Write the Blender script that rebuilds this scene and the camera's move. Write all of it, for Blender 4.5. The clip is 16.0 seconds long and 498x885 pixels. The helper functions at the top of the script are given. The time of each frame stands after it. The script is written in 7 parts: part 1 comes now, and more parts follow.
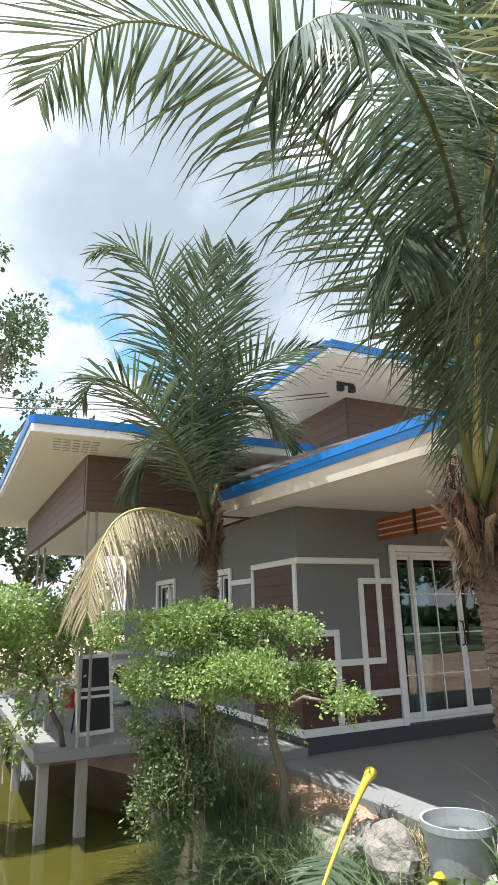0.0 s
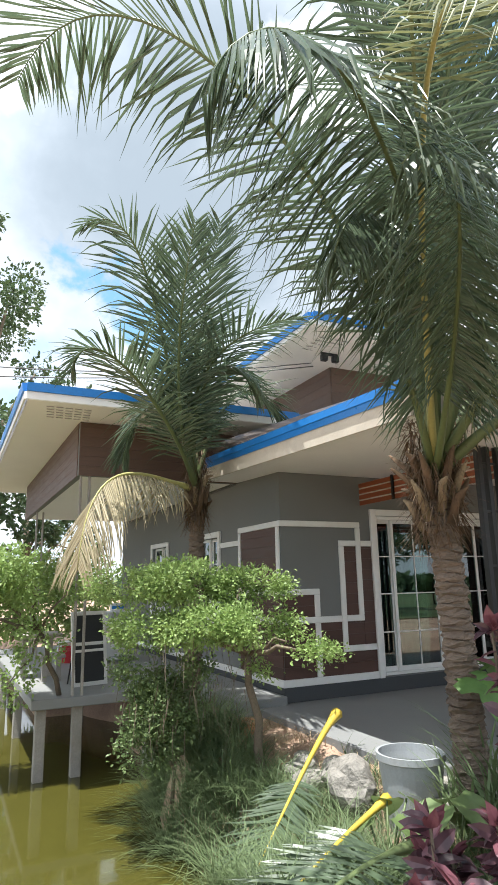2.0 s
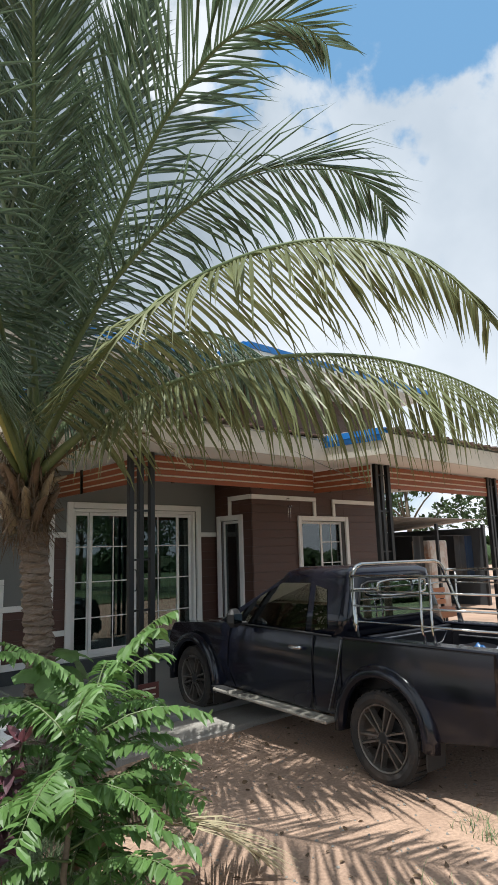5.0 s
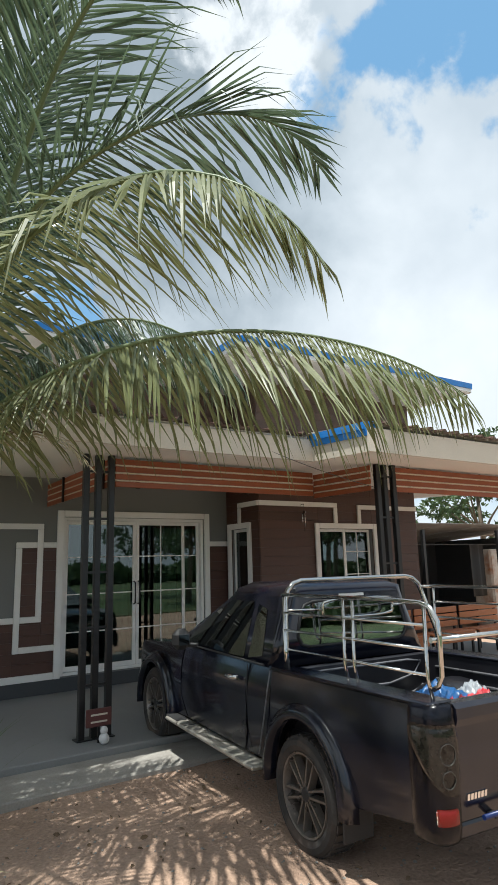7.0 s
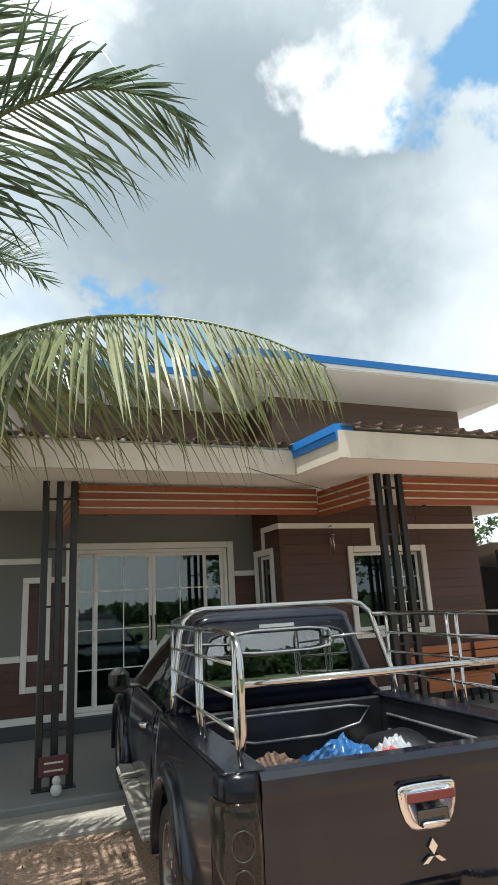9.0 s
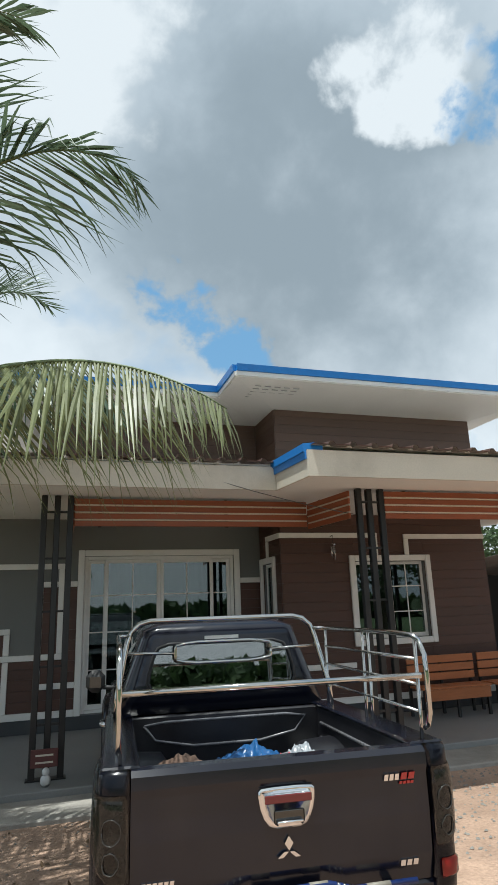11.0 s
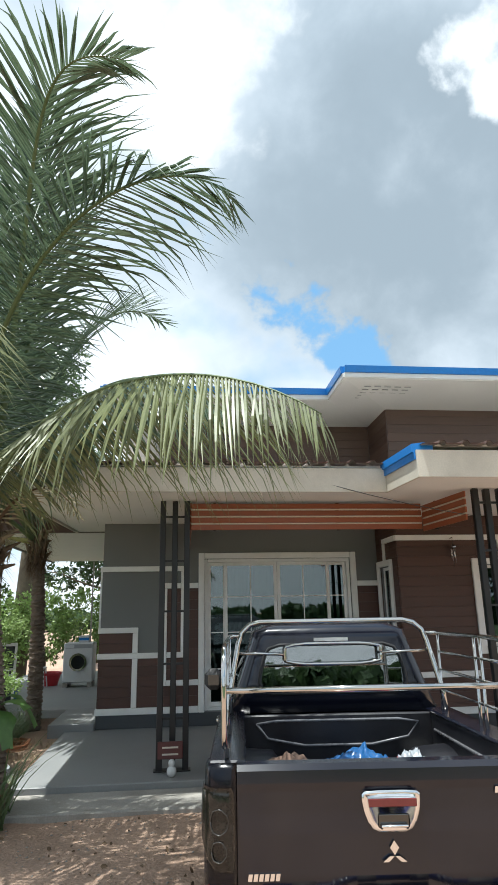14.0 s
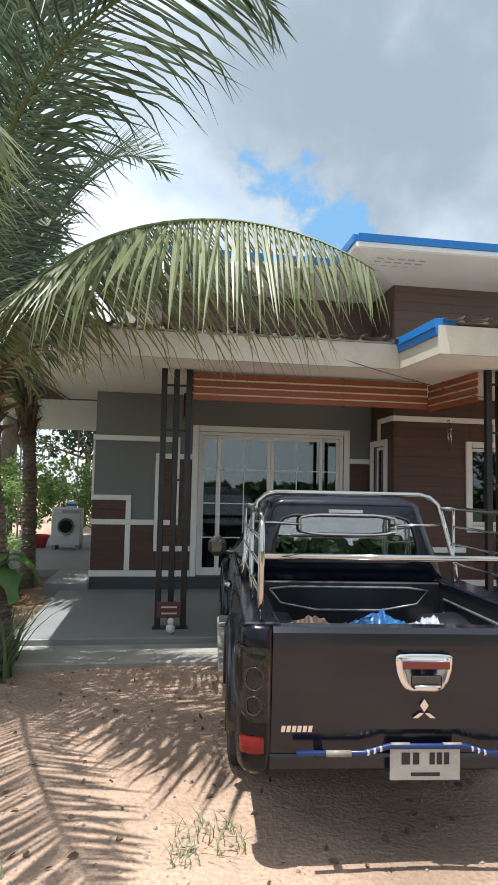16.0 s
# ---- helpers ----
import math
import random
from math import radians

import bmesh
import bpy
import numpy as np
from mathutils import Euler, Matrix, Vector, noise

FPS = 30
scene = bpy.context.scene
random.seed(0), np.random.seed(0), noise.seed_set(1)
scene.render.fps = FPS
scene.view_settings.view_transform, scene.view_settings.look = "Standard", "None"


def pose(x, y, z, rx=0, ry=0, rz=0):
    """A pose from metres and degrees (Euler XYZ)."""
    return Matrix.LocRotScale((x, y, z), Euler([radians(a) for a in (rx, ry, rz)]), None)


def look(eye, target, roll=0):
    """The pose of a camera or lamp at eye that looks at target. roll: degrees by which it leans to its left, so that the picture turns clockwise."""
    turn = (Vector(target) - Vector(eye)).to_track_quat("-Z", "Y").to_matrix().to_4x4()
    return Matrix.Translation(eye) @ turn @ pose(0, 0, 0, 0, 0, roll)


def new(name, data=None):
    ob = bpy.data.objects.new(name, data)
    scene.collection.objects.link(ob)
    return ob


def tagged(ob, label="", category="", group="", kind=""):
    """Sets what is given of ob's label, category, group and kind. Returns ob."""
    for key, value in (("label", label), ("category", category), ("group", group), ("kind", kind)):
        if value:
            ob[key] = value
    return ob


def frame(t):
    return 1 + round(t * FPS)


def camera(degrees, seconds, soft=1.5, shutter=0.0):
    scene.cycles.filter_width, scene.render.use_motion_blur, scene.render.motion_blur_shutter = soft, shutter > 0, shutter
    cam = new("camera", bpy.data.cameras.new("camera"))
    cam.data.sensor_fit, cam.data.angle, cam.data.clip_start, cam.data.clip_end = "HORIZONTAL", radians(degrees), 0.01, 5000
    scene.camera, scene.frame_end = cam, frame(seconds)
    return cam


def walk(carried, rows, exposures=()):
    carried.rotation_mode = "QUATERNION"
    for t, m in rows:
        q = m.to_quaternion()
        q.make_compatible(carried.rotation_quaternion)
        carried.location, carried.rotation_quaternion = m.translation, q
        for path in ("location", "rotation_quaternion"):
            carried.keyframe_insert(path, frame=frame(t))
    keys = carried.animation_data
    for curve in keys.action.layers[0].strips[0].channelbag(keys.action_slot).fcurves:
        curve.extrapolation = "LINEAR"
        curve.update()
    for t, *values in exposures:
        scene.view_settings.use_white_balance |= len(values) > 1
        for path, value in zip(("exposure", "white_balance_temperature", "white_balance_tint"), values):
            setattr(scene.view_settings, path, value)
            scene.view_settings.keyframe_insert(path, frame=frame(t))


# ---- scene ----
cam = camera(44.2, 16.0)
EXPOSURES = [(0, 0.98, 6200, 10), (3.3, 1.0, 6200, 10), (4.0, 1.14, 6200, 10), (4.5, 0.56, 6200, 10), (5.2, 0.26, 6100, 8), (7.3, 0.40, 6200, 6), (8, 0.49, 6280, 5), (9.2, 0.53, 6280, 5), (11.5, 0.08, 6000, 4), (12.1, 0.08, 6000, 4), (12.5, 0.42, 5980, 4), (12.9, 0.44, 5980, 4), (13.5, 0.5, 5980, 4), (14, 0.58, 5980, 5), (14.5, 0.38, 6020, 7), (15, 0.48, 6050, 8), (15.5, 0.6, 6050, 8), (16, 0.54, 6050, 8)]
PATH = [
    (0, (-5.945, -7.435, 1.86), (-5.092, -5.708, 2.399), -1.5),
    (0.5, (-5.945, -7.425, 1.88), (-5.063, -5.707, 2.401), -1.4),
    (1, (-5.895, -7.483, 1.878), (-4.943, -5.797, 2.378), -1.7),
    (1.5, (-5.915, -7.599, 1.866), (-4.967, -5.905, 2.348), -1.6),
    (2, (-5.877, -7.842, 1.74), (-5.022, -6.089, 2.183), -1.2),
    (2.5, (-5.866, -8.136, 1.727), (-5.021, -6.393, 2.225), -2.1),
    (3, (-5.805, -8.469, 1.596), (-4.872, -6.75, 2.018), -0.6),
    (3.5, (-5.601, -8.71, 1.586), (-4.568, -7.046, 1.991), -0.9),
    (4, (-5.395, -8.927, 1.753), (-4.144, -7.403, 2.091), -3.1),
    (4.5, (-4.993, -9.231, 1.976), (-3.652, -7.777, 2.272), 0.4),
    (5, (-4.518, -9.355, 1.89), (-3.189, -7.904, 2.247), -1.8),
    (5.2, (-4.351, -9.365, 1.917), (-2.986, -7.951, 2.285), -3.8),
    (7.3, (-2.392, -9.662, 1.888), (-1.341, -8.008, 2.287), -2.5),
    (7.5, (-2.063, -9.556, 1.769), (-1.031, -7.892, 2.181), -3.4),
    (8, (-1.786, -9.77, 1.891), (-0.855, -8.045, 2.289), -1.9),
    (8.5, (-1.391, -9.798, 1.788), (-0.597, -8.009, 2.201), -1.5),
    (9, (-1.004, -9.8, 1.781), (-0.253, -8.016, 2.288), -3.2),
    (9.2, (-0.796, -9.692, 1.888), (-0.067, -7.895, 2.378), -2.1),
    (11.3, (-0.265, -10.562, 1.842), (0.245, -8.701, 2.369), -2.3),
    (11.5, (-0.204, -10.591, 1.85), (0.243, -8.72, 2.397), -2.8),
    (12, (-0.221, -10.587, 1.858), (0.225, -8.697, 2.34), -3.6),
    (12.5, (-0.16, -10.599, 1.871), (0.303, -8.738, 2.437), -3.6),
    (13, (-0.155, -10.614, 1.854), (0.302, -8.745, 2.401), -3.3),
    (13.5, (-0.191, -10.601, 1.845), (0.09, -8.702, 2.406), -2.4),
    (14, (-0.245, -10.566, 1.838), (-0.038, -8.649, 2.37), -1.1),
    (14.5, (-0.368, -10.46, 1.792), (-0.072, -8.509, 2.116), 0.1),
    (15, (-0.442, -10.337, 1.785), (-0.144, -8.371, 2.002), 0.4),
    (15.5, (-0.488, -10.263, 1.759), (-0.178, -8.293, 1.911), 0.5),
    (16, (-0.55, -10.248, 1.786), (-0.261, -8.274, 1.933), 1.2),
]
walk(cam, [(t, look(e, g, r)) for t, e, g, r in PATH], EXPOSURES)

# ---------- world, sun ----------
SUN_DIR = Vector((-0.20, -0.10, 1.0)).normalized()
GREY_CLOUD, WHITE_BANK = (0.31, 0.730, 0.600), (0.801, 0.396, 0.448)
CLOUD_CORE = (0.33, 0.755, 0.57)
GAP_HIGH, GAP_LOW = (0.645, 0.36, 0.685), (0.20, 0.893, 0.405)
WHITE_TOPS = ((0.002, 0.679, 0.734), (0.42, 0.563, 0.712))
world = bpy.data.worlds.new("world")
scene.world = world
world.use_nodes = True
wn, wl = world.node_tree.nodes, world.node_tree.links
wn.clear()


def wnode(kind, **values):
    node = wn.new(kind)
    for key, value in values.items():
        node.inputs[key].default_value = value
    return node


w_out = wn.new("ShaderNodeOutputWorld")
w_bg = wnode("ShaderNodeBackground", Strength=0.12)
w_sky = wn.new("ShaderNodeTexSky")
w_sky.sky_type, w_sky.sun_disc = "NISHITA", False
w_sky.sun_elevation = math.asin(SUN_DIR.z)
w_sky.sun_rotation = math.atan2(SUN_DIR.x, SUN_DIR.y)
w_sky.air_density, w_sky.dust_density = 1.2, 1.0
w_co = wn.new("ShaderNodeTexCoord")
w_map = wn.new("ShaderNodeMapping")
w_map.inputs["Scale"].default_value = (1.0, 1.0, 1.7)
w_map.inputs["Location"].default_value = (0.3, 0.55, 0.1)
w_noise = wnode("ShaderNodeTexNoise", Scale=1.9, Detail=8.0, Roughness=0.46, Distortion=0.15)
w_ramp = wn.new("ShaderNodeValToRGB")
w_ramp.color_ramp.elements[0].position, w_ramp.color_ramp.elements[1].position = 0.35, 0.47
w_map2 = wn.new("ShaderNodeMapping")
w_map2.inputs["Location"].default_value = (2.3, 1.2, 0.7)
w_noise2 = wnode("ShaderNodeTexNoise", Scale=2.1, Detail=6.0, Roughness=0.5)
w_shade = wn.new("ShaderNodeValToRGB")
w_shade.color_ramp.elements[0].position, w_shade.color_ramp.elements[1].position = 0.36, 0.68
w_shade.color_ramp.elements[0].color = (4.3, 4.7, 5.1, 1)
w_shade.color_ramp.elements[1].color = (7.4, 7.5, 7.6, 1)
w_mix = wn.new("ShaderNodeMix")
w_mix.data_type = "RGBA"


def lobe(direction, inner, outer, rough):
    """1 inside a ragged round part of the sky about a direction, 0 outside."""
    dot = wn.new("ShaderNodeVectorMath")
    dot.operation = "DOT_PRODUCT"
    dot.inputs[1].default_value = Vector(direction).normalized()
    wl.new(w_co.outputs["Generated"], dot.inputs[0])
    shake = wn.new("ShaderNodeMath")
    shake.operation = "MULTIPLY_ADD"
    shake.inputs[1].default_value = rough
    wl.new(w_edge.outputs["Fac"], shake.inputs[0])
    wl.new(dot.outputs["Value"], shake.inputs[2])
    ramp = wn.new("ShaderNodeMapRange")
    ramp.interpolation_type = "SMOOTHSTEP"
    ramp.inputs["From Min"].default_value = math.cos(radians(outer)) + 0.5 * rough
    ramp.inputs["From Max"].default_value = math.cos(radians(inner)) + 0.5 * rough
    wl.new(shake.outputs[0], ramp.inputs["Value"])
    return ramp.outputs["Result"]


def joined(a, b, how):
    node = wn.new("ShaderNodeMath")
    node.operation, node.use_clamp = how, True
    for k, v in enumerate((a, b)):
        wl.new(v, node.inputs[k])
    return node.outputs[0]


w_edge = wnode("ShaderNodeTexNoise", Scale=6.0, Detail=9.0, Roughness=0.55, Distortion=0.1)
wl.new(w_co.outputs["Generated"], w_edge.inputs["Vector"])
wl.new(w_co.outputs["Generated"], w_map.inputs["Vector"])
wl.new(w_map.outputs["Vector"], w_noise.inputs["Vector"])
wl.new(w_noise.outputs["Fac"], w_ramp.inputs["Fac"])
wl.new(w_co.outputs["Generated"], w_map2.inputs["Vector"])
wl.new(w_map2.outputs["Vector"], w_noise2.inputs["Vector"])
wl.new(w_noise2.outputs["Fac"], w_shade.inputs["Fac"])
# a broad grey cloud over the house, clear gaps beside and below it
w_grey = lobe(GREY_CLOUD, 4, 29, 0.15)
w_gap = joined(lobe(GAP_HIGH, 8, 12.5, 0.14), lobe(GAP_LOW, 0.8, 5.5, 0.06), "ADD")
w_tone = wn.new("ShaderNodeMix")
w_tone.data_type = "RGBA"
w_core = wn.new("ShaderNodeMix")
w_core.data_type = "RGBA"
w_core.inputs[6].default_value = (3.6, 4.05, 4.45, 1)
w_core.inputs[7].default_value = (2.5, 2.88, 3.2, 1)
wl.new(lobe(CLOUD_CORE, 0.5, 20, 0.07), w_core.inputs["Factor"])
wl.new(w_core.outputs[2], w_tone.inputs[7])
wl.new(w_grey, w_tone.inputs["Factor"])
wl.new(w_shade.outputs["Color"], w_tone.inputs[6])
w_top = joined(lobe(WHITE_TOPS[0], 0.3, 8.5, 0.06), lobe(WHITE_TOPS[1], 0.2, 5.2, 0.04), "ADD")
w_puff = wn.new("ShaderNodeMix")
w_puff.data_type = "RGBA"
w_puff.inputs[7].default_value = (6.5, 6.6, 6.7, 1)
wl.new(w_top, w_puff.inputs["Factor"])
wl.new(w_tone.outputs[2], w_puff.inputs[6])
# thin haze lifts the clear blue between the clouds
w_haze = wn.new("ShaderNodeMix")
w_haze.data_type = "RGBA"
w_haze.inputs["Factor"].default_value = 0.55
w_haze.inputs[7].default_value = (1.6, 3.6, 5.6, 1)
wl.new(w_sky.outputs["Color"], w_haze.inputs[6])
w_cover = joined(joined(joined(w_ramp.outputs["Color"], w_grey, "ADD"), lobe(WHITE_BANK, 18, 26, 0.2), "ADD"), w_gap, "SUBTRACT")
wl.new(w_cover, w_mix.inputs["Factor"])
wl.new(w_haze.outputs[2], w_mix.inputs[6])
wl.new(w_puff.outputs[2], w_mix.inputs[7])
wl.new(w_mix.outputs[2], w_bg.inputs["Color"])
wl.new(w_bg.outputs["Background"], w_out.inputs["Surface"])

sun = new("sun", bpy.data.lights.new("sun", "SUN"))
sun.data.energy, sun.data.angle, sun.data.color = 5.0, radians(0.5), (1.0, 0.96, 0.88)
sun.matrix_world = look(SUN_DIR * 40, (0, 0, 0))


# ---------- materials ----------
def surface(name, colour, rough=0.6, metal=0.0, vary=0.18, scale=3.0, fine=60.0, bump=0.15, stain=None, stain_amount=0.35,
            stretch=(1, 1, 1), piece=0.0, spec=0.5, coat=0.0, through_light=0.0, depth=0.004, streak=None):
    """A surface with broad and fine variation of its colour, gloss and relief."""
    m = bpy.data.materials.new(name)
    m.use_nodes = True
    n, l = m.node_tree.nodes, m.node_tree.links
    b = n["Principled BSDF"]
    co, mp = n.new("ShaderNodeTexCoord"), n.new("ShaderNodeMapping")
    mp.inputs["Scale"].default_value = stretch
    l.new(co.outputs["Object"], mp.inputs["Vector"])
    broad, small = n.new("ShaderNodeTexNoise"), n.new("ShaderNodeTexNoise")
    for node, s, d in ((broad, scale, 5.0), (small, fine, 3.0)):
        node.inputs["Scale"].default_value, node.inputs["Detail"].default_value = s, d
        l.new(mp.outputs["Vector"], node.inputs["Vector"])
    add = n.new("ShaderNodeMath")
    add.operation = "ADD"
    l.new(broad.outputs["Fac"], add.inputs[0])
    l.new(small.outputs["Fac"], add.inputs[1])
    value = add.outputs[0]
    if piece:
        info = n.new("ShaderNodeObjectInfo")
        geo = n.new("ShaderNodeNewGeometry")
        more = n.new("ShaderNodeMath")
        more.operation = "ADD"
        l.new(info.outputs["Random"], more.inputs[0])
        l.new(geo.outputs["Random Per Island"], more.inputs[1])
        wrap = n.new("ShaderNodeMath")
        wrap.operation = "FRACT"
        l.new(more.outputs[0], wrap.inputs[0])
        grow = n.new("ShaderNodeMath")
        grow.operation = "MULTIPLY_ADD"
        l.new(wrap.outputs[0], grow.inputs[0])
        grow.inputs[1].default_value = piece
        l.new(value, grow.inputs[2])
        value = grow.outputs[0]
    span = n.new("ShaderNodeMapRange")
    span.inputs["From Min"].default_value, span.inputs["From Max"].default_value = 0.6, 1.4 + piece
    span.inputs["To Min"].default_value, span.inputs["To Max"].default_value = 1 - vary, 1 + vary
    l.new(value, span.inputs["Value"])
    mul = n.new("ShaderNodeVectorMath")
    mul.operation = "SCALE"
    mul.inputs[0].default_value = colour[:3]
    l.new(span.outputs["Result"], mul.inputs["Scale"])
    out = mul.outputs["Vector"]
    if stain:
        spot, ramp, mix = n.new("ShaderNodeTexNoise"), n.new("ShaderNodeValToRGB"), n.new("ShaderNodeMix")
        spot.inputs["Scale"].default_value, spot.inputs["Detail"].default_value = scale * 0.6, 8.0
        spot.inputs["Roughness"].default_value = 0.65
        if streak:
            run = n.new("ShaderNodeMapping")
            run.inputs["Scale"].default_value = streak
            l.new(co.outputs["Object"], run.inputs["Vector"])
            l.new(run.outputs["Vector"], spot.inputs["Vector"])
        else:
            l.new(co.outputs["Object"], spot.inputs["Vector"])
        ramp.color_ramp.elements[0].position, ramp.color_ramp.elements[1].position = 0.48, 0.68
        l.new(spot.outputs["Fac"], ramp.inputs["Fac"])
        mix.data_type = "RGBA"
        amount = n.new("ShaderNodeMath")
        amount.operation = "MULTIPLY"
        amount.inputs[1].default_value = stain_amount
        l.new(ramp.outputs["Color"], amount.inputs[0])
        l.new(amount.outputs[0], mix.inputs["Factor"])
        l.new(out, mix.inputs[6])
        mix.inputs[7].default_value = (*stain[:3], 1)
        out = mix.outputs[2]
    l.new(out, b.inputs["Base Color"])
    gloss = n.new("ShaderNodeMapRange")
    gloss.inputs["From Min"].default_value, gloss.inputs["From Max"].default_value = 0.3, 0.7
    gloss.inputs["To Min"].default_value, gloss.inputs["To Max"].default_value = max(0.02, rough - 0.08), min(1.0, rough + 0.08)
    l.new(broad.outputs["Fac"], gloss.inputs["Value"])
    l.new(gloss.outputs["Result"], b.inputs["Roughness"])
    b.inputs["Metallic"].default_value = metal
    b.inputs["Specular IOR Level"].default_value = spec
    b.inputs["Coat Weight"].default_value = coat
    b.inputs["Coat Roughness"].default_value = 0.08
    if bump:
        bp = n.new("ShaderNodeBump")
        bp.inputs["Strength"].default_value, bp.inputs["Distance"].default_value = bump, depth
        l.new(small.outputs["Fac"], bp.inputs["Height"])
        l.new(bp.outputs["Normal"], b.inputs["Normal"])
    if through_light:
        tr, ms = n.new("ShaderNodeBsdfTranslucent"), n.new("ShaderNodeMixShader")
        l.new(out, tr.inputs["Color"])
        ms.inputs["Fac"].default_value = through_light
        l.new(b.outputs["BSDF"], ms.inputs[1])
        l.new(tr.outputs["BSDF"], ms.inputs[2])
        l.new(ms.outputs["Shader"], n["Material Output"].inputs["Surface"])
    return m


def pane_material(name, tint, mirror=0.25, clear=0.25):
    """Window glass: a gloss over a mix of dark tint and see-through."""
    m = bpy.data.materials.new(name)
    m.use_nodes = True
    n, l = m.node_tree.nodes, m.node_tree.links
    n.remove(n["Principled BSDF"])
    gl, tp, mx = n.new("ShaderNodeBsdfGlossy"), n.new("ShaderNodeBsdfTransparent"), n.new("ShaderNodeMixShader")
    gl.inputs["Roughness"].default_value = 0.015
    gl.inputs["Color"].default_value = (0.9, 0.95, 0.95, 1)
    tp.inputs["Color"].default_value = (*tint, 1)
    fr, ad = n.new("ShaderNodeFresnel"), n.new("ShaderNodeMath")
    fr.inputs["IOR"].default_value = 1.5
    ad.operation = "MULTIPLY_ADD"
    ad.use_clamp = True
    ad.inputs[1].default_value, ad.inputs[2].default_value = 1.2, mirror
    l.new(fr.outputs["Fac"], ad.inputs[0])
    l.new(ad.outputs[0], mx.inputs["Fac"])
    l.new(tp.outputs["BSDF"], mx.inputs[1])
    l.new(gl.outputs["BSDF"], mx.inputs[2])
    l.new(mx.outputs["Shader"], n["Material Output"].inputs["Surface"])
    return m


GREY = surface("grey_render", (0.18, 0.187, 0.182), 0.85, vary=0.10, scale=1.2, fine=90, bump=0.25, stain=(0.17, 0.17, 0.16), stain_amount=0.3)
PLINTH = surface("dark_plinth", (0.055, 0.06, 0.065), 0.6, vary=0.15, scale=2, bump=0.1)
WHITE = surface("white_trim", (0.80, 0.80, 0.78), 0.5, vary=0.05, scale=4, fine=120, bump=0.05, stain=(0.6, 0.58, 0.53), stain_amount=0.25)
BOARD = surface("brown_board", (0.078, 0.037, 0.027), 0.5, vary=0.35, scale=2.2, fine=26, bump=0.25, stretch=(1, 1, 14), piece=0.5)
BOARD_UP = surface("brown_board_weathered", (0.115, 0.068, 0.048), 0.55, vary=0.30, scale=2.2, fine=26, bump=0.25, stretch=(1, 1, 14), piece=0.5)
ORANGE = surface("orange_slat", (0.27, 0.075, 0.028), 0.42, vary=0.32, scale=3, fine=40, bump=0.15, stretch=(1, 1, 12), piece=0.4)
SOFFIT = surface("soffit_board", (0.84, 0.83, 0.80), 0.7, vary=0.05, scale=1.5, fine=50, bump=0.05)
FASCIA = surface("cream_fascia", (0.60, 0.55, 0.46), 0.65, vary=0.10, scale=2, fine=60, bump=0.12, stain=(0.35, 0.31, 0.25), stain_amount=0.45)
BLUE = surface("blue_flashing", (0.02, 0.20, 0.60), 0.35, vary=0.10, scale=2, fine=30, bump=0.05)
# paler than the brown eave, so the sheets bounce light onto the upper soffit
ROOF = surface("roof_sheet", (0.46, 0.42, 0.39), 0.5, vary=0.2, scale=1.5, fine=30, bump=0.1)
STEEL = surface("black_steel", (0.010, 0.010, 0.011), 0.42, vary=0.2, scale=4, fine=60, bump=0.08)
SLAB = surface("porch_concrete", (0.235, 0.24, 0.24), 0.5, vary=0.10, scale=0.9, fine=70, bump=0.15, stain=(0.27, 0.26, 0.24), stain_amount=0.5)
CONC = surface("raw_concrete", (0.33, 0.31, 0.28), 0.85, vary=0.2, scale=2, fine=60, bump=0.35, stain=(0.16, 0.14, 0.11), stain_amount=0.5)
SOIL = surface("sandy_soil", (0.40, 0.272, 0.196), 0.95, vary=0.36, scale=0.9, fine=38, bump=1.0, stain=(0.20, 0.13, 0.092), stain_amount=0.7, depth=0.02)
WATER = surface("pond_water", (0.062, 0.058, 0.012), 0.04, vary=0.15, scale=0.4, fine=9, bump=0.05, spec=0.5, depth=0.01)
GLASS = pane_material("window_glass", (0.34, 0.46, 0.44), 0.055)
# even dark grey, so the room behind the glass looks dim by its colour
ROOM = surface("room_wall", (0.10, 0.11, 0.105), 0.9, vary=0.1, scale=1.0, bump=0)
CURTAIN = surface("curtain_cloth", (0.36, 0.46, 0.44), 0.9, vary=0.2, scale=3, fine=80, bump=0.2, stretch=(8, 8, 0.4))


# ---------- mesh helpers ----------
def part(name, bm, material, parent=None, label="", smooth=False):
    me = bpy.data.meshes.new(name)
    bm.normal_update()
    bm.to_mesh(me)
    bm.free()
    me.materials.append(material)
    if smooth:
        me.shade_smooth()
    ob = new(name, me)
    if parent:
        ob.parent = parent
    if label:
        ob["label"] = label
    return ob


def box(x0, x1, y0, y1, z0, z1, bevel=0.0, bm=None):
    bm = bm or bmesh.new()
    made = bmesh.ops.create_cube(bm, size=1)["verts"]
    for v in made:
        v.co = Vector(((x0 + x1) / 2 + v.co.x * (x1 - x0), (y0 + y1) / 2 + v.co.y * (y1 - y0), (z0 + z1) / 2 + v.co.z * (z1 - z0)))
    if bevel:
        edges = list({e for v in made for e in v.link_edges})
        bmesh.ops.bevel(bm, geom=edges, offset=bevel, segments=1, affect="EDGES")
    return bm


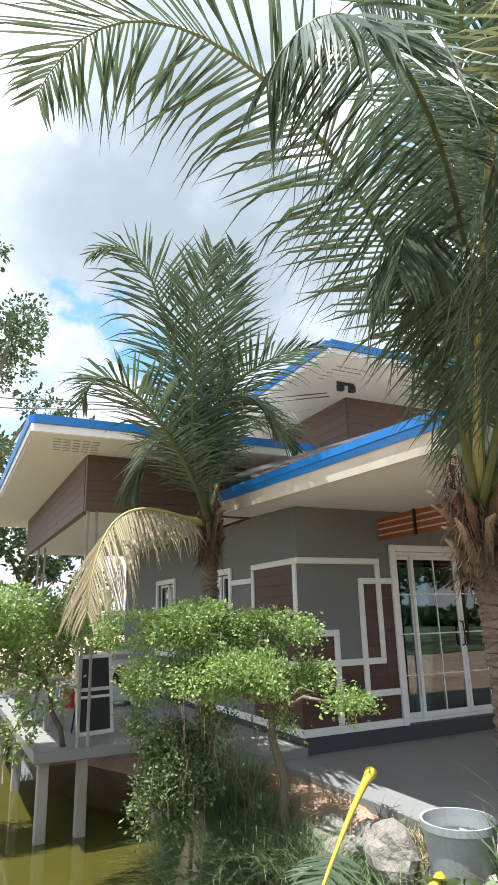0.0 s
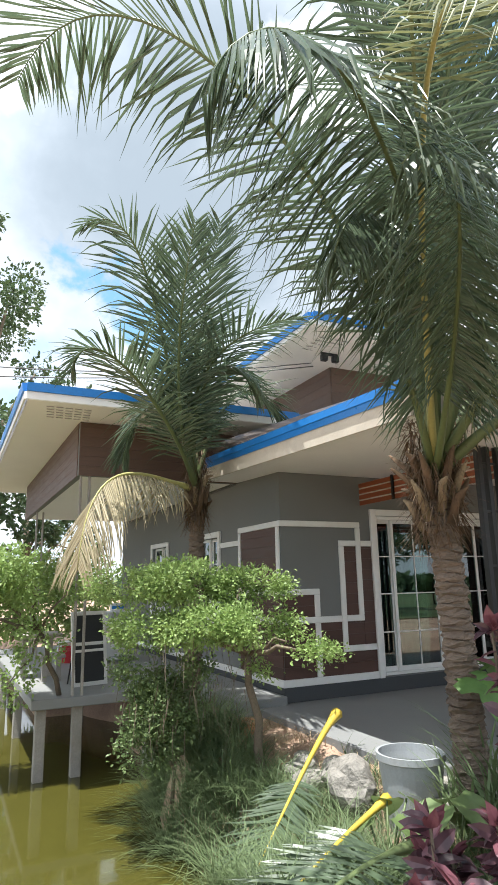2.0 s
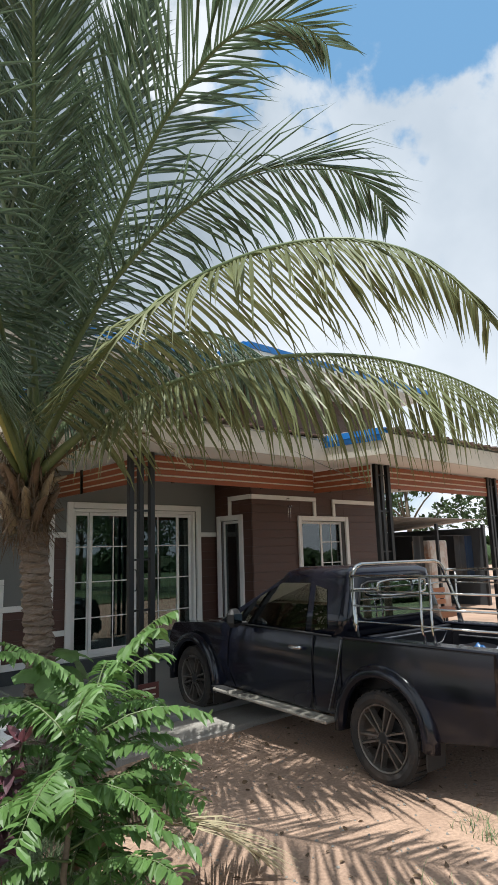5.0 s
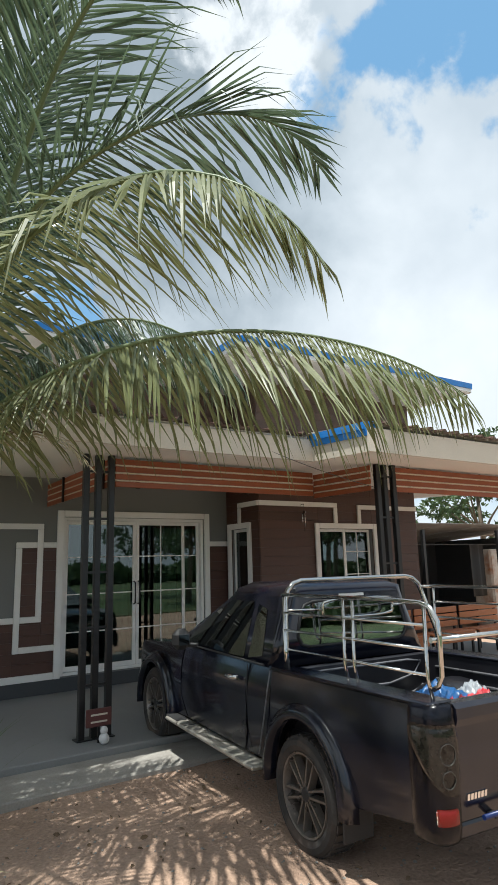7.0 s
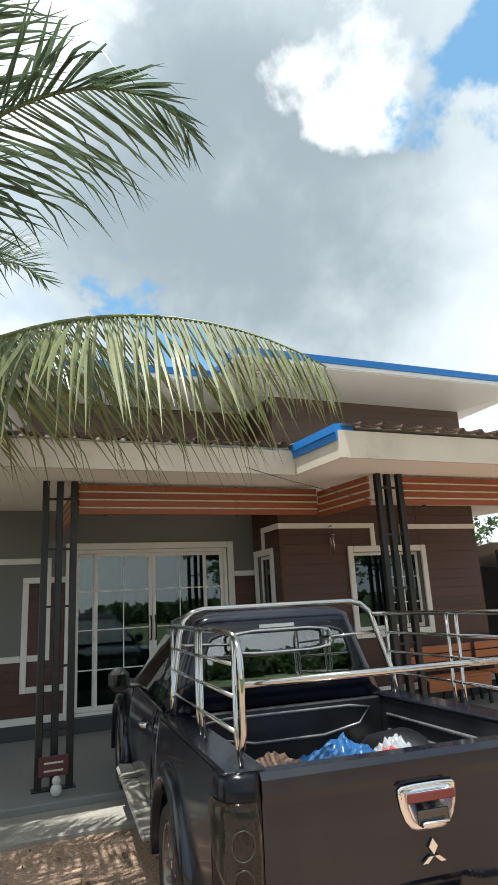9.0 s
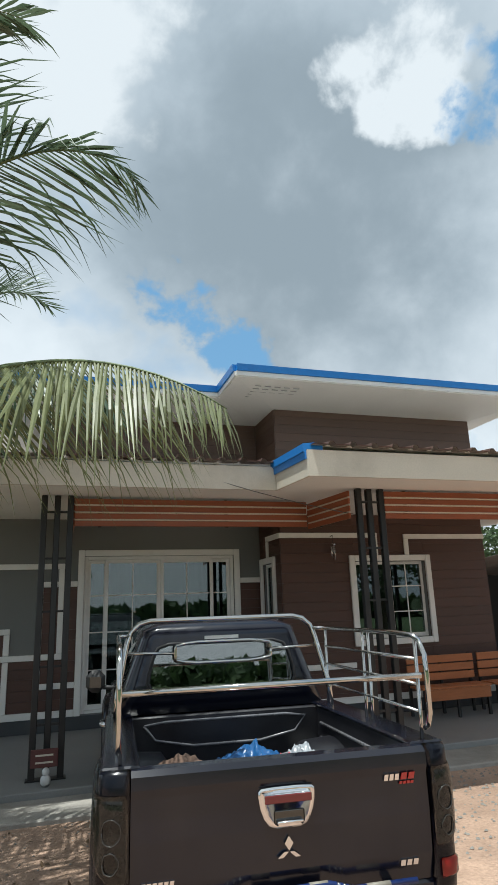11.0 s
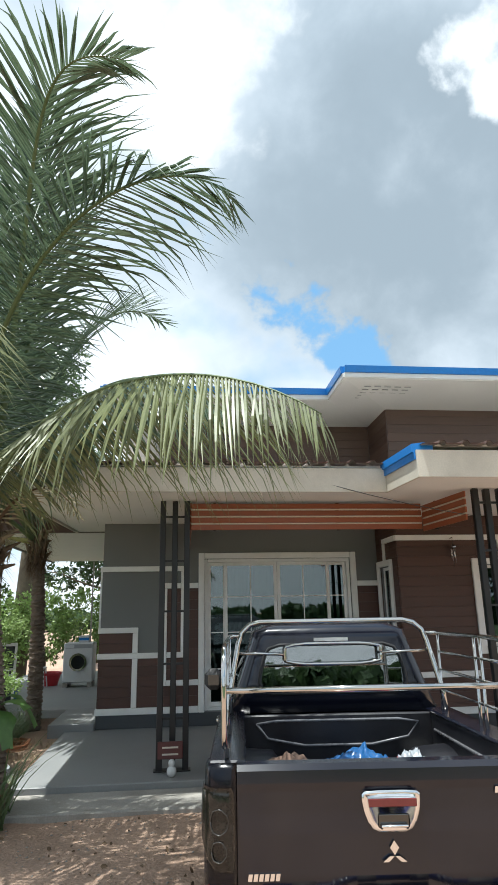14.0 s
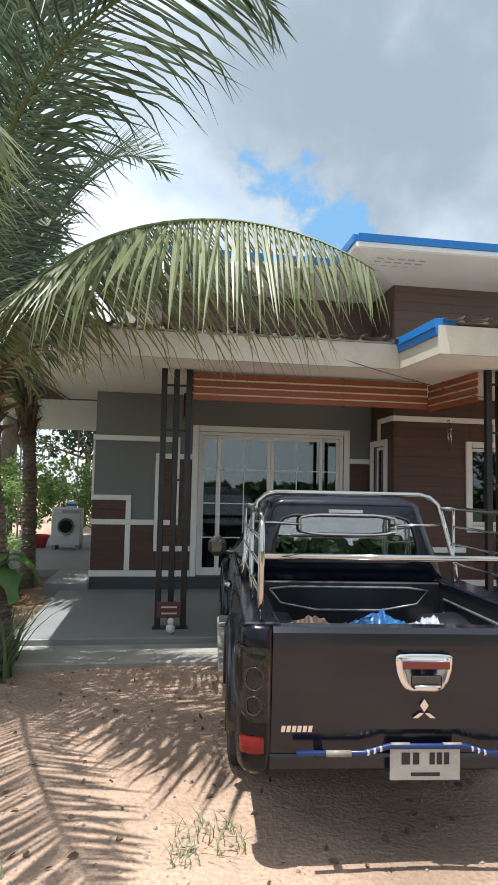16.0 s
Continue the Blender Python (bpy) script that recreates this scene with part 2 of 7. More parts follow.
def tube(points, radius, sides=8, bm=None, caps=True, radii=None):
    """A round bar through points."""
    bm = bm or bmesh.new()
    pts = [Vector(p) for p in points]
    rings, side = [], None
    for i, p in enumerate(pts):
        d = (pts[min(i + 1, len(pts) - 1)] - pts[max(i - 1, 0)]).normalized()
        if side is None:
            side = d.orthogonal().normalized()
        side = (side - d * side.dot(d)).normalized()
        up = d.cross(side)
        r = radii[i] if radii else radius
        rings.append([bm.verts.new(p + (side * math.cos(a) + up * math.sin(a)) * r) for a in (2 * math.pi * k / sides for k in range(sides))])
    for a, b in zip(rings, rings[1:]):
        for k in range(sides):
            f = bm.faces.new((a[k], a[(k + 1) % sides], b[(k + 1) % sides], b[k]))
            f.smooth = True
    if caps:
        bm.faces.new(list(reversed(rings[0])))
        bm.faces.new(rings[-1])
    return bm


def prism(outline, y0, y1, axis="y", bm=None):
    """A flat outline of two coordinates drawn out along one axis."""
    bm = bm or bmesh.new()

    def at(u, v, w):
        return {"y": (u, w, v), "x": (w, u, v), "z": (u, v, w)}[axis]
    a = [bm.verts.new(at(u, v, y0)) for u, v in outline]
    b = [bm.verts.new(at(u, v, y1)) for u, v in outline]
    n = len(a)
    bm.faces.new(a)
    bm.faces.new(list(reversed(b)))
    for i in range(n):
        bm.faces.new((a[i], b[i], b[(i + 1) % n], a[(i + 1) % n]))
    bmesh.ops.recalc_face_normals(bm, faces=bm.faces[:])
    return bm


def empty(name, place=(0, 0, 0)):
    ob = new(name)
    ob.location = place
    return ob


def wall_with_holes(name, axis, a0, a1, z0, z1, front, back, holes, material, label):
    """An upright wall along x or y with openings cut through it, as one mesh of blocks. holes: (a0, a1, z0, z1)."""
    bm = bmesh.new()
    cuts_a = sorted({a0, a1, *(h[0] for h in holes), *(h[1] for h in holes)})
    cuts_z = sorted({z0, z1, *(h[2] for h in holes), *(h[3] for h in holes)})
    cells = set()
    for i in range(len(cuts_a) - 1):
        for k in range(len(cuts_z) - 1):
            ca, cz = (cuts_a[i] + cuts_a[i + 1]) / 2, (cuts_z[k] + cuts_z[k + 1]) / 2
            if not any(h[0] < ca < h[1] and h[2] < cz < h[3] for h in holes):
                cells.add((i, k))
    verts = {}

    def v(i, k, w):
        key = (i, k, w)
        if key not in verts:
            p = (cuts_a[i], w, cuts_z[k]) if axis == "x" else (w, cuts_a[i], cuts_z[k])
            verts[key] = bm.verts.new(p)
        return verts[key]
    for i, k in cells:
        for w in (front, back):
            bm.faces.new((v(i, k, w), v(i + 1, k, w), v(i + 1, k + 1, w), v(i, k + 1, w)))
        for (di, dk), (p, q) in {(-1, 0): ((0, 0), (0, 1)), (1, 0): ((1, 0), (1, 1)), (0, -1): ((0, 0), (1, 0)), (0, 1): ((0, 1), (1, 1))}.items():
            if (i + di, k + dk) not in cells:
                bm.faces.new((v(i + p[0], k + p[1], front), v(i + q[0], k + q[1], front), v(i + q[0], k + q[1], back), v(i + p[0], k + p[1], back)))
    bmesh.ops.recalc_face_normals(bm, faces=bm.faces[:])
    return tagged(part(name, bm, material), label, "wall", kind="structure")


# ---------- ground and pond ----------
def bank(x, y):
    """0 on land, 1 in the pond."""
    wob = 0.25 * math.sin(1.7 * y + 0.6) + 0.15 * math.sin(3.1 * x + 1.0)
    back = 0.20 * min(1.0, max(0.0, y + 2.2)) - 1.15 * min(1.0, max(0.0, y - 0.3))
    inside = min(-3.05 - back - 0.08 * (y + 2) + wob - x if y < 6 else -3.9 - x, y + 3.3 + wob + 0.42 * (x + 3.5), 22 - y, x + 22)
    t = min(1.0, max(0.0, (inside + 0.35) / 0.85))
    return t * t * (3 - 2 * t)


def ground_height(x, y):
    near = max(0.0, 1 - abs(y + 5.5) / 9) * max(0.0, 1 - abs(x) / 14)
    lump = 0.030 * noise.noise((x * 0.9, y * 0.9, 0.0)) + 0.014 * noise.noise((x * 3.1, y * 3.1, 4.0)) + 0.006 * noise.noise((x * 9, y * 9, 2.0))
    ruts = -0.02 * math.exp(-((x + 0.9 - 0.15 * y) / 0.22) ** 2) if y < -3.3 else 0.0
    rise = 0.05 * min(1.0, max(0.0, (y + 4.6) / 1.4))
    low = 0.38 * min(1.0, max(0.0, (-2.0 - 0.85 * min(1.0, max(0.0, (y + 2.0) / 0.8)) - x) / 0.7)) * min(1.0, max(0.0, (y + 5.4) / 1.6)) * min(1.0, max(0.0, (12 - y) / 3))
    return rise + (lump + ruts) * near - max(low, 1.5 * bank(x, y)) - 0.02


def spaced(lo, hi, near_lo, near_hi, step):
    mid = list(np.arange(near_lo, near_hi, step))
    left, right, d = [], [], step
    p = near_lo
    while p > lo:
        d *= 1.35
        p -= d
        left.insert(0, max(p, lo))
    d, p = step, mid[-1]
    while p < hi:
        d *= 1.35
        p += d
        right.append(min(p, hi))
    return left + mid + right


gx, gy = spaced(-900, 900, -9, 7, 0.11), spaced(-900, 900, -13, 7, 0.11)
gverts = [(float(x), float(y), ground_height(x, y)) for y in gy for x in gx]
nx = len(gx)
gfaces = [(j * nx + i, j * nx + i + 1, (j + 1) * nx + i + 1, (j + 1) * nx + i) for j in range(len(gy) - 1) for i in range(nx - 1)]
me = bpy.data.meshes.new("ground")
me.from_pydata(gverts, [], gfaces)
me.materials.append(SOIL)
me.shade_smooth()
tagged(new("ground", me), "bare sandy brown soil yard with ruts and lumps", "ground", kind="structure")
LAWN = surface("lawn", (0.045, 0.08, 0.022), 0.9, vary=0.3, scale=0.3, fine=12, bump=0.4, stain=(0.2, 0.17, 0.08), stain_amount=0.4)
tagged(part("lawn", prism([(-90, -120), (90, -120), (90, -14.5), (-90, -14.5)], -0.05, 0.02, "z"), LAWN), "open green field behind the yard", "lawn", kind="structure")
tagged(part("water", prism([(-23, -4.5), (-2.6, -4.5), (-2.6, 23), (-23, 23)], -0.90, -0.85, "z"), WATER), "still green-brown pond water", "water", kind="structure")

# ---------- slab, walls ----------
SL = 0.11
X_L, X_B, X_R, Y_B = -1.58, 3.11, 7.0, -1.03     # left wall, box side, box right end, box front
tagged(part("floor", box(-2.05, 9.0, -3.25, 9.5, -0.25, SL, 0.01), SLAB), "smooth grey concrete porch floor", "floor", kind="structure")
tagged(part("pavement", box(-2.3, 9.0, -3.95, -3.252, -0.25, 0.045, 0.015), CONC), "pale concrete apron along the porch", "pavement", kind="structure")

wall_front = wall_with_holes("wall_front", "x", X_L, X_B, SL, 3.42, 0.0, 0.15, [(0.1, 2.6, 0.33, 2.71)], GREY, "grey rendered front wall of the house")
wall_left = wall_with_holes("wall_left", "y", 0.152, 9.0, SL, 3.42, X_L, X_L + 0.15, [(2.26, 3.3, 1.15, 2.52), (5.1, 6.15, 1.15, 2.52)], GREY, "grey rendered side wall of the house")
wall_box = wall_with_holes("wall_box_front", "x", X_B, X_R, SL, 3.42, Y_B, Y_B + 0.15, [(4.40, 5.74, 1.25, 2.50)], GREY, "brown boarded wall of the projecting room")
wall_box_side = wall_with_holes("wall_box_side", "y", Y_B + 0.152, -0.002, SL, 3.42, X_B, X_B + 0.15, [(-0.72, -0.18, 0.60, 2.52)], GREY, "brown boarded side of the projecting room")
wall_right = wall_with_holes("wall_right", "y", Y_B + 0.152, 9.0, SL, 3.42, X_R - 0.15, X_R, [], GREY, "grey rendered far side wall")
tagged(part("wall_back", box(X_L + 0.152, X_R - 0.152, 8.85, 9.0, SL, 3.42), GREY), "plain grey back wall", "wall", kind="structure")
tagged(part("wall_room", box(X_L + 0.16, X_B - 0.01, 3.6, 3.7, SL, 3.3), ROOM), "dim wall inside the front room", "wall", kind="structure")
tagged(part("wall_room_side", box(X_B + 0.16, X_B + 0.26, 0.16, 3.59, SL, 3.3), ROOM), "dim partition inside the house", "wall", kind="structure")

# dark plinth at the foot of the walls
tagged(part("baseboard_front", box(X_L - 0.015, X_B - 0.02, -0.015, -0.001, SL + 0.003, 0.312), PLINTH), "dark grey plinth strip", "plinth", kind="structure")
tagged(part("baseboard_side", box(X_L - 0.015, X_L - 0.001, 0.0, 8.9, SL + 0.003, 0.312), PLINTH), "dark grey plinth strip", "plinth", kind="structure")
tagged(part("baseboard_box", box(X_B - 0.015, X_R, Y_B - 0.015, Y_B - 0.001, SL + 0.003, 0.312), PLINTH), "dark grey plinth strip", "plinth", kind="structure")


# boards: each one a piece of its wall
def boards_x(parent, x0, x1, z0, z1, y, material=BOARD, pitch=0.155, thick=0.014):
    z = z0
    while z < z1 - 0.02:
        top = min(z + pitch, z1)
        part("board", box(x0, x1, y - thick, y - 0.001, z + 0.0012, top - 0.0012, 0.0015), material, parent)
        z = top


def boards_y(parent, y0, y1, z0, z1, x, material=BOARD, pitch=0.155, thick=0.014):
    z = z0
    while z < z1 - 0.02:
        top = min(z + pitch, z1)
        part("board", box(x - thick, x - 0.001, y0, y1, z + 0.0012, top - 0.0012, 0.0015), material, parent)
        z = top


P = 0.035   # how far they stand out


def band_x(x0, x1, z0, z1, y=0.0, name="trim"):
    tagged(part(name, box(x0, x1, y - P, y - 0.0015, z0, z1, 0.006), WHITE), "white painted plaster band", "trim", kind="structure")


def band_y(y0, y1, z0, z1, x=X_L, name="trim"):
    tagged(part(name, box(x - P, x - 0.0015, y0, y1, z0, z1, 0.006), WHITE), "white painted plaster band", "trim", kind="structure")


# front wall
band_x(X_L - P, -0.205, 2.515, 2.60)
band_x(-0.29, -0.205, 1.231, 2.513)
band_x(-0.60, -0.292, 2.235, 2.32)
band_x(-0.203, -0.002, 2.235, 2.32)
band_x(-0.60, -0.515, 0.72, 2.233)
band_x(-0.513, -0.002, 0.72, 0.805)
band_x(X_L - P, -0.602, 1.144, 1.23)
band_x(-0.513, -0.205, 1.144, 1.23)
band_x(X_L - P, -0.974, 1.54, 1.624)
band_x(-1.06, -0.974, 1.232, 1.538)
band_x(-1.06, -0.974, 0.412, 1.142)
band_x(X_L - P, -0.002, 0.312, 0.41)
boards_x(wall_front, X_L + 0.002, -1.062, 0.412, 1.142, 0)
boards_x(wall_front, -0.972, -0.602, 0.412, 1.142, 0)
boards_x(wall_front, -0.60, -0.004, 0.412, 0.718, 0)
boards_x(wall_front, -0.513, -0.207, 0.807, 1.142, 0)
boards_x(wall_front, -0.513, -0.292, 1.232, 2.233, 0)
boards_x(wall_front, -0.203, -0.004, 0.807, 2.233, 0)
boards_x(wall_front, X_L + 0.002, -1.062, 1.232, 1.538, 0)
boards_x(wall_front, 2.71, X_B - 0.02, 0.412, 2.23, 0)
band_x(2.71, X_B - 0.02, 2.235, 2.32)
band_x(2.71, X_B - 0.02, 0.312, 0.41)
# left wall
band_y(0.0, 1.40, 2.515, 2.60)
band_y(1.315, 1.40, 1.231, 2.513)
band_y(0.02, 0.105, 1.626, 2.513)
band_y(1.402, 2.16, 2.32, 2.405)
band_y(0.0, 1.313, 1.54, 1.624)
band_y(0.0, 1.40, 1.144, 1.23)
band_y(0.0, 8.9, 0.312, 0.41)
boards_y(wall_left, 0.107, 1.313, 1.626, 2.513, X_L)
boards_y(wall_left, 0.0, 1.313, 1.232, 1.538, X_L)
boards_y(wall_left, 0.0, 1.40, 0.412, 1.142, X_L)
# projecting brown room: boards all over
boards_x(wall_box, X_B, 4.398, 0.312, 3.40, Y_B)
boards_x(wall_box, 5.742, X_R, 0.312, 3.40, Y_B)
boards_x(wall_box, 4.40, 5.74, 0.312, 1.248, Y_B)
boards_x(wall_box, 4.40, 5.74, 2.502, 3.40, Y_B)
boards_y(wall_box_side, Y_B, -0.722, 0.312, 3.40, X_B)
boards_y(wall_box_side, -0.178, -0.004, 0.312, 3.40, X_B)
boards_y(wall_box_side, -0.72, -0.18, 2.522, 3.40, X_B)
YB2 = Y_B - 0.0145
band_x(X_B - P, 4.85, 2.885, 2.97, YB2)
band_x(4.765, 4.85, 2.597, 2.883, YB2)
band_y(Y_B - 0.0145, -0.42, 2.885, 2.97, X_B - 0.0145)
band_y(-0.505, -0.42, 2.617, 2.883, X_B - 0.0145)
band_x(5.36, X_R, 2.865, 2.95, YB2)
band_x(5.36, 5.445, 2.597, 2.863, YB2)
band_x(X_B - P, 4.298, 0.83, 0.915, YB2)
band_x(X_B - P, X_R, 0.312, 0.41, YB2)


# ---------- door and windows ----------
def leaf(parent, x0, x1, z0, z1, y, rows, columns, style=0.045, name="sash"):
    """A glazed leaf: frame, pane and glazing bars."""
    f = bmesh.new()
    for a in ((x0, x0 + style, z0, z1), (x1 - style, x1, z0, z1), (x0 + style, x1 - style, z0, z0 + style * 1.3), (x0 + style, x1 - style, z1 - style, z1)):
        box(a[0], a[1], y, y + 0.035, a[2], a[3], 0.004, f)
    sash = part(name, f, WHITE, parent)
    part("pane", box(x0 + style, x1 - style, y + 0.014, y + 0.019, z0 + style * 1.3, z1 - style), GLASS, sash).visible_shadow = False
    for i in range(1, rows):
        z = z0 + (z1 - z0) * i / rows
        part("glazing_bar", box(x0 + style, x1 - style, y + 0.008, y + 0.025, z - 0.009, z + 0.009), WHITE, sash)
    for i in range(1, columns):
        x = x0 + (x1 - x0) * i / columns
        part("glazing_bar", box(x - 0.009, x + 0.009, y + 0.007, y + 0.026, z0 + style * 1.3, z1 - style), WHITE, sash)
    return sash


door = tagged(empty("door_1", (0, 0, 0.31)), "white framed glazed sliding door with glazing bars, closed", "door", kind="structure")
door.matrix_world = Matrix.Identity(4)
for a in ((0.0, 0.098, 0.312, 2.81), (2.609, 2.707, 0.312, 2.81), (0.10, 2.607, 2.712, 2.81)):
    part("casing", box(a[0], a[1], -0.05, -0.0015, a[2], a[3], 0.008), WHITE, door)
for a in ((0.102, 0.15, 0.332, 2.708), (2.55, 2.598, 0.332, 2.708), (0.152, 2.548, 2.655, 2.708), (0.152, 2.548, 0.332, 0.375)):
    part("door_frame", box(a[0], a[1], 0.002, 0.12, a[2], a[3], 0.004), WHITE, door)
for x0, x1, y, cols in ((0.152, 0.47, 0.07, 1), (0.43, 1.33, 0.03, 2), (1.335, 2.24, 0.03, 2), (2.20, 2.548, 0.07, 1)):
    leaf(door, x0, x1, 0.377, 2.653, y, 4, cols, 0.055, "door_leaf")
for x in (1.295, 1.37):
    b = tube([(x, 0.02, 1.32), (x, -0.035, 1.34), (x, -0.045, 1.50), (x, -0.035, 1.66), (x, 0.02, 1.68)], 0.012)
    part("door_handle", b, STEEL, door, "brushed metal pull handle")


def window_x(name, x0, x1, z0, z1, y, sashes, label):
    w = tagged(empty(name), label, "window", kind="structure")
    for a in ((x0, x0 + 0.098, z0, z1), (x1 - 0.098, x1, z0, z1), (x0 + 0.1, x1 - 0.1, z1 - 0.098, z1), (x0 + 0.1, x1 - 0.1, z0, z0 + 0.098)):
        part("casing", box(a[0], a[1], y - 0.06, y - 0.016, a[2], a[3], 0.008), WHITE, w)
    a0, a1 = x0 + 0.102, x1 - 0.102
    n = len(sashes)
    for i, (rows, cols) in enumerate(sashes):
        leaf(w, a0 + (a1 - a0) * i / n, a0 + (a1 - a0) * (i + 1) / n, z0 + 0.102, z1 - 0.102, y + 0.03 + 0.04 * (i % 2), rows, cols, 0.05)
    return w


def window_y(name, y0, y1, z0, z1, x, sashes, label, rows_cols=(1, 1)):
    w = window_x(name, -y1, -y0, z0, z1, 0.0, sashes, label)
    w.matrix_world = Matrix.Translation((x, 0, 0)) @ Matrix.Rotation(radians(-90), 4, "Z")
    return w


window_x("window_1", 4.30, 5.84, 1.15, 2.595, Y_B - 0.0, [(1, 1), (3, 2)], "white framed sliding window with glazing bars")
window_y("window_2", -0.82, -0.08, 0.50, 2.615, X_B, [(1, 1)], "narrow tall white framed side window")
window_y("window_3", 2.16, 3.40, 1.05, 2.62, X_L + 0.015, [(1, 1), (3, 2)], "white framed window in the side wall")
window_y("window_4", 5.0, 6.25, 1.05, 2.62, X_L + 0.015, [(1, 1), (3, 2)], "white framed window in the side wall")

# ---------- lower roof ----------
# outline of the lower roof: left part to y -3.7, right part to y -4.7 from x 2.12 on
XE, YE1, YE2, XJ, XE2 = -2.25, -3.72, -4.72, 2.12, 8.6


def soffit_z(y):
    return 3.315 + 0.036 * y


tagged(part("ceiling_porch", prism([(XE + 0.03, YE1 + 0.03), (XJ + 0.03, YE1 + 0.03), (XJ + 0.03, YE2 + 0.03), (XE2 - 0.03, YE2 + 0.03), (XE2 - 0.03, 9.2), (X_L, 9.2), (X_L, 1.40), (XE + 0.03, 1.40)], 3.45, 3.47, "z"), SOFFIT),
       "flat pale ceiling board under the roof", "ceiling", kind="structure")
soff = bmesh.new()
for x0, x1, y0, y1 in ((XE + 0.02, XJ + 0.02, YE1 + 0.02, 1.42), (XJ + 0.02, XE2, YE2 + 0.02, 1.42), (X_L, XE2, 1.42, 9.2)):
    soff.faces.new([soff.verts.new((x, y, soffit_z(min(y, 1.42)))) for x, y in ((x0, y0), (x1, y0), (x1, y1), (x0, y1))])
bmesh.ops.recalc_face_normals(soff, faces=soff.faces[:])
bmesh.ops.solidify(soff, geom=soff.faces[:], thickness=0.02)
tagged(part("ceiling", soff, SOFFIT), "smooth pale soffit under the porch eaves", "ceiling", kind="structure")


def fascia_run(p, q, name, blue=0.0, height=0.28):
    """A cream fascia board from p to q under the edge of the roof, with a blue metal flashing over it."""
    p, q = Vector(p), Vector(q)
    d = (q - p).normalized()
    out = Vector((d.y, -d.x, 0)).normalized()
    bm = bmesh.new()
    base = []
    for at in (p, q):
        z = soffit_z(min(at.y, 1.5)) - 0.03
        base.append([bm.verts.new((at.x + out.x * o, at.y + out.y * o, z + h)) for o, h in ((0, 0), (0.028, 0), (0.028, height), (0, height))])
    for k in range(4):
        bm.faces.new((base[0][k], base[0][(k + 1) % 4], base[1][(k + 1) % 4], base[1][k]))
    bm.faces.new(list(reversed(base[0])))
    bm.faces.new(base[1])
    bmesh.ops.recalc_face_normals(bm, faces=bm.faces[:])
    ob = tagged(part(name, bm, FASCIA), "cream painted fascia board with rain stains", "fascia", kind="structure")
    if blue:
        bm = bmesh.new()
        base = []
        for at in (p, q):
            z = soffit_z(min(at.y, 1.5)) - 0.03 + height - blue * 0.55
            base.append([bm.verts.new((at.x + out.x * o, at.y + out.y * o, z + h)) for o, h in
                         ((0.03, 0), (0.045, 0.0), (0.05, blue * 0.42), (0.065, blue * 0.46), (0.065, blue * 0.95), (-0.06, blue * 1.05), (-0.16, blue * 0.95), (-0.16, blue * 0.6), (0.03, blue * 0.6))])
        m = len(base[0])
        for k in range(m):
            bm.faces.new((base[0][k], base[0][(k + 1) % m], base[1][(k + 1) % m], base[1][k]))
        bm.faces.new(list(reversed(base[0])))
        bm.faces.new(base[1])
        bmesh.ops.recalc_face_normals(bm, faces=bm.faces[:])
        part("flashing", bm, BLUE, ob, "bright blue folded metal edge flashing")
    return ob


fascia_run((XE, 1.42, 0), (XE, YE1, 0), "fascia_left", 0.17)
fascia_run((XE - 0.028, YE1, 0), (XJ - 0.029, YE1, 0), "fascia_front")
fascia_run((XJ, YE1 + 0.03, 0), (XJ, YE2, 0), "fascia_jog", 0.17)
fascia_run((XJ - 0.028, YE2, 0), (XE2, YE2, 0), "fascia_front_right")


def ribbed_roof(name, x0, x1, y_front, z_front, y_back, z_back, label, pitch=0.25, material=ROOF):
    """A sheet roof with raised ribs running down the slope to the front edge."""
    bm = bmesh.new()
    prof, x = [], x0
    while x < x1 - pitch:
        prof += [(x, 0.0), (x + pitch * 0.66, 0.0), (x + pitch * 0.74, 0.035), (x + pitch * 0.9, 0.035)]
        x += pitch
    prof += [(x, 0.0), (x1, 0.0)]
    a = [bm.verts.new((u, y_front, z_front + h)) for u, h in prof]
    b = [bm.verts.new((u, y_back, z_back + h)) for u, h in prof]
    for i in range(len(prof) - 1):
        bm.faces.new((a[i], a[i + 1], b[i + 1], b[i]))
    bmesh.ops.solidify(bm, geom=bm.faces[:], thickness=0.006)
    return tagged(part(name, bm, material), label, "roof", kind="structure")


ribbed_roof("roof_lower_left", XE - 0.02, XJ - 0.04, YE1 - 0.09, 3.475, 0.05, 3.80, "ribbed metal roof sheet over the porch, pale to bounce light")
ribbed_roof("roof_lower_right", XJ + 0.02, XE2 + 0.1, YE2 - 0.09, 3.44, Y_B + 0.05, 3.80, "ribbed metal roof sheet over the parking porch, pale to bounce light")
ribbed_roof("roof_lower_side", XE - 0.02, -0.58, 0.06, 3.80, 1.45, 3.86, "ribbed metal roof sheet beside the upper walls, pale to bounce light")

# brown strip over the pale sheet, where the roof's edge shows
EDGE = surface("roof_edge", (0.15, 0.085, 0.065), 0.45, vary=0.2, scale=3, bump=0.1)
ribbed_roof("roof_edge_left", XE - 0.02, XJ - 0.04, YE1 - 0.095, 3.482, YE1 + 0.16, 3.504, "brown ribbed sheet at the eave", material=EDGE)
ribbed_roof("roof_edge_right", XJ + 0.02, XE2 + 0.1, YE2 - 0.095, 3.447, YE2 + 0.16, 3.473, "brown ribbed sheet at the eave", material=EDGE)

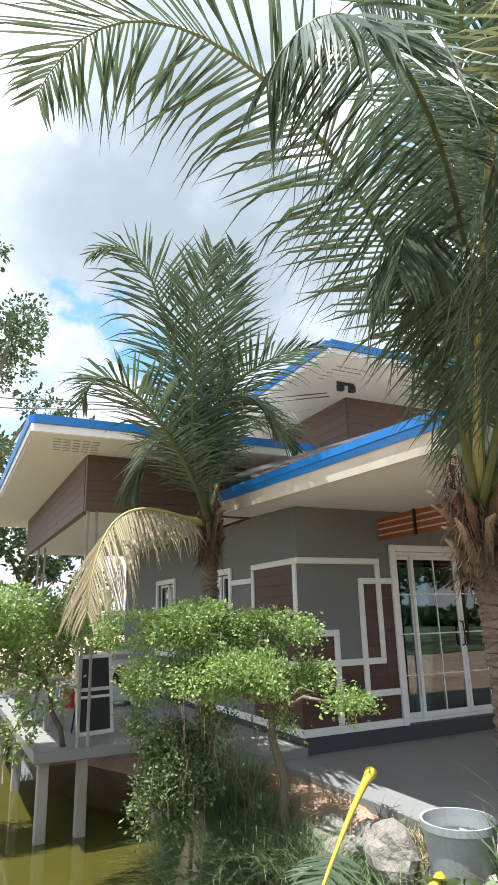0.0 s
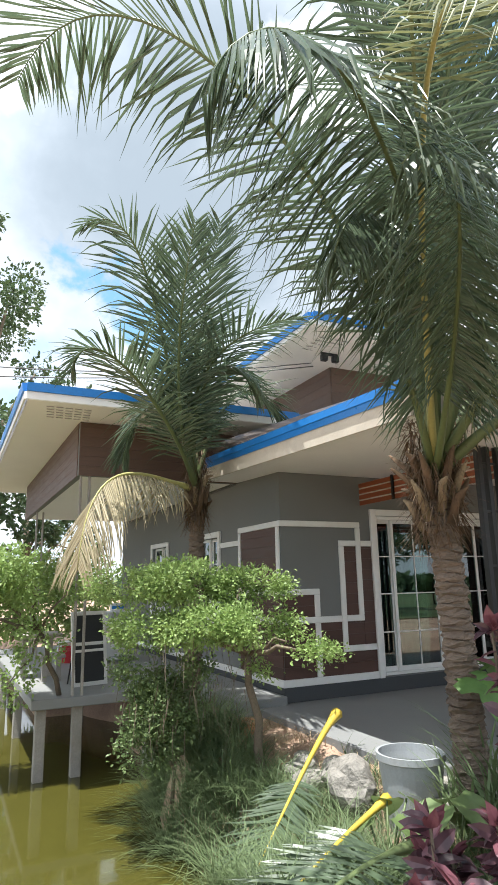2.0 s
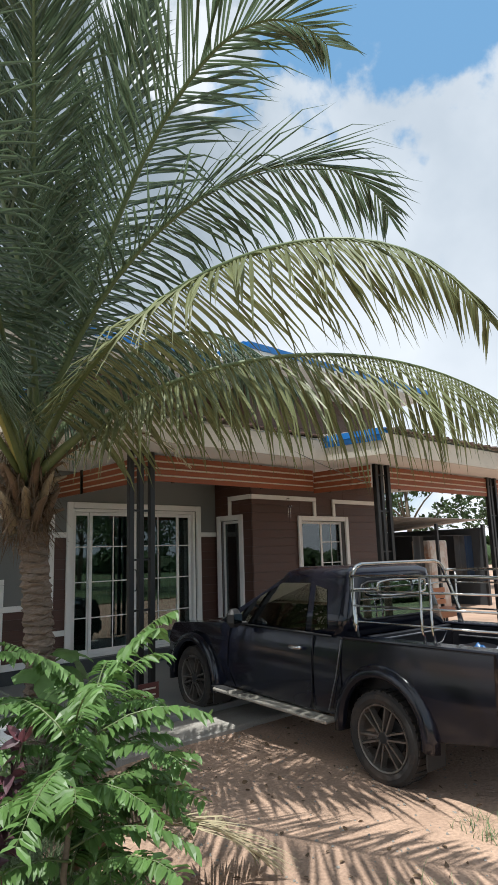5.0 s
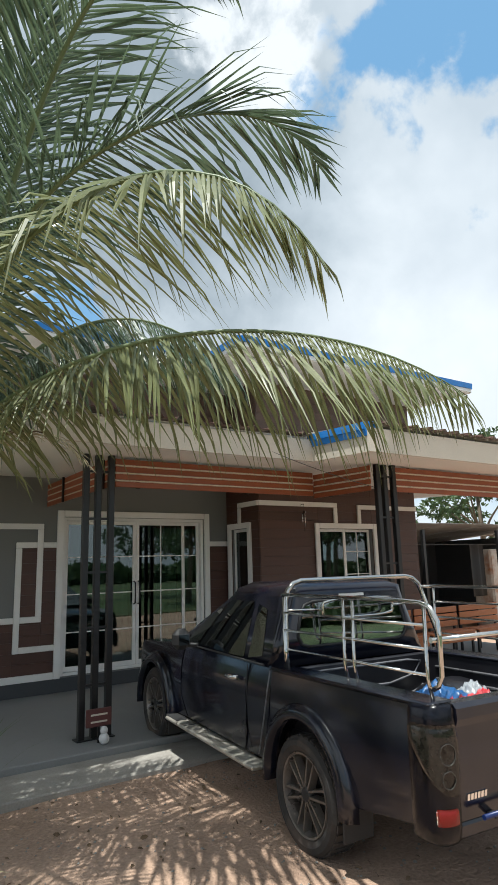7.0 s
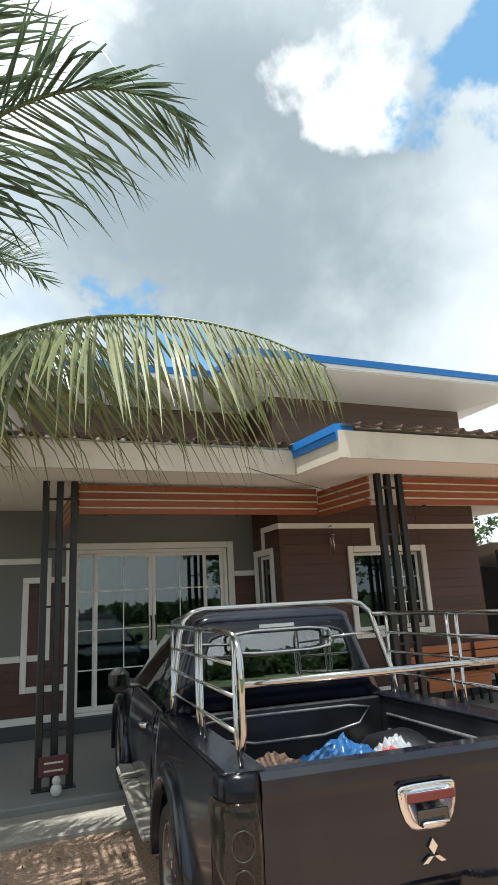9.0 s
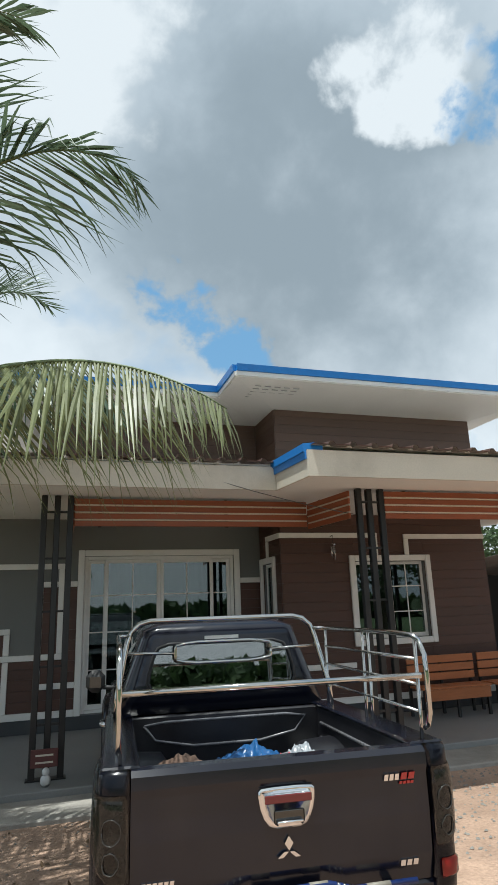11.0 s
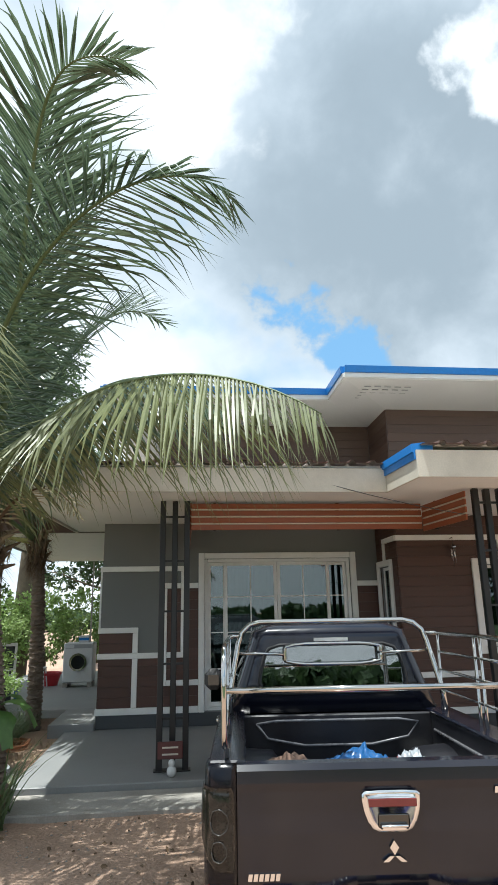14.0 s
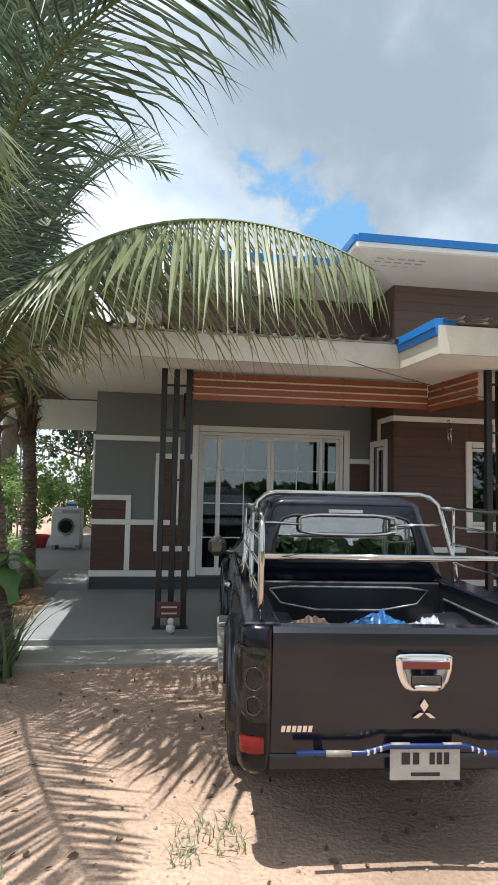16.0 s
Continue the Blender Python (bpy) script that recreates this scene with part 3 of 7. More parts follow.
# ---------- upper walls and roof ----------
U0, U1 = 3.5, 5.12
XU = -0.565
upper = tagged(part("wall_upper_front", box(XU, X_B - 0.002, 0.0, 0.12, U0, U1 + 0.1), GREY), "brown boarded upper wall", "wall", kind="structure")
boards_x(upper, XU, X_B - 0.016, 3.62, 5.10, 0.0, BOARD_UP, 0.15)
upper = tagged(part("wall_upper_left", box(XU, XU + 0.12, 0.122, 9.0, U0, U1 + 0.1), GREY), "brown boarded upper side wall", "wall", kind="structure")
boards_y(upper, 0.0, 9.0, 3.62, 5.10, XU, BOARD_UP, 0.15)
upper = tagged(part("wall_upper_box", box(X_B, X_R, Y_B, Y_B + 0.12, U0, U1 + 0.1), GREY), "brown boarded upper wall of the projecting room", "wall", kind="structure")
boards_x(upper, X_B, X_R, 3.62, 5.14, Y_B, BOARD_UP, 0.15)
upper = tagged(part("wall_upper_box_side", box(X_B, X_B + 0.12, Y_B + 0.122, -0.002, U0, U1 + 0.1), GREY), "brown boarded upper side of the projecting room", "wall", kind="structure")
boards_y(upper, Y_B, -0.016, 3.62, 5.14, X_B, BOARD_UP, 0.15)
tagged(part("wall_upper_right", box(X_R - 0.12, X_R, Y_B + 0.122, 9.0, U0, U1 + 0.1), BOARD_UP), "brown boarded upper far wall", "wall", kind="structure")
XU0, YU1, YU2, XUJ, XU1 = -1.56, -1.08, -2.10, 2.137, 7.75
up_out = [(XU0, YU1), (XUJ, YU1), (XUJ, YU2), (XU1, YU2), (XU1, 9.6), (XU0, 9.6)]
us = bmesh.new()
vs = [us.verts.new((x, y, 5.23)) for x, y in up_out]
inner = [us.verts.new((x, y, 5.10)) for x, y in ((XU, 0.0), (X_B, 0.0), (X_B, Y_B), (X_R, Y_B), (X_R, 9.0), (XU, 9.0))]
for i in range(6):
    us.faces.new((vs[i], vs[(i + 1) % 6], inner[(i + 1) % 6], inner[i]))
bmesh.ops.recalc_face_normals(us, faces=us.faces[:])
bmesh.ops.solidify(us, geom=us.faces[:], thickness=0.02)
tagged(part("ceiling_upper_eaves", us, SOFFIT), "white soffit of the upper roof with vent slots", "ceiling", kind="structure")
tagged(part("roof_upper", prism(up_out, 5.36, 5.40, "z"), ROOF), "upper roof deck", "roof", kind="structure")


def edge_run(p, q, z0, z1, zb, name):
    """White fascia from z0 to z1 with a blue flashing up to zb."""
    p, q = Vector((*p, 0)), Vector((*q, 0))
    d = (q - p).normalized()
    out = Vector((d.y, -d.x, 0))
    for nm, o0, o1, a, b, mt in (("fascia", 0.0, 0.025, z0, z1, WHITE), ("flashing", 0.0, 0.05, z1 + 0.002, zb, BLUE)):
        bm = bmesh.new()
        rings = [[bm.verts.new((at.x + out.x * o, at.y + out.y * o, z)) for o, z in ((o0, a), (o1, a), (o1 + (0.012 if mt is BLUE else 0), b), (o0, b))] for at in (p - d * (o1 if mt is BLUE else 0) * 0, q)]
        for k in range(4):
            bm.faces.new((rings[0][k], rings[0][(k + 1) % 4], rings[1][(k + 1) % 4], rings[1][k]))
        bm.faces.new(list(reversed(rings[0])))
        bm.faces.new(rings[1])
        bmesh.ops.recalc_face_normals(bm, faces=bm.faces[:])
        if nm == "fascia":
            ob = tagged(part(name, bm, mt), "white fascia board under a blue edge flashing", "fascia", kind="structure")
        else:
            part("flashing", bm, mt, ob, "bright blue metal edge flashing")


for i in range(6):
    edge_run(up_out[i], up_out[(i + 1) % 6], 5.225, 5.295, 5.40, "fascia_upper_%d" % (i + 1))
# rows of small vent slots in the eaves
VENT = surface("vent_hole", (0.38, 0.38, 0.37), 0.9, vary=0.05, bump=0)


def vents(x0, y0, dx, dy, z, n, m):
    bm = bmesh.new()
    for i in range(n):
        for j in range(m):
            cx, cy = x0 + dx[0] * i + dy[0] * j, y0 + dx[1] * i + dy[1] * j
            box(cx - 0.05, cx + 0.05, cy - 0.006, cy + 0.006, z - 0.012, z - 0.001, 0, bm)
    return tagged(part("soffit_vent", bm, VENT), "rows of narrow dark vent slots", "vent", kind="stuff")


vents(2.55, -1.9, (0.16, 0), (0, 0.13), 5.165, 5, 5)
vents(-1.25, -0.85, (0.13, 0), (0, 0.12), 5.165, 4, 5)

# ---------- porch posts and slatted screens ----------
def post_group(x, y, z0, z1, spread=0.30):
    g = tagged(empty("porch_post", (x, y, z0)), "three slender black square steel tubes tied together", "post", "porch posts")
    for dx, dy in ((-spread / 2, 0), (0, 0.02), (spread / 2, 0)):
        part("tube", box(dx - 0.035, dx + 0.035, dy - 0.035, dy + 0.035, 0.0, z1 - z0, 0.006), STEEL, g)
    for z in (0.55, 1.15, 1.75, 2.35, 2.9):
        part("tie", box(-spread / 2, spread / 2, -0.012, 0.012, z - 0.012, z + 0.012), STEEL, g)
    part("foot_plate", box(-spread / 2 - 0.06, spread / 2 + 0.06, -0.07, 0.08, 0.0, 0.012), STEEL, g)
    return g


post_group(-0.36, -2.79, SL, soffit_z(-2.79) - 0.005)
post_group(3.26, -3.83, SL, soffit_z(-3.83) - 0.005)
post_group(6.75, -3.83, SL, soffit_z(-3.83) - 0.005)


def slat_screen(p, q, z0, z1, rows=4):
    p, q = Vector((*p, 0)), Vector((*q, 0))
    d, n = (q - p), (q - p).length
    g = tagged(empty("slat_screen", p), "orange-brown timber slats under the porch ceiling", "screen", "porch slat screens")
    g.rotation_euler.z = math.atan2(d.y, d.x)
    h = (z1 - z0) / rows
    for i in range(rows):
        part("slat", box(0, n, -0.012, 0.012, z0 + h * i + 0.012, z0 + h * (i + 1) - 0.012, 0.004), ORANGE, g)
        if i:
            # cream strip paints the bright lit edges seen between the slats
            part("cover_strip", box(0, n, -0.006, 0.006, z0 + h * i - 0.008, z0 + h * i + 0.008), FASCIA, g, "thin cream strip drawn as the lit gap between slats")
    for x in np.arange(0.3, n, 1.6):
        part("batten", box(x - 0.02, x + 0.02, 0.0125, 0.04, z0, z1), STEEL, g)
    return g


slat_screen((-0.16, -2.79), (2.86, -2.79), 2.83, 3.19)
slat_screen((2.88, -2.79), (2.99, -3.83), 2.80, 3.16)
slat_screen((3.46, -3.83), (6.56, -3.83), 2.80, 3.16)
slat_screen((6.95, -3.83), (8.4, -3.83), 2.80, 3.16)
slat_screen((-0.16, -2.76), (-0.16, -0.02), 2.85, 3.21)

# ---------- plants: materials ----------
PALM = surface("palm_leaflet", (0.100, 0.142, 0.084), 0.30, vary=0.35, scale=1.5, fine=40, bump=0.05, piece=0.8, spec=0.6, through_light=0.34)
PALM_OLD = surface("palm_leaflet_yellowing", (0.20, 0.22, 0.10), 0.42, vary=0.35, scale=1.5, fine=40, bump=0.05, piece=0.7, through_light=0.30)
# sunlight put into the colour: yellower, brighter leaflets for the two yard arches
PALM_SUNLIT = surface("palm_leaflet_sunlit", (0.180, 0.200, 0.088), 0.46, vary=0.35, scale=1.5, fine=40, bump=0.05, piece=0.8, through_light=0.32)
PALM_DRY = surface("palm_leaflet_dry", (0.40, 0.345, 0.215), 0.6, vary=0.35, scale=2, fine=40, bump=0.05, piece=0.7, through_light=0.25)
RACHIS = surface("palm_rachis", (0.105, 0.140, 0.055), 0.45, vary=0.2, scale=3, fine=60, bump=0.1)
RACHIS_DRY = surface("palm_stub", (0.26, 0.20, 0.12), 0.8, vary=0.3, scale=6, fine=50, bump=0.4)
RACHIS_OLD = surface("palm_rachis_fading", (0.40, 0.38, 0.14), 0.5, vary=0.2, scale=3, fine=60, bump=0.1)
RACHIS_YELLOW = surface("palm_rachis_yellow", (0.52, 0.38, 0.05), 0.45, vary=0.2, scale=3, fine=60, bump=0.1)
BARK = surface("palm_bark", (0.20, 0.155, 0.12), 0.9, vary=0.35, scale=3, fine=25, bump=0.8, stain=(0.075, 0.055, 0.045), stain_amount=0.8, stretch=(1, 1, 7), depth=0.02)
FIBRE = surface("palm_fibre", (0.13, 0.085, 0.05), 0.95, vary=0.35, scale=5, fine=50, bump=0.6)
TWIG = surface("twig_bark", (0.15, 0.12, 0.085), 0.9, vary=0.3, scale=6, fine=60, bump=0.5)
LEAF = surface("shrub_leaf", (0.26, 0.365, 0.115), 0.45, vary=0.40, scale=2.0, fine=20, bump=0, piece=0.9, through_light=0.35)
LEAF_MID = surface("undergrowth_leaf", (0.14, 0.20, 0.075), 0.5, vary=0.40, scale=2.0, fine=20, bump=0, piece=0.9, through_light=0.3)
LEAF_DARK = surface("tree_leaf", (0.07, 0.115, 0.045), 0.5, vary=0.40, scale=0.8, fine=12, bump=0, piece=0.9, through_light=0.3)
LEAF_PURPLE = surface("purple_leaf", (0.10, 0.054, 0.066), 0.26, vary=0.50, scale=2.5, fine=14, bump=0, piece=1.0, through_light=0.25)
LEAF_PINK = surface("young_purple_leaf", (0.21, 0.085, 0.105), 0.28, vary=0.5, scale=2.5, fine=14, bump=0, piece=1.0, through_light=0.3)
LEAF_PINNATE = surface("pinnate_leaf", (0.115, 0.215, 0.060), 0.45, vary=0.35, scale=2.5, fine=20, bump=0, piece=0.8, through_light=0.35)
BLADE = surface("grass_blade", (0.145, 0.20, 0.092), 0.6, vary=0.40, scale=1.5, fine=20, bump=0, piece=0.9, through_light=0.3)
BLADE_DRY = surface("dry_straw", (0.40, 0.30, 0.19), 0.8, vary=0.35, scale=1.5, fine=20, bump=0, piece=0.9)


def raw(name, verts, faces, material, parent=None, label="", smooth=False):
    me = bpy.data.meshes.new(name)
    me.from_pydata(verts, [], faces)
    me.materials.append(material)
    if smooth:
        me.shade_smooth()
    ob = new(name, me)
    if parent:
        ob.parent = parent
    if label:
        ob["label"] = label
    return ob


def bezier(p0, p1, p2, p3, u):
    a = 1 - u
    return p0 * a ** 3 + p1 * 3 * a * a * u + p2 * 3 * a * u * u + p3 * u ** 3


def frond(parent, p0, p1, p2, p3, rng, leaf=PALM, stem=RACHIS, length=0.95, pairs=125, droop=0.9, start=0.17, thick=0.029, width=0.033, ragged=0.03, forward=26, label=""):
    """A palm leaf: an arched midrib with two rows of narrow folded leaflets that bend down."""
    p0, p1, p2, p3 = (Vector(p) for p in (p0, p1, p2, p3))
    pts = [bezier(p0, p1, p2, p3, i / 22) for i in range(23)]
    stemmed = part("frond", tube(pts, thick, 6, radii=[thick * (1.25 - 1.12 * i / 22 + 0.7 * max(0.0, 1 - i / 4)) for i in range(23)]), stem, parent, label)
    run, fine_pts = [0.0], [bezier(p0, p1, p2, p3, i / 80) for i in range(81)]
    for a, b in zip(fine_pts, fine_pts[1:]):
        run.append(run[-1] + (b - a).length)
    verts, faces = [], []
    for k in range(pairs):
        goal = run[-1] * (start + (1 - start) * (k + 0.5) / pairs)
        u = min(1.0, max(0.0, float(np.interp(goal, run, [i / 80 for i in range(81)]))))
        p = bezier(p0, p1, p2, p3, u)
        d = (bezier(p0, p1, p2, p3, min(1, u + 0.02)) - bezier(p0, p1, p2, p3, max(0, u - 0.02))).normalized()
        side = d.cross(Vector((0, 0, 1)))
        side = side.normalized() if side.length > 0.05 else Vector((1, 0, 0))
        up = side.cross(d)
        s = (k + 0.5) / pairs
        size = length * (0.55 + 0.75 * s) if s < 0.45 else length * (0.89 + 0.11 * math.sin(math.pi * (s - 0.45) / 0.4)) * max(0.36, 1 - ((s - 0.45) / 0.62) ** 2.4)
        sweep = radians(forward + 30 * s) * (0.7 if droop > 1.3 else 1.0)
        for way in (-1, 1):
            if rng.random() < ragged:
                continue
            ln = size * rng.uniform(0.80, 1.12) * (0.6 if rng.random() < 0.05 else 1.0)
            lift = rng.uniform(0.10, 0.40) * max(0.0, 1.0 - 0.55 * droop)
            sink = 0.85 * max(0.0, droop - 0.7)
            stray = Vector((rng.gauss(0, 1), rng.gauss(0, 1), rng.gauss(0, 1))) * 0.085
            dirn = (side * way * math.cos(sweep) + d * math.sin(sweep) + up * lift - Vector((0, 0, sink)) + stray).normalized()
            kink = rng.uniform(0.30, 1.05)
            fall = droop * rng.uniform(0.55, 1.25)
            w = width * rng.uniform(0.85, 1.15)
            q, n0 = p + dirn * 0.01, len(verts)
            for j in range(5):
                f = j / 4
                wid = w * (0.55 + 0.6 * f if f < 0.5 else 0.95 * (1 - f) * 1.9 + 0.02)
                across = dirn.cross(up)
                across = across.normalized() if across.length > 1e-3 else side
                crest = across.cross(dirn).normalized()
                verts += [tuple(q - across * wid * 0.5 - crest * wid * 0.18), tuple(q + crest * wid * 0.12), tuple(q + across * wid * 0.5 - crest * wid * 0.18)]
                if j:
                    a = n0 + 3 * (j - 1)
                    faces += [(a, a + 1, a + 4, a + 3), (a + 1, a + 2, a + 5, a + 4)]
                bend = fall * (0.10 if f < kink else 1.15)
                dirn = (dirn + Vector((0, 0, -1)) * bend * 0.55).normalized()
                q = q + dirn * ln / 4
    tagged(raw("blade", verts, faces, leaf, stemmed), kind="stuff")
    return stemmed


def palm_trunk(parent, base, top, r0, r1, rng):
    base, top = Vector(base), Vector(top)
    n = 204
    bm = bmesh.new()
    rings = []
    for i in range(n):
        f = i / (n - 1)
        p = base.lerp(top, f) + Vector((0.05 * math.sin(3 * f), 0.03 * math.sin(2.2 * f + 1), 0))
        r = (r0 + (r1 - r0) * f + 0.05 * max(0, 1 - f * 6)) * (1.10, 1.06, 0.98, 0.90)[i % 4] * rng.uniform(0.96, 1.04)
        rings.append([bm.verts.new(p + Vector((math.cos(a) * r * rng.uniform(0.92, 1.08), math.sin(a) * r * rng.uniform(0.92, 1.08), 0.014 * math.sin(2 * a + i) + rng.uniform(-0.008, 0.008)))) for a in (2 * math.pi * k / 16 for k in range(16))])
    for a, b in zip(rings, rings[1:]):
        for k in range(16):
            bm.faces.new((a[k], a[(k + 1) % 16], b[(k + 1) % 16], b[k]))
    bm.faces.new(rings[-1])
    return part("trunk", bm, BARK, parent)


def crown_bases(parent, centre, rng, n=16, r=0.16, strands=1500):
    """Leaf bases, fibre and broken stubs round the top of a palm trunk."""
    c = Vector(centre)
    for i in range(n):
        a = 2.4 * i
        h = -0.35 + 0.45 * i / n
        o = Vector((math.cos(a), math.sin(a), 0))
        pts = [c + o * r * 0.7 + Vector((0, 0, h - 0.1)), c + o * r * 1.25 + Vector((0, 0, h + 0.12)), c + o * r * rng.uniform(1.5, 2.2) + Vector((0, 0, h + rng.uniform(0.12, 0.28)))]
        part("leaf_base", tube(pts, 0.05, 6, radii=[0.040, 0.036, 0.010]), RACHIS_DRY if i % 3 == 1 else FIBRE, parent, "pale cut leaf stub" if i % 3 == 1 else "brown fibre sheath")
    verts, faces = [], []
    for i in range(strands):
        a, h = rng.uniform(0, 6.283), rng.uniform(-0.5, 0.55)
        o = Vector((math.cos(a), math.sin(a), 0))
        p = c + o * r * rng.uniform(0.8, 1.3) + Vector((0, 0, h))
        d = (o * rng.uniform(0.2, 1) + Vector((rng.uniform(-1, 1), rng.uniform(-1, 1), rng.uniform(-1.4, 0.6)))).normalized() * rng.uniform(0.1, 0.3)
        s = d.cross(Vector((0, 0, 1))).normalized() * 0.006
        k = len(verts)
        verts += [tuple(p - s), tuple(p + s), tuple(p + d + Vector((0, 0, -0.05)))]
        faces.append((k, k + 1, k + 2))
    raw("fibre", verts, faces, FIBRE, parent, "tangled brown fibre")


rng = random.Random(7)
C1 = (-2.30, -4.00, 2.55)
palm = tagged(empty("palm_tree", (0, 0, 0)), "coconut palm with ringed trunk and long arching green fronds", "palm tree", "coconut palms")
palm_trunk(palm, (-2.02, -3.86, -0.35), (-2.30, -4.00, 2.50), 0.138, 0.115, rng)
crown_bases(palm, C1, rng, 20, 0.17, 1300)
for pts, kw in (
        # low arch over the truck
        (((-1.90, -5.45, 3.70), (-0.25, -6.60, 3.78), (0.55, -7.20, 2.95)), dict(droop=1.7, leaf=PALM_SUNLIT, length=1.3, pairs=125)),
        # arch over the yard
        (((-2.50, -5.40, 3.95), (-1.80, -7.60, 4.25), (-1.25, -7.85, 3.15)), dict(droop=1.5, leaf=PALM_SUNLIT, length=0.95, pairs=125)),
        # high arches towards the yard
        (((-2.45, -5.35, 5.12), (-0.50, -6.41, 5.78), (0.12, -6.35, 5.02)), dict(droop=1.15, length=1.25, pairs=110)),
        (((-1.67, -5.02, 6.48), (-1.74, -6.46, 6.47), (-0.78, -6.45, 6.25)), dict(droop=0.8, length=1.25, pairs=125)),
        # bent over and yellowing
        (((-3.90, -5.80, 4.30), (-4.95, -6.90, 4.45), (-4.63, -7.47, 1.97)), dict(leaf=PALM_OLD, stem=RACHIS_OLD, droop=1.0, length=0.55, pairs=84, start=0.55, ragged=0.10, width=0.022, thick=0.020, label="bent yellowing frond")),
        # upright fronds in the middle of the crown
        (((-2.50, -4.50, 4.31), (-2.84, -5.13, 5.77), (-3.23, -5.92, 7.13)), dict(droop=0.35, length=1.1, pairs=180, width=0.034, start=0.26, forward=40)),
        (((-2.54, -5.15, 3.88), (-3.20, -4.80, 5.26), (-3.42, -4.31, 7.00)), dict(droop=0.6, length=1.2, pairs=125, start=0.26, forward=38)),
        (((-2.28, -3.52, 4.16), (-1.68, -4.15, 5.56), (-1.76, -5.09, 7.10)), dict(droop=0.6, length=1.2, pairs=125, start=0.26, forward=38)),
        # long arches over the bank
        (((-3.31, -5.39, 4.28), (-4.94, -6.42, 4.26), (-5.17, -6.05, 3.50)), dict(droop=1.8, length=1.12, pairs=185, width=0.027, start=0.20, thick=0.023)),
        (((-4.14, -5.67, 4.01), (-5.38, -5.62, 5.16), (-5.70, -3.91, 5.19)), dict(droop=1.0, length=0.95, pairs=105, width=0.025, start=0.28, thick=0.019)),
        (((-3.20, -5.35, 3.35), (-4.00, -6.35, 3.85), (-4.42, -6.25, 3.30)), dict(droop=1.8, length=0.85, pairs=100, width=0.026, start=0.36, thick=0.020)),
        (((-2.90, -4.60, 4.30), (-3.70, -5.20, 4.40), (-4.30, -5.60, 3.30)), dict(droop=2.0, length=0.85, pairs=90, width=0.027, start=0.36, thick=0.022)),
        (((-3.10, -5.00, 4.60), (-4.00, -6.00, 5.50), (-4.60, -6.60, 5.60)), dict(droop=1.3, length=1.0, pairs=115, width=0.027, start=0.3, thick=0.020)),
        # the rest of the crown
        (((-2.25, -4.1, 5.0), (-2.5, -4.4, 6.6), (-2.2, -4.1, 7.4)), dict(droop=0.3, pairs=100)),
        (((-1.9, -3.6, 4.9), (-1.3, -2.9, 6.2), (-0.6, -2.4, 5.9)), dict(droop=0.6, pairs=100)),
        (((-1.6, -4.3, 4.2), (-0.7, -4.7, 4.6), (0.2, -5.0, 3.6)), dict(droop=1.7, length=1.1, pairs=120)),
        (((-1.9, -4.4, 3.1), (-1.5, -4.7, 3.2), (-1.2, -4.9, 2.7)), dict(leaf=PALM_DRY, stem=FIBRE, droop=0.9, length=0.35, pairs=24, thick=0.02, label="short dead frond"))):
    frond(palm, C1, *pts, rng, **kw)

C2 = (-2.74, 0.35, 3.05)
palm = tagged(empty("palm_tree", (0, 0, 0)), "smaller coconut palm with a dry hanging frond beside the deck", "palm tree", "coconut palms")
palm_trunk(palm, (-2.72, 0.75, -0.5), (-2.74, 0.35, 3.0), 0.13, 0.10, rng)
crown_bases(palm, C2, rng, 14, 0.12)
for pts, kw in (
        (((-3.67, -0.65, 4.77), (-3.99, -1.50, 6.44), (-4.74, -1.01, 5.99)), dict(droop=0.9)),
        (((-3.42, -0.41, 3.93), (-3.60, -1.27, 4.95), (-3.65, -2.01, 5.73)), dict(droop=0.4)),
        (((-3.31, -0.28, 3.91), (-3.07, -0.83, 5.01), (-3.13, -1.52, 6.15)), dict(droop=0.4)),
        (((-3.26, -0.12, 4.36), (-2.99, -1.02, 4.92), (-2.37, -2.01, 4.79)), {}),
        (((-3.62, -1.12, 3.83), (-4.73, -1.64, 4.73), (-4.83, -1.30, 4.03)), {}),
        (((-3.19, -0.26, 4.43), (-2.83, -0.98, 5.04), (-2.29, -0.90, 4.10)), dict(droop=1.0)),
        (((-3.65, 0.00, 3.15), (-4.42, -0.42, 3.50), (-4.55, -0.62, 1.90)), dict(leaf=PALM_DRY, stem=RACHIS_OLD, droop=1.7, length=1.15, pairs=85, width=0.028, start=0.12, label="dry straw-coloured hanging frond")),
        (((-3.03, -0.03, 4.67), (-3.77, 0.02, 4.37), (-3.85, 0.24, 3.36)), dict(droop=0.9)),
        (((-2.6, 0.8, 5.0), (-2.2, 1.4, 6.4), (-1.8, 1.9, 5.9)), {}),
        (((-2.5, 0.3, 4.5), (-1.9, 0.1, 5.0), (-1.5, 0.0, 4.1)), dict(droop=0.9))):
    kw = {"length": 0.95, "thick": 0.028, "pairs": 72, "width": 0.036, "droop": 0.75, "start": 0.22, **kw}
    frond(palm, C2, *pts, rng, **kw)


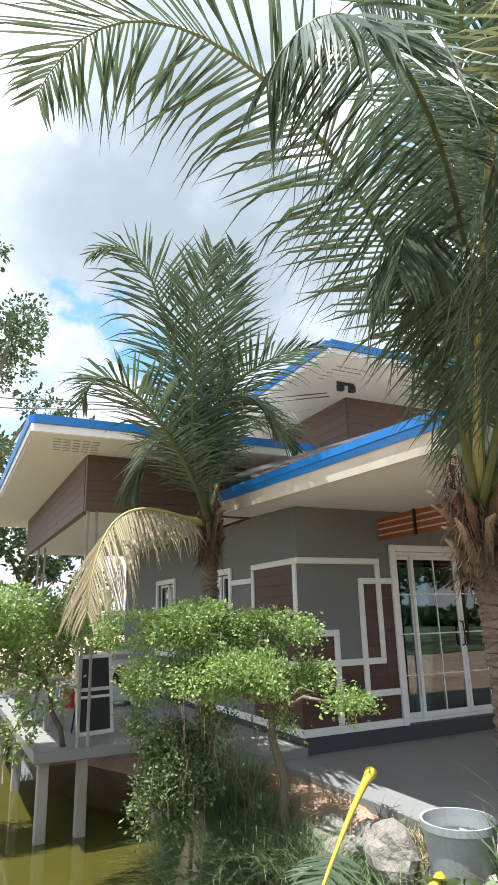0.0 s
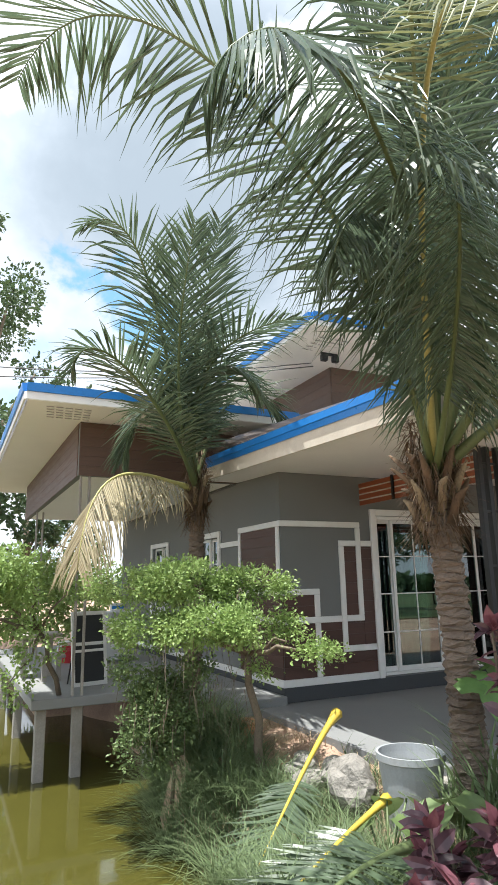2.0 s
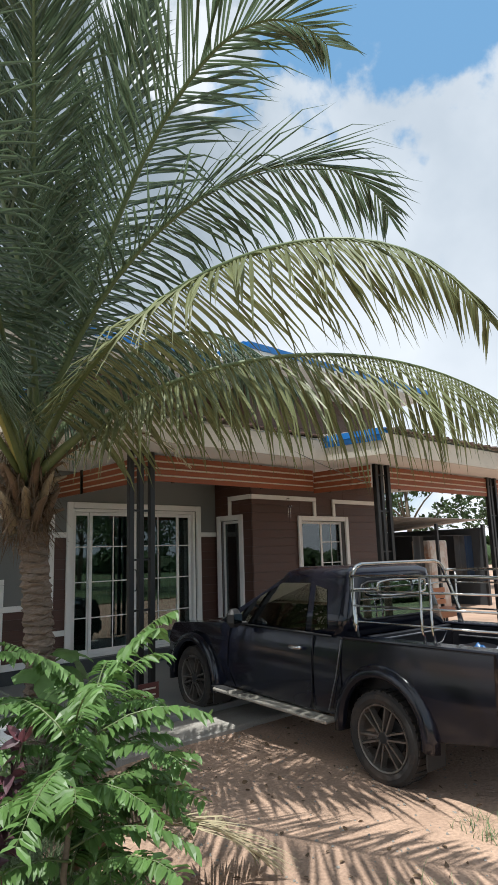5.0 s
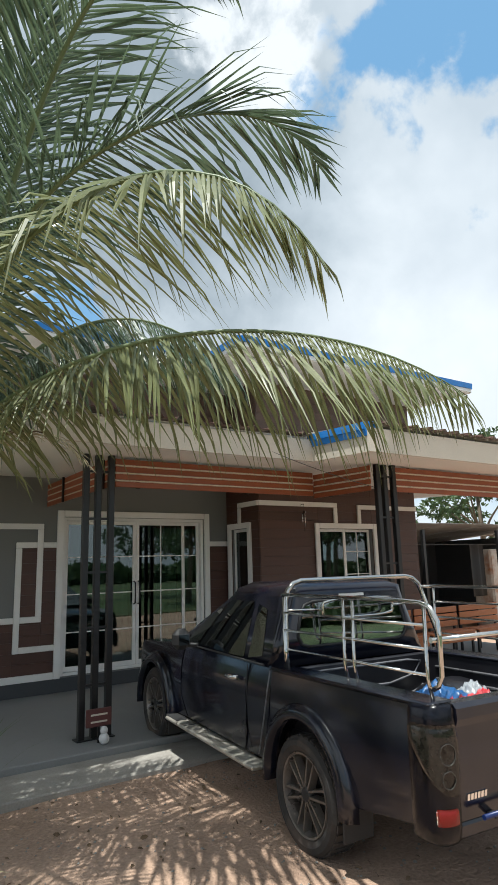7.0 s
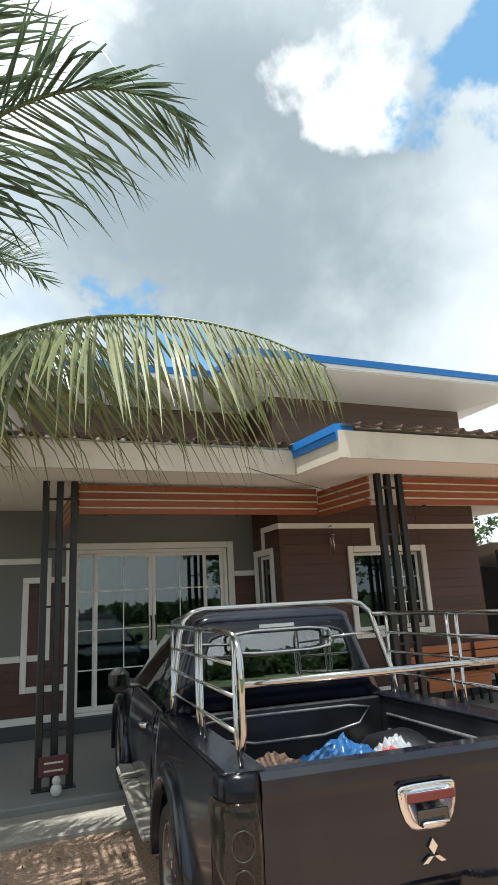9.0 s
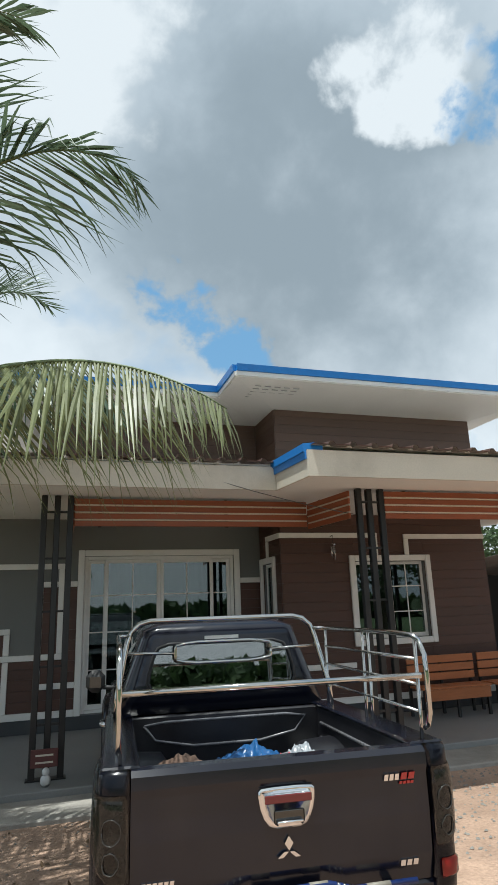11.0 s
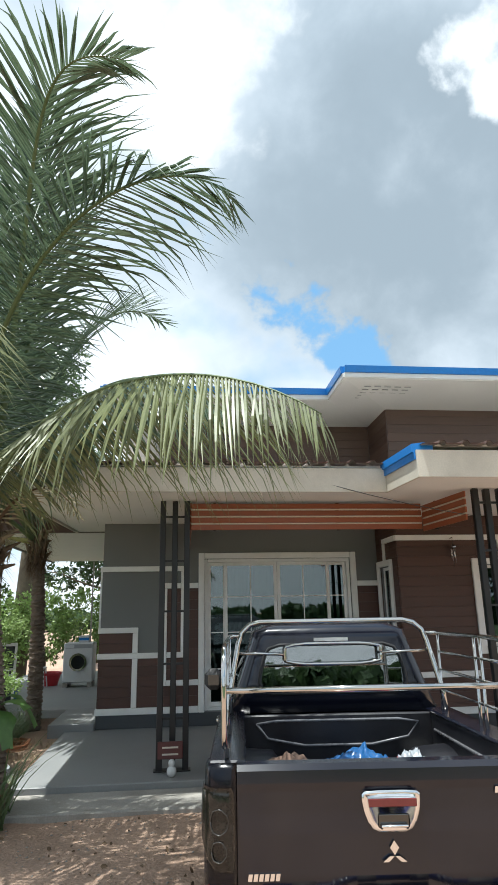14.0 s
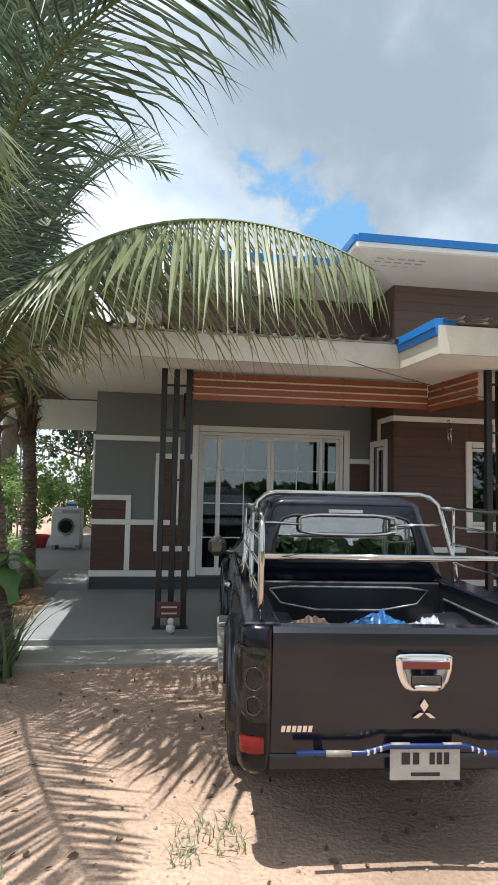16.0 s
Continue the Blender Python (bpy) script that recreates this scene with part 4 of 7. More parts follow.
# ---------- leafy plants ----------
def leaf_mesh(spots, size, rng, slim=0.5, tilt=1.0):
    """Small folded leaves at the spots: place and the way they point."""
    verts, faces = [], []
    for p, d in spots:
        d = d.normalized()
        s = d.cross(Vector((rng.uniform(-tilt, tilt), rng.uniform(-tilt, tilt), rng.uniform(0.2, 1)))).normalized()
        n = s.cross(d)
        ln = size * rng.uniform(0.6, 1.3)
        w = ln * slim * 0.5
        k = len(verts)
        a, b = p + d * ln * 0.30, p + d * ln * 0.68 - n * ln * 0.03
        verts += [tuple(p), tuple(a + s * w + n * w * 0.3), tuple(b + s * w * 0.8 + n * w * 0.25), tuple(p + d * ln - n * ln * 0.12), tuple(b - s * w * 0.8 + n * w * 0.25), tuple(a - s * w + n * w * 0.3), tuple(a), tuple(b)]
        faces += [(k, k + 6, k + 1), (k + 1, k + 6, k + 7, k + 2), (k + 2, k + 7, k + 3), (k, k + 5, k + 6), (k + 5, k + 4, k + 7, k + 6), (k + 4, k + 3, k + 7)]
    return verts, faces


def spots_in(blobs, n, rng, shell=0.55, gap=-0.22):
    """Leaf spots inside ellipsoids, more of them near the outside, bunched on twigs."""
    out = []
    weight = [b[1][0] * b[1][1] * b[1][2] for b in blobs]
    while len(out) < n:
        c, r = rng.choices(blobs, weight)[0]
        v = Vector((rng.gauss(0, 1), rng.gauss(0, 1), rng.gauss(0, 1))).normalized() * (shell + (1 - shell) * rng.random() ** 0.6) * rng.uniform(0.75, 1.12)
        p = Vector(c) + Vector((v.x * r[0], v.y * r[1], v.z * r[2]))
        if noise.noise(p * 2.6) < gap:
            continue
        for _ in range(rng.randint(3, 8)):
            q = p + Vector((rng.gauss(0, 0.05), rng.gauss(0, 0.05), rng.gauss(0, 0.04))) * max(1.0, r[0])
            out.append((q, v + Vector((rng.uniform(-1, 1), rng.uniform(-1, 1), rng.uniform(-0.8, 0.9)))))
    return out


def limb(p, q, r0, r1, rng, sag=0.1):
    p, q = Vector(p), Vector(q)
    pts = [p.lerp(q, f) + Vector((rng.uniform(-1, 1), rng.uniform(-1, 1), rng.uniform(-0.5, 1))) * sag * math.sin(math.pi * f) * 0.5 for f in (0, 0.25, 0.5, 0.75, 1)]
    return tube(pts, r0, 7, radii=[r0 + (r1 - r0) * f for f in (0, 0.25, 0.5, 0.75, 1)])


def shrub(base, fork, blobs, leaves, size, label, rng, r=0.05, material=LEAF, name="shrub", category="shrub", slim=0.55, gap=-0.22):
    g = tagged(empty(name, (0, 0, 0)), label, category)
    part("trunk", limb(base, fork, r, r * 0.7, rng, 0.08), TWIG, g)
    for c, _ in blobs:
        part("limb", limb(fork, c, r * 0.6, r * 0.15, rng, 0.25), TWIG, g)
    raw("crown", *leaf_mesh(spots_in(blobs, leaves, rng, gap=gap), size, rng, slim), material, g)
    return g


shrub((-2.81, -1.77, -0.28), (-2.95, -1.70, 1.0),
      [((-3.0, -1.65, 1.67), (0.60, 0.5, 0.21)), ((-3.55, -1.35, 1.75), (0.62, 0.55, 0.22)), ((-4.1, -1.0, 1.72), (0.45, 0.45, 0.17)),
       ((-2.95, -2.0, 1.29), (0.52, 0.4, 0.19)), ((-3.45, -1.75, 1.31), (0.55, 0.4, 0.19)), ((-2.50, -2.35, 1.04), (0.32, 0.22, 0.09)), ((-2.72, -2.15, 1.14), (0.26, 0.22, 0.10)), ((-3.9, -1.2, 1.25), (0.42, 0.35, 0.24)),
       ((-2.75, -1.75, 0.86), (0.22, 0.25, 0.10))],
      25000, 0.040, "low bushy tree with small bright green leaves in flat tiers", rng, 0.052, gap=-0.08)
shrub((-3.62, -1.25, -0.45), (-3.65, -1.25, 0.15),
      [((-3.75, -1.3, 0.45), (0.42, 0.32, 0.36)), ((-3.45, -1.45, 0.78), (0.38, 0.25, 0.22)), ((-3.95, -1.15, 0.85), (0.30, 0.28, 0.22)), ((-3.95, -1.45, 0.15), (0.30, 0.25, 0.22))],
      9000, 0.040, "dark tangled undergrowth below the low tree", rng, 0.022, LEAF_MID, gap=-0.1)
shrub((-4.3, 1.75, 0.22), (-4.6, 1.7, 1.1),
      [((-5.0, 1.6, 2.0), (0.7, 0.5, 0.35)), ((-5.6, 1.9, 1.9), (0.7, 0.6, 0.4)), ((-4.75, 1.55, 1.75), (0.5, 0.4, 0.35)), ((-5.4, 1.8, 1.3), (0.6, 0.5, 0.4)), ((-4.3, 1.35, 1.75), (0.4, 0.35, 0.25)), ((-6.2, 2.4, 1.5), (0.7, 0.6, 0.6)), ((-4.6, 1.45, 1.0), (0.40, 0.25, 0.45)), ((-5.0, 1.4, 0.5), (0.35, 0.2, 0.35))],
      12000, 0.06, "climbing bush with small green leaves at the edge of the deck", rng, 0.04)
# vines and twigs hanging under the low tree
verts, faces = [], []
for _ in range(90):
    x, y = rng.uniform(-4.2, -2.9), rng.uniform(-2.1, -0.9)
    z, p = rng.uniform(0.3, 1.3), None
    d = Vector((rng.uniform(-0.3, 0.3), rng.uniform(-0.3, 0.3), -1))
    p = Vector((x, y, z))
    q = p + d * rng.uniform(0.2, 0.5)
    k = len(verts)
    verts += [tuple(p - Vector((0.004, 0, 0))), tuple(p + Vector((0.004, 0, 0))), tuple(q)]
    faces.append((k, k + 1, k + 2))
tagged(raw("hanging_vines", verts, faces, TWIG), "thin hanging stems under the low tree", "vine", kind="stuff")


def blades(name, area, n, length, material, label, rng, width=0.008, lean=0.6, ground=ground_height, segs=3):
    verts, faces = [], []
    for _ in range(n):
        x, y = rng.uniform(area[0], area[1]), rng.uniform(area[2], area[3])
        if noise.noise((x * 1.3, y * 1.3, 3.0)) < -0.25:
            continue
        p = Vector((x, y, ground(x, y)))
        a = rng.uniform(0, 6.283)
        out = Vector((math.cos(a), math.sin(a), 0))
        d = (Vector((0, 0, 1)) + out * rng.uniform(0.1, lean)).normalized()
        s = Vector((-out.y, out.x, 0))
        ln = length * rng.uniform(0.5, 1.3)
        k = len(verts)
        for j in range(segs + 1):
            w = width * (1 - j / segs) * 0.5 + 0.0006
            verts += [tuple(p - s * w), tuple(p + s * w)]
            p = p + d * ln / segs
            d = (d + out * 0.35 * lean + Vector((0, 0, -0.30 * lean))).normalized()
            if j:
                m = k + 2 * j
                faces.append((m - 2, m - 1, m + 1, m))
    return tagged(raw(name, verts, faces, material), label, "grass", kind="stuff")


blades("fern_grass", (-4.1, -2.75, -4.3, 0.9), 20000, 0.58, BLADE, "feathery dark green grass on the pond bank", rng, 0.010, 1.1)
blades("bank_fern", (-4.35, -3.2, -2.6, 0.3), 14000, 0.75, BLADE, "dense fine green grass hanging over the pond bank", rng, 0.009, 1.3)
blades("bank_grass", (-3.5, -2.1, -4.9, -2.2), 2600, 0.28, BLADE, "rough green grass and weeds by the porch", rng, 0.012, 0.9)
blades("dry_straw", (-3.6, -2.1, -4.6, -0.6), 2600, 0.25, BLADE_DRY, "dead straw and dry stalks on the bank", rng, 0.007, 1.6)
blades("yard_tufts", (-1.9, -1.2, -7.6, -7.0), 160, 0.16, BLADE, "small grass tuft in the sandy yard", rng, 0.006, 0.9)
blades("yard_tufts", (-0.45, -0.05, -7.2, -6.8), 90, 0.12, BLADE, "small grass tuft in the sandy yard", rng, 0.006, 0.9)
blades("tall_leaves", (-2.38, -1.85, -4.35, -3.75), 120, 0.85, BLADE, "tall strap leaves at the foot of the palm", rng, 0.035, 0.5, segs=5)
blades("weeds", (-4.9, -2.55, -7.1, -4.6), 5200, 0.32, BLADE, "mixed green weeds under the shrubs", rng, 0.014, 1.0)


def purple_bush(base, height, stems, rng):
    """Upright stems with rosettes of pointed purple leaves."""
    g = tagged(empty("purple_shrub", (0, 0, 0)), "upright garden shrub with purple-red pointed leaves", "shrub", "purple shrubs")
    spots, young = [], []
    for i in range(stems):
        x, y = base[0] + rng.gauss(0, 0.10), base[1] + rng.gauss(0, 0.10)
        h = height * (1.0 - 0.5 * i / (stems - 1)) * rng.uniform(0.93, 1.0)
        foot = Vector((x, y, ground_height(x, y)))
        top = foot + Vector((rng.gauss(0, 0.14), rng.gauss(0, 0.14), h))
        part("stem", limb(foot, top, 0.014, 0.006, rng, 0.08), TWIG, g)
        z = 0.25
        while z <= 1.0:
            p = foot.lerp(top, z)
            for k in range(7):
                a = rng.uniform(0, 6.283)
                (young if rng.random() < 0.18 else spots).append((p + Vector((0, 0, rng.uniform(-0.04, 0.04))), Vector((math.cos(a), math.sin(a), rng.uniform(-0.55, 0.6)))))
            z += 0.075
        for k in range(6):
            a = rng.uniform(0, 6.283)
            young.append((top, Vector((math.cos(a) * 0.7, math.sin(a) * 0.7, 0.9))))
    raw("young_leaves", *leaf_mesh(young, 0.105, rng, 0.42), LEAF_PINK, g, "pinkish young leaves")
    raw("leaves", *leaf_mesh(spots, 0.118, rng, 0.40), LEAF_PURPLE, g)
    return g


purple_bush((-3.70, -6.03), 1.72, 9, rng)
purple_bush((-3.82, -6.05), 1.25, 8, rng)
purple_bush((-4.12, -5.95), 0.90, 7, rng)
purple_bush((-4.30, -5.95), 0.66, 6, rng)
purple_bush((-3.55, -6.35), 1.05, 7, rng)
purple_bush((-4.05, -6.35), 0.80, 7, rng)


def pinnate_bush(base, height, n, rng):
    """A bush of long stalks with two rows of oval leaflets."""
    g = tagged(empty("feather_leaf_shrub", (0, 0, 0)), "bright green bush with long feather-like leaves", "shrub")
    base = Vector((*base, ground_height(*base)))
    part("stem", limb(base, base + Vector((0.05, 0.05, height * 0.85)), 0.022, 0.010, rng, 0.06), TWIG, g)
    for i in range(n):
        a = 2.4 * i + rng.uniform(-0.3, 0.3)
        f = 0.30 + 0.70 * i / n
        p0 = base + Vector((0.03, 0.03, height * f))
        out = Vector((math.cos(a), math.sin(a), 0))
        ln = rng.uniform(0.40, 0.66)
        rise = rng.uniform(0.15, 0.75) + 0.4 * max(0.0, f - 0.85) / 0.15
        p = [p0 + out * ln * t + Vector((0, 0, rise * t - 0.40 * t * t)) * ln / 0.6 for t in (0, 0.2, 0.4, 0.6, 0.8, 1.0)]
        stalk = part("leaf_stalk", tube(p, 0.005, 5, radii=[0.006, 0.005, 0.005, 0.004, 0.003, 0.002]), RACHIS, g)
        spots, s = [], Vector((-out.y, out.x, 0))
        for k in range(22):
            t = 0.12 + 0.88 * k / 21
            q = p0 + out * ln * t + Vector((0, 0, rise * t - 0.40 * t * t)) * ln / 0.6
            for way in (-1, 1):
                spots.append((q, s * way + out * 0.30 + Vector((0, 0, rng.uniform(-0.75, -0.1)))))
        tagged(raw("blade", *leaf_mesh(spots, 0.100, rng, 0.40, 0.30), LEAF_PINNATE, stalk), kind="stuff")
    return g


pinnate_bush((-2.80, -6.15), 1.20, 40, rng)
pinnate_bush((-3.10, -6.50), 1.15, 16, rng)

# staghorn fern on the palm trunk
g = tagged(empty("staghorn_fern", (0, 0, 0)), "green forked fern growing on the palm trunk", "fern")
for k in range(6):
    a = -2.2 + 0.45 * k
    o = Vector((math.cos(a), math.sin(a), 0))
    base = Vector((-2.13, -3.92, 0.95 + 0.06 * (k % 3))) + o * 0.15
    vs, fs = [], []
    for j in range(6):
        f = j / 5
        c = base + o * 0.32 * f + Vector((0, 0, 0.22 * f - 0.5 * f * f * (0.5 + 0.5 * (k % 2))))
        s = Vector((-o.y, o.x, 0)) * (0.03 + 0.07 * math.sin(2.6 * f)) * (1 + 0.4 * math.sin(9 * f + k))
        vs += [tuple(c - s), tuple(c + Vector((0, 0, 0.012))), tuple(c + s)]
        if j:
            m = 3 * j
            fs += [(m - 3, m - 2, m + 1, m), (m - 2, m - 1, m + 2, m + 1)]
    raw("fern_leaf", vs, fs, LEAF_PINNATE, g, smooth=True)

# cut frond lying by the walk, and dead fronds
fallen = tagged(empty("fallen_frond", (0, 0, 0)), "cut palm frond with a bright yellow stalk lying on weeds", "frond")
frond(fallen, (-2.38, -2.49, 0.49), (-2.62, -2.62, 0.40), (-3.05, -2.88, 0.12), (-3.75, -3.45, -0.25), rng, PALM, RACHIS_YELLOW, 0.5, 40, 0.4, 0.5, 0.030)
fallen = tagged(empty("fallen_frond", (0, 0, 0)), "dry brown palm frond lying on the sandy ground", "frond")
frond(fallen, (-3.0, -6.35, 0.45), (-2.55, -6.3, 0.62), (-2.1, -6.25, 0.40), (-1.72, -6.3, 0.05), rng, PALM_DRY, FIBRE, 0.55, 56, 0.7, 0.15, 0.018, 0.02)
fallen = tagged(empty("fallen_frond", (0, 0, 0)), "green palm frond lying on the bank", "frond")
frond(fallen, (-3.3, -4.6, 0.2), (-3.8, -4.9, 0.35), (-4.4, -5.1, 0.3), (-4.9, -5.2, 0.05), rng, PALM, RACHIS, 0.6, 46, 0.5, 0.15, 0.02)


fallen = tagged(empty("fallen_frond", (0, 0, 0)), "cut palm frond with a yellow-green stalk lying among weeds", "frond")
frond(fallen, (-2.89, -3.87, 0.20), (-3.18, -3.97, 0.14), (-3.62, -4.11, 0.05), (-4.06, -4.25, -0.15), rng, PALM, RACHIS_YELLOW, 0.45, 40, 0.4, 0.35, 0.022)


def broad_leaf_plant(base, n, size, rng):
    """Upright stalks, each with one large heart-shaped blade."""
    g = tagged(empty("broad_leaf_plant", (0, 0, 0)), "low garden plant with large heart-shaped green leaves", "plant")
    foot = Vector((*base, ground_height(*base)))
    for k in range(n):
        a = 2.4 * k + rng.uniform(-0.4, 0.4)
        o = Vector((math.cos(a), math.sin(a), 0))
        h = rng.uniform(0.32, 0.60)
        top = foot + o * rng.uniform(0.08, 0.2) + Vector((0, 0, h))
        stalk = part("leaf_stalk", tube([foot, foot.lerp(top, 0.5) + Vector((0, 0, 0.05)), top], 0.008, 6), RACHIS, g)
        sz = size * rng.uniform(0.75, 1.2)
        side, down = Vector((-o.y, o.x, 0)), o * 0.75 + Vector((0, 0, -0.65))
        vs, fs = [], []
        for r in range(8):
            f = r / 7
            w = sz * 0.42 * math.sin(math.pi * min(1.0, 0.22 + 0.78 * f)) ** 0.8
            c = top + down * sz * (f - 0.15) + Vector((0, 0, 0.10 * sz * math.sin(math.pi * f)))
            vs += [tuple(c - side * w + Vector((0, 0, 0.12 * w))), tuple(c - side * w * 0.5), tuple(c - Vector((0, 0, 0.05 * w))), tuple(c + side * w * 0.5), tuple(c + side * w + Vector((0, 0, 0.12 * w)))]
            if r:
                m = 5 * r
                fs += [(m - 5 + q, m - 4 + q, m + 1 + q, m + q) for q in range(4)]
        raw("blade", vs, fs, LEAF_MID, stalk, smooth=True)
    return g


broad_leaf_plant((-2.72, -4.35), 7, 0.34, rng)
broad_leaf_plant((-3.05, -4.05), 4, 0.24, rng)
broad_leaf_plant((-4.45, -6.30), 3, 0.22, rng)


# ---------- trees ----------
def tree(x, y, height, spread, leaves, size, label, rng, name="tree", clumps=16):
    g = tagged(empty(name, (0, 0, 0)), label, "tree")
    z0 = ground_height(x, y) if abs(x) < 900 else 0
    fork = (x + 0.2, y, z0 + height * 0.4)
    part("trunk", tube([(x, y, z0 - 0.2), (x + 0.1, y, z0 + height * 0.2), fork, (x + 0.15, y + 0.1, z0 + height * 0.75)], 0.2, 8, radii=[height * 0.024, height * 0.02, height * 0.016, height * 0.006]), TWIG, g)
    blobs = []
    for k in range(clumps):
        a, f = 2.4 * k, k / clumps
        rr = spread * rng.uniform(0.35, 1.0) * (1 - 0.5 * f)
        blobs.append(((x + math.cos(a) * rr, y + math.sin(a) * rr, z0 + height * (0.42 + 0.5 * f) + rng.uniform(-0.3, 0.3)), (spread * rng.uniform(0.22, 0.36),) * 2 + (spread * rng.uniform(0.14, 0.24),)))
    for c, _ in blobs[::2]:
        part("limb", limb(fork, c, height * 0.008, height * 0.002, rng, 0.5), TWIG, g)
    raw("crown", *leaf_mesh(spots_in(blobs, leaves, rng, 0.3), size, rng, 0.55), LEAF_DARK, g)
    return g


tree(-5.7, 11.3, 15.0, 3.7, 13000, 0.13, "tall broad-leaved tree with an open crown", rng)
tree(-3.6, 15.5, 7.0, 3.0, 6000, 0.18, "broad-leaved tree behind the deck", rng)
tree(-9.5, 13.0, 6.0, 3.0, 5000, 0.18, "broad-leaved tree at the far side of the pond", rng)
tree(19.5, 6.5, 7.0, 3.4, 6000, 0.20, "leafy tree beyond the shed", rng)
tree(24.0, 3.0, 6.5, 3.2, 5000, 0.20, "leafy tree beyond the shed", rng)
tree(14.5, 9.0, 5.2, 3.0, 5000, 0.18, "leafy tree behind the shed", rng)
shrub((-4.6, 10.5, 0.0), (-4.6, 10.5, 0.5), [((-4.8, 10.5, 1.5), (1.2, 0.8, 1.2)), ((-3.4, 10.8, 1.5), (1.1, 0.8, 1.2)), ((-2.2, 11.2, 1.6), (1.1, 0.8, 1.4)), ((-6.2, 10.8, 1.4), (1.2, 0.8, 1.2))], 11000, 0.12, "dense bright green bushes behind the deck", rng, 0.06)

for x, y, h in ((12.5, -19.0, 7.0), (16.5, -22.0, 8.0), (21.0, -20.0, 7.5), (26.0, -25.0, 8.5), (14.0, -27.0, 7.0)):
    tree(x, y, h, 3.4, 5000, 0.20, "broad-leaved tree at the edge of the field", rng)

# woods on the horizon
verts, faces = [], []
for k in range(520):
    a = 2 * math.pi * k / 520 + rng.uniform(-0.01, 0.01)
    R = rng.uniform(62, 78)
    h = rng.uniform(1.6, 2.9) * (0.8 + 0.4 * noise.noise((math.cos(a) * 5, math.sin(a) * 5, 0)))
    c = Vector((math.cos(a) * R, math.sin(a) * R, 0))
    for _ in range(34):
        v = Vector((rng.gauss(0, 1), rng.gauss(0, 1), rng.gauss(0, 1))).normalized()
        p = c + Vector((v.x * 1.2, v.y * 1.2, h * 0.55 + v.z * h * 0.5))
        s = Vector((rng.uniform(-1, 1), rng.uniform(-1, 1), rng.uniform(-1, 1))).normalized() * rng.uniform(0.5, 1.0)
        t = v.cross(s).normalized() * rng.uniform(0.4, 0.9)
        m = len(verts)
        verts += [tuple(p - s), tuple(p + t), tuple(p + s), tuple(p - t)]
        faces.append((m, m + 1, m + 2, m + 3))
tagged(raw("far_woods", verts, faces, LEAF_DARK), "dark green woods along the horizon", "woods", kind="stuff")

# ---------- deck and open pavilion ----------
DZ = 0.22
tagged(part("floor_deck", box(-4.70, -1.60, 1.50, 9.4, 0.08, DZ, 0.012), SLAB), "grey concrete deck over the pond", "floor", kind="structure")
tagged(part("step", box(-2.30, -1.60, -0.10, 1.495, -1.3, DZ, 0.01), SLAB), "grey concrete step beside the house", "step", kind="structure")
for x, y in ((-4.55, 1.68), (-4.05, 1.68), (-3.0, 1.68), (-4.55, 4.5), (-4.55, 7.5)):
    tagged(part("deck_pillar", box(x - 0.07, x + 0.07, y - 0.07, y + 0.07, -1.6, 0.079, 0.01), CONC), "square concrete pillar standing in the pond", "pillar", "deck pillars")
pav = [(-5.10, 0.54), (-0.90, 0.54), (-0.90, 9.6), (-5.10, 9.6)]
tagged(part("ceiling_pavilion", prism([(-5.07, 0.57), (-0.93, 0.57), (-0.93, 9.57), (-5.07, 9.57)], 4.20, 4.225, "z"), SOFFIT), "white soffit of the pavilion roof", "ceiling", kind="structure")
tagged(part("roof_pavilion", prism([(-5.05, 0.59), (-0.95, 0.59), (-0.95, 9.55), (-5.05, 9.55)], 4.30, 4.36, "z"), ROOF), "flat pavilion roof deck", "roof", kind="structure")
for i in range(4):
    edge_run(pav[i], pav[(i + 1) % 4], 4.195, 4.30, 4.415, "fascia_pavilion_%d" % (i + 1))
vents(-4.75, 0.80, (0.13, 0), (0.02, 0.14), 4.199, 5, 5)
wall_p = tagged(part("wall_pavilion_front", box(-4.20, -1.59, 1.50, 1.58, 3.36, 4.195), GREY), "brown boarded band above the deck", "wall", kind="structure")
boards_x(wall_p, -4.20, -1.59, 3.36, 4.19, 1.50, BOARD_UP, 0.15)
wall_p = tagged(part("wall_pavilion_side", box(-4.20, -4.12, 1.582, 8.4, 3.36, 4.195), GREY), "brown boarded band above the deck", "wall", kind="structure")
boards_y(wall_p, 1.582, 8.4, 3.36, 4.19, -4.20, BOARD_UP, 0.15)
tagged(part("ceiling_deck", box(-4.118, -1.60, 1.582, 8.4, 3.38, 3.40), SOFFIT), "pale ceiling over the deck", "ceiling", kind="structure")
for x, y in ((-4.15, 1.55), (-4.02, 1.55), (-4.15, 6.6), (-4.02, 6.6), (-2.9, 8.3)):
    tagged(part("deck_post", box(x - 0.019, x + 0.019, y - 0.019, y + 0.019, DZ, 3.36, 0.004), CONC), "thin grey steel post of the pavilion", "post", "deck posts")

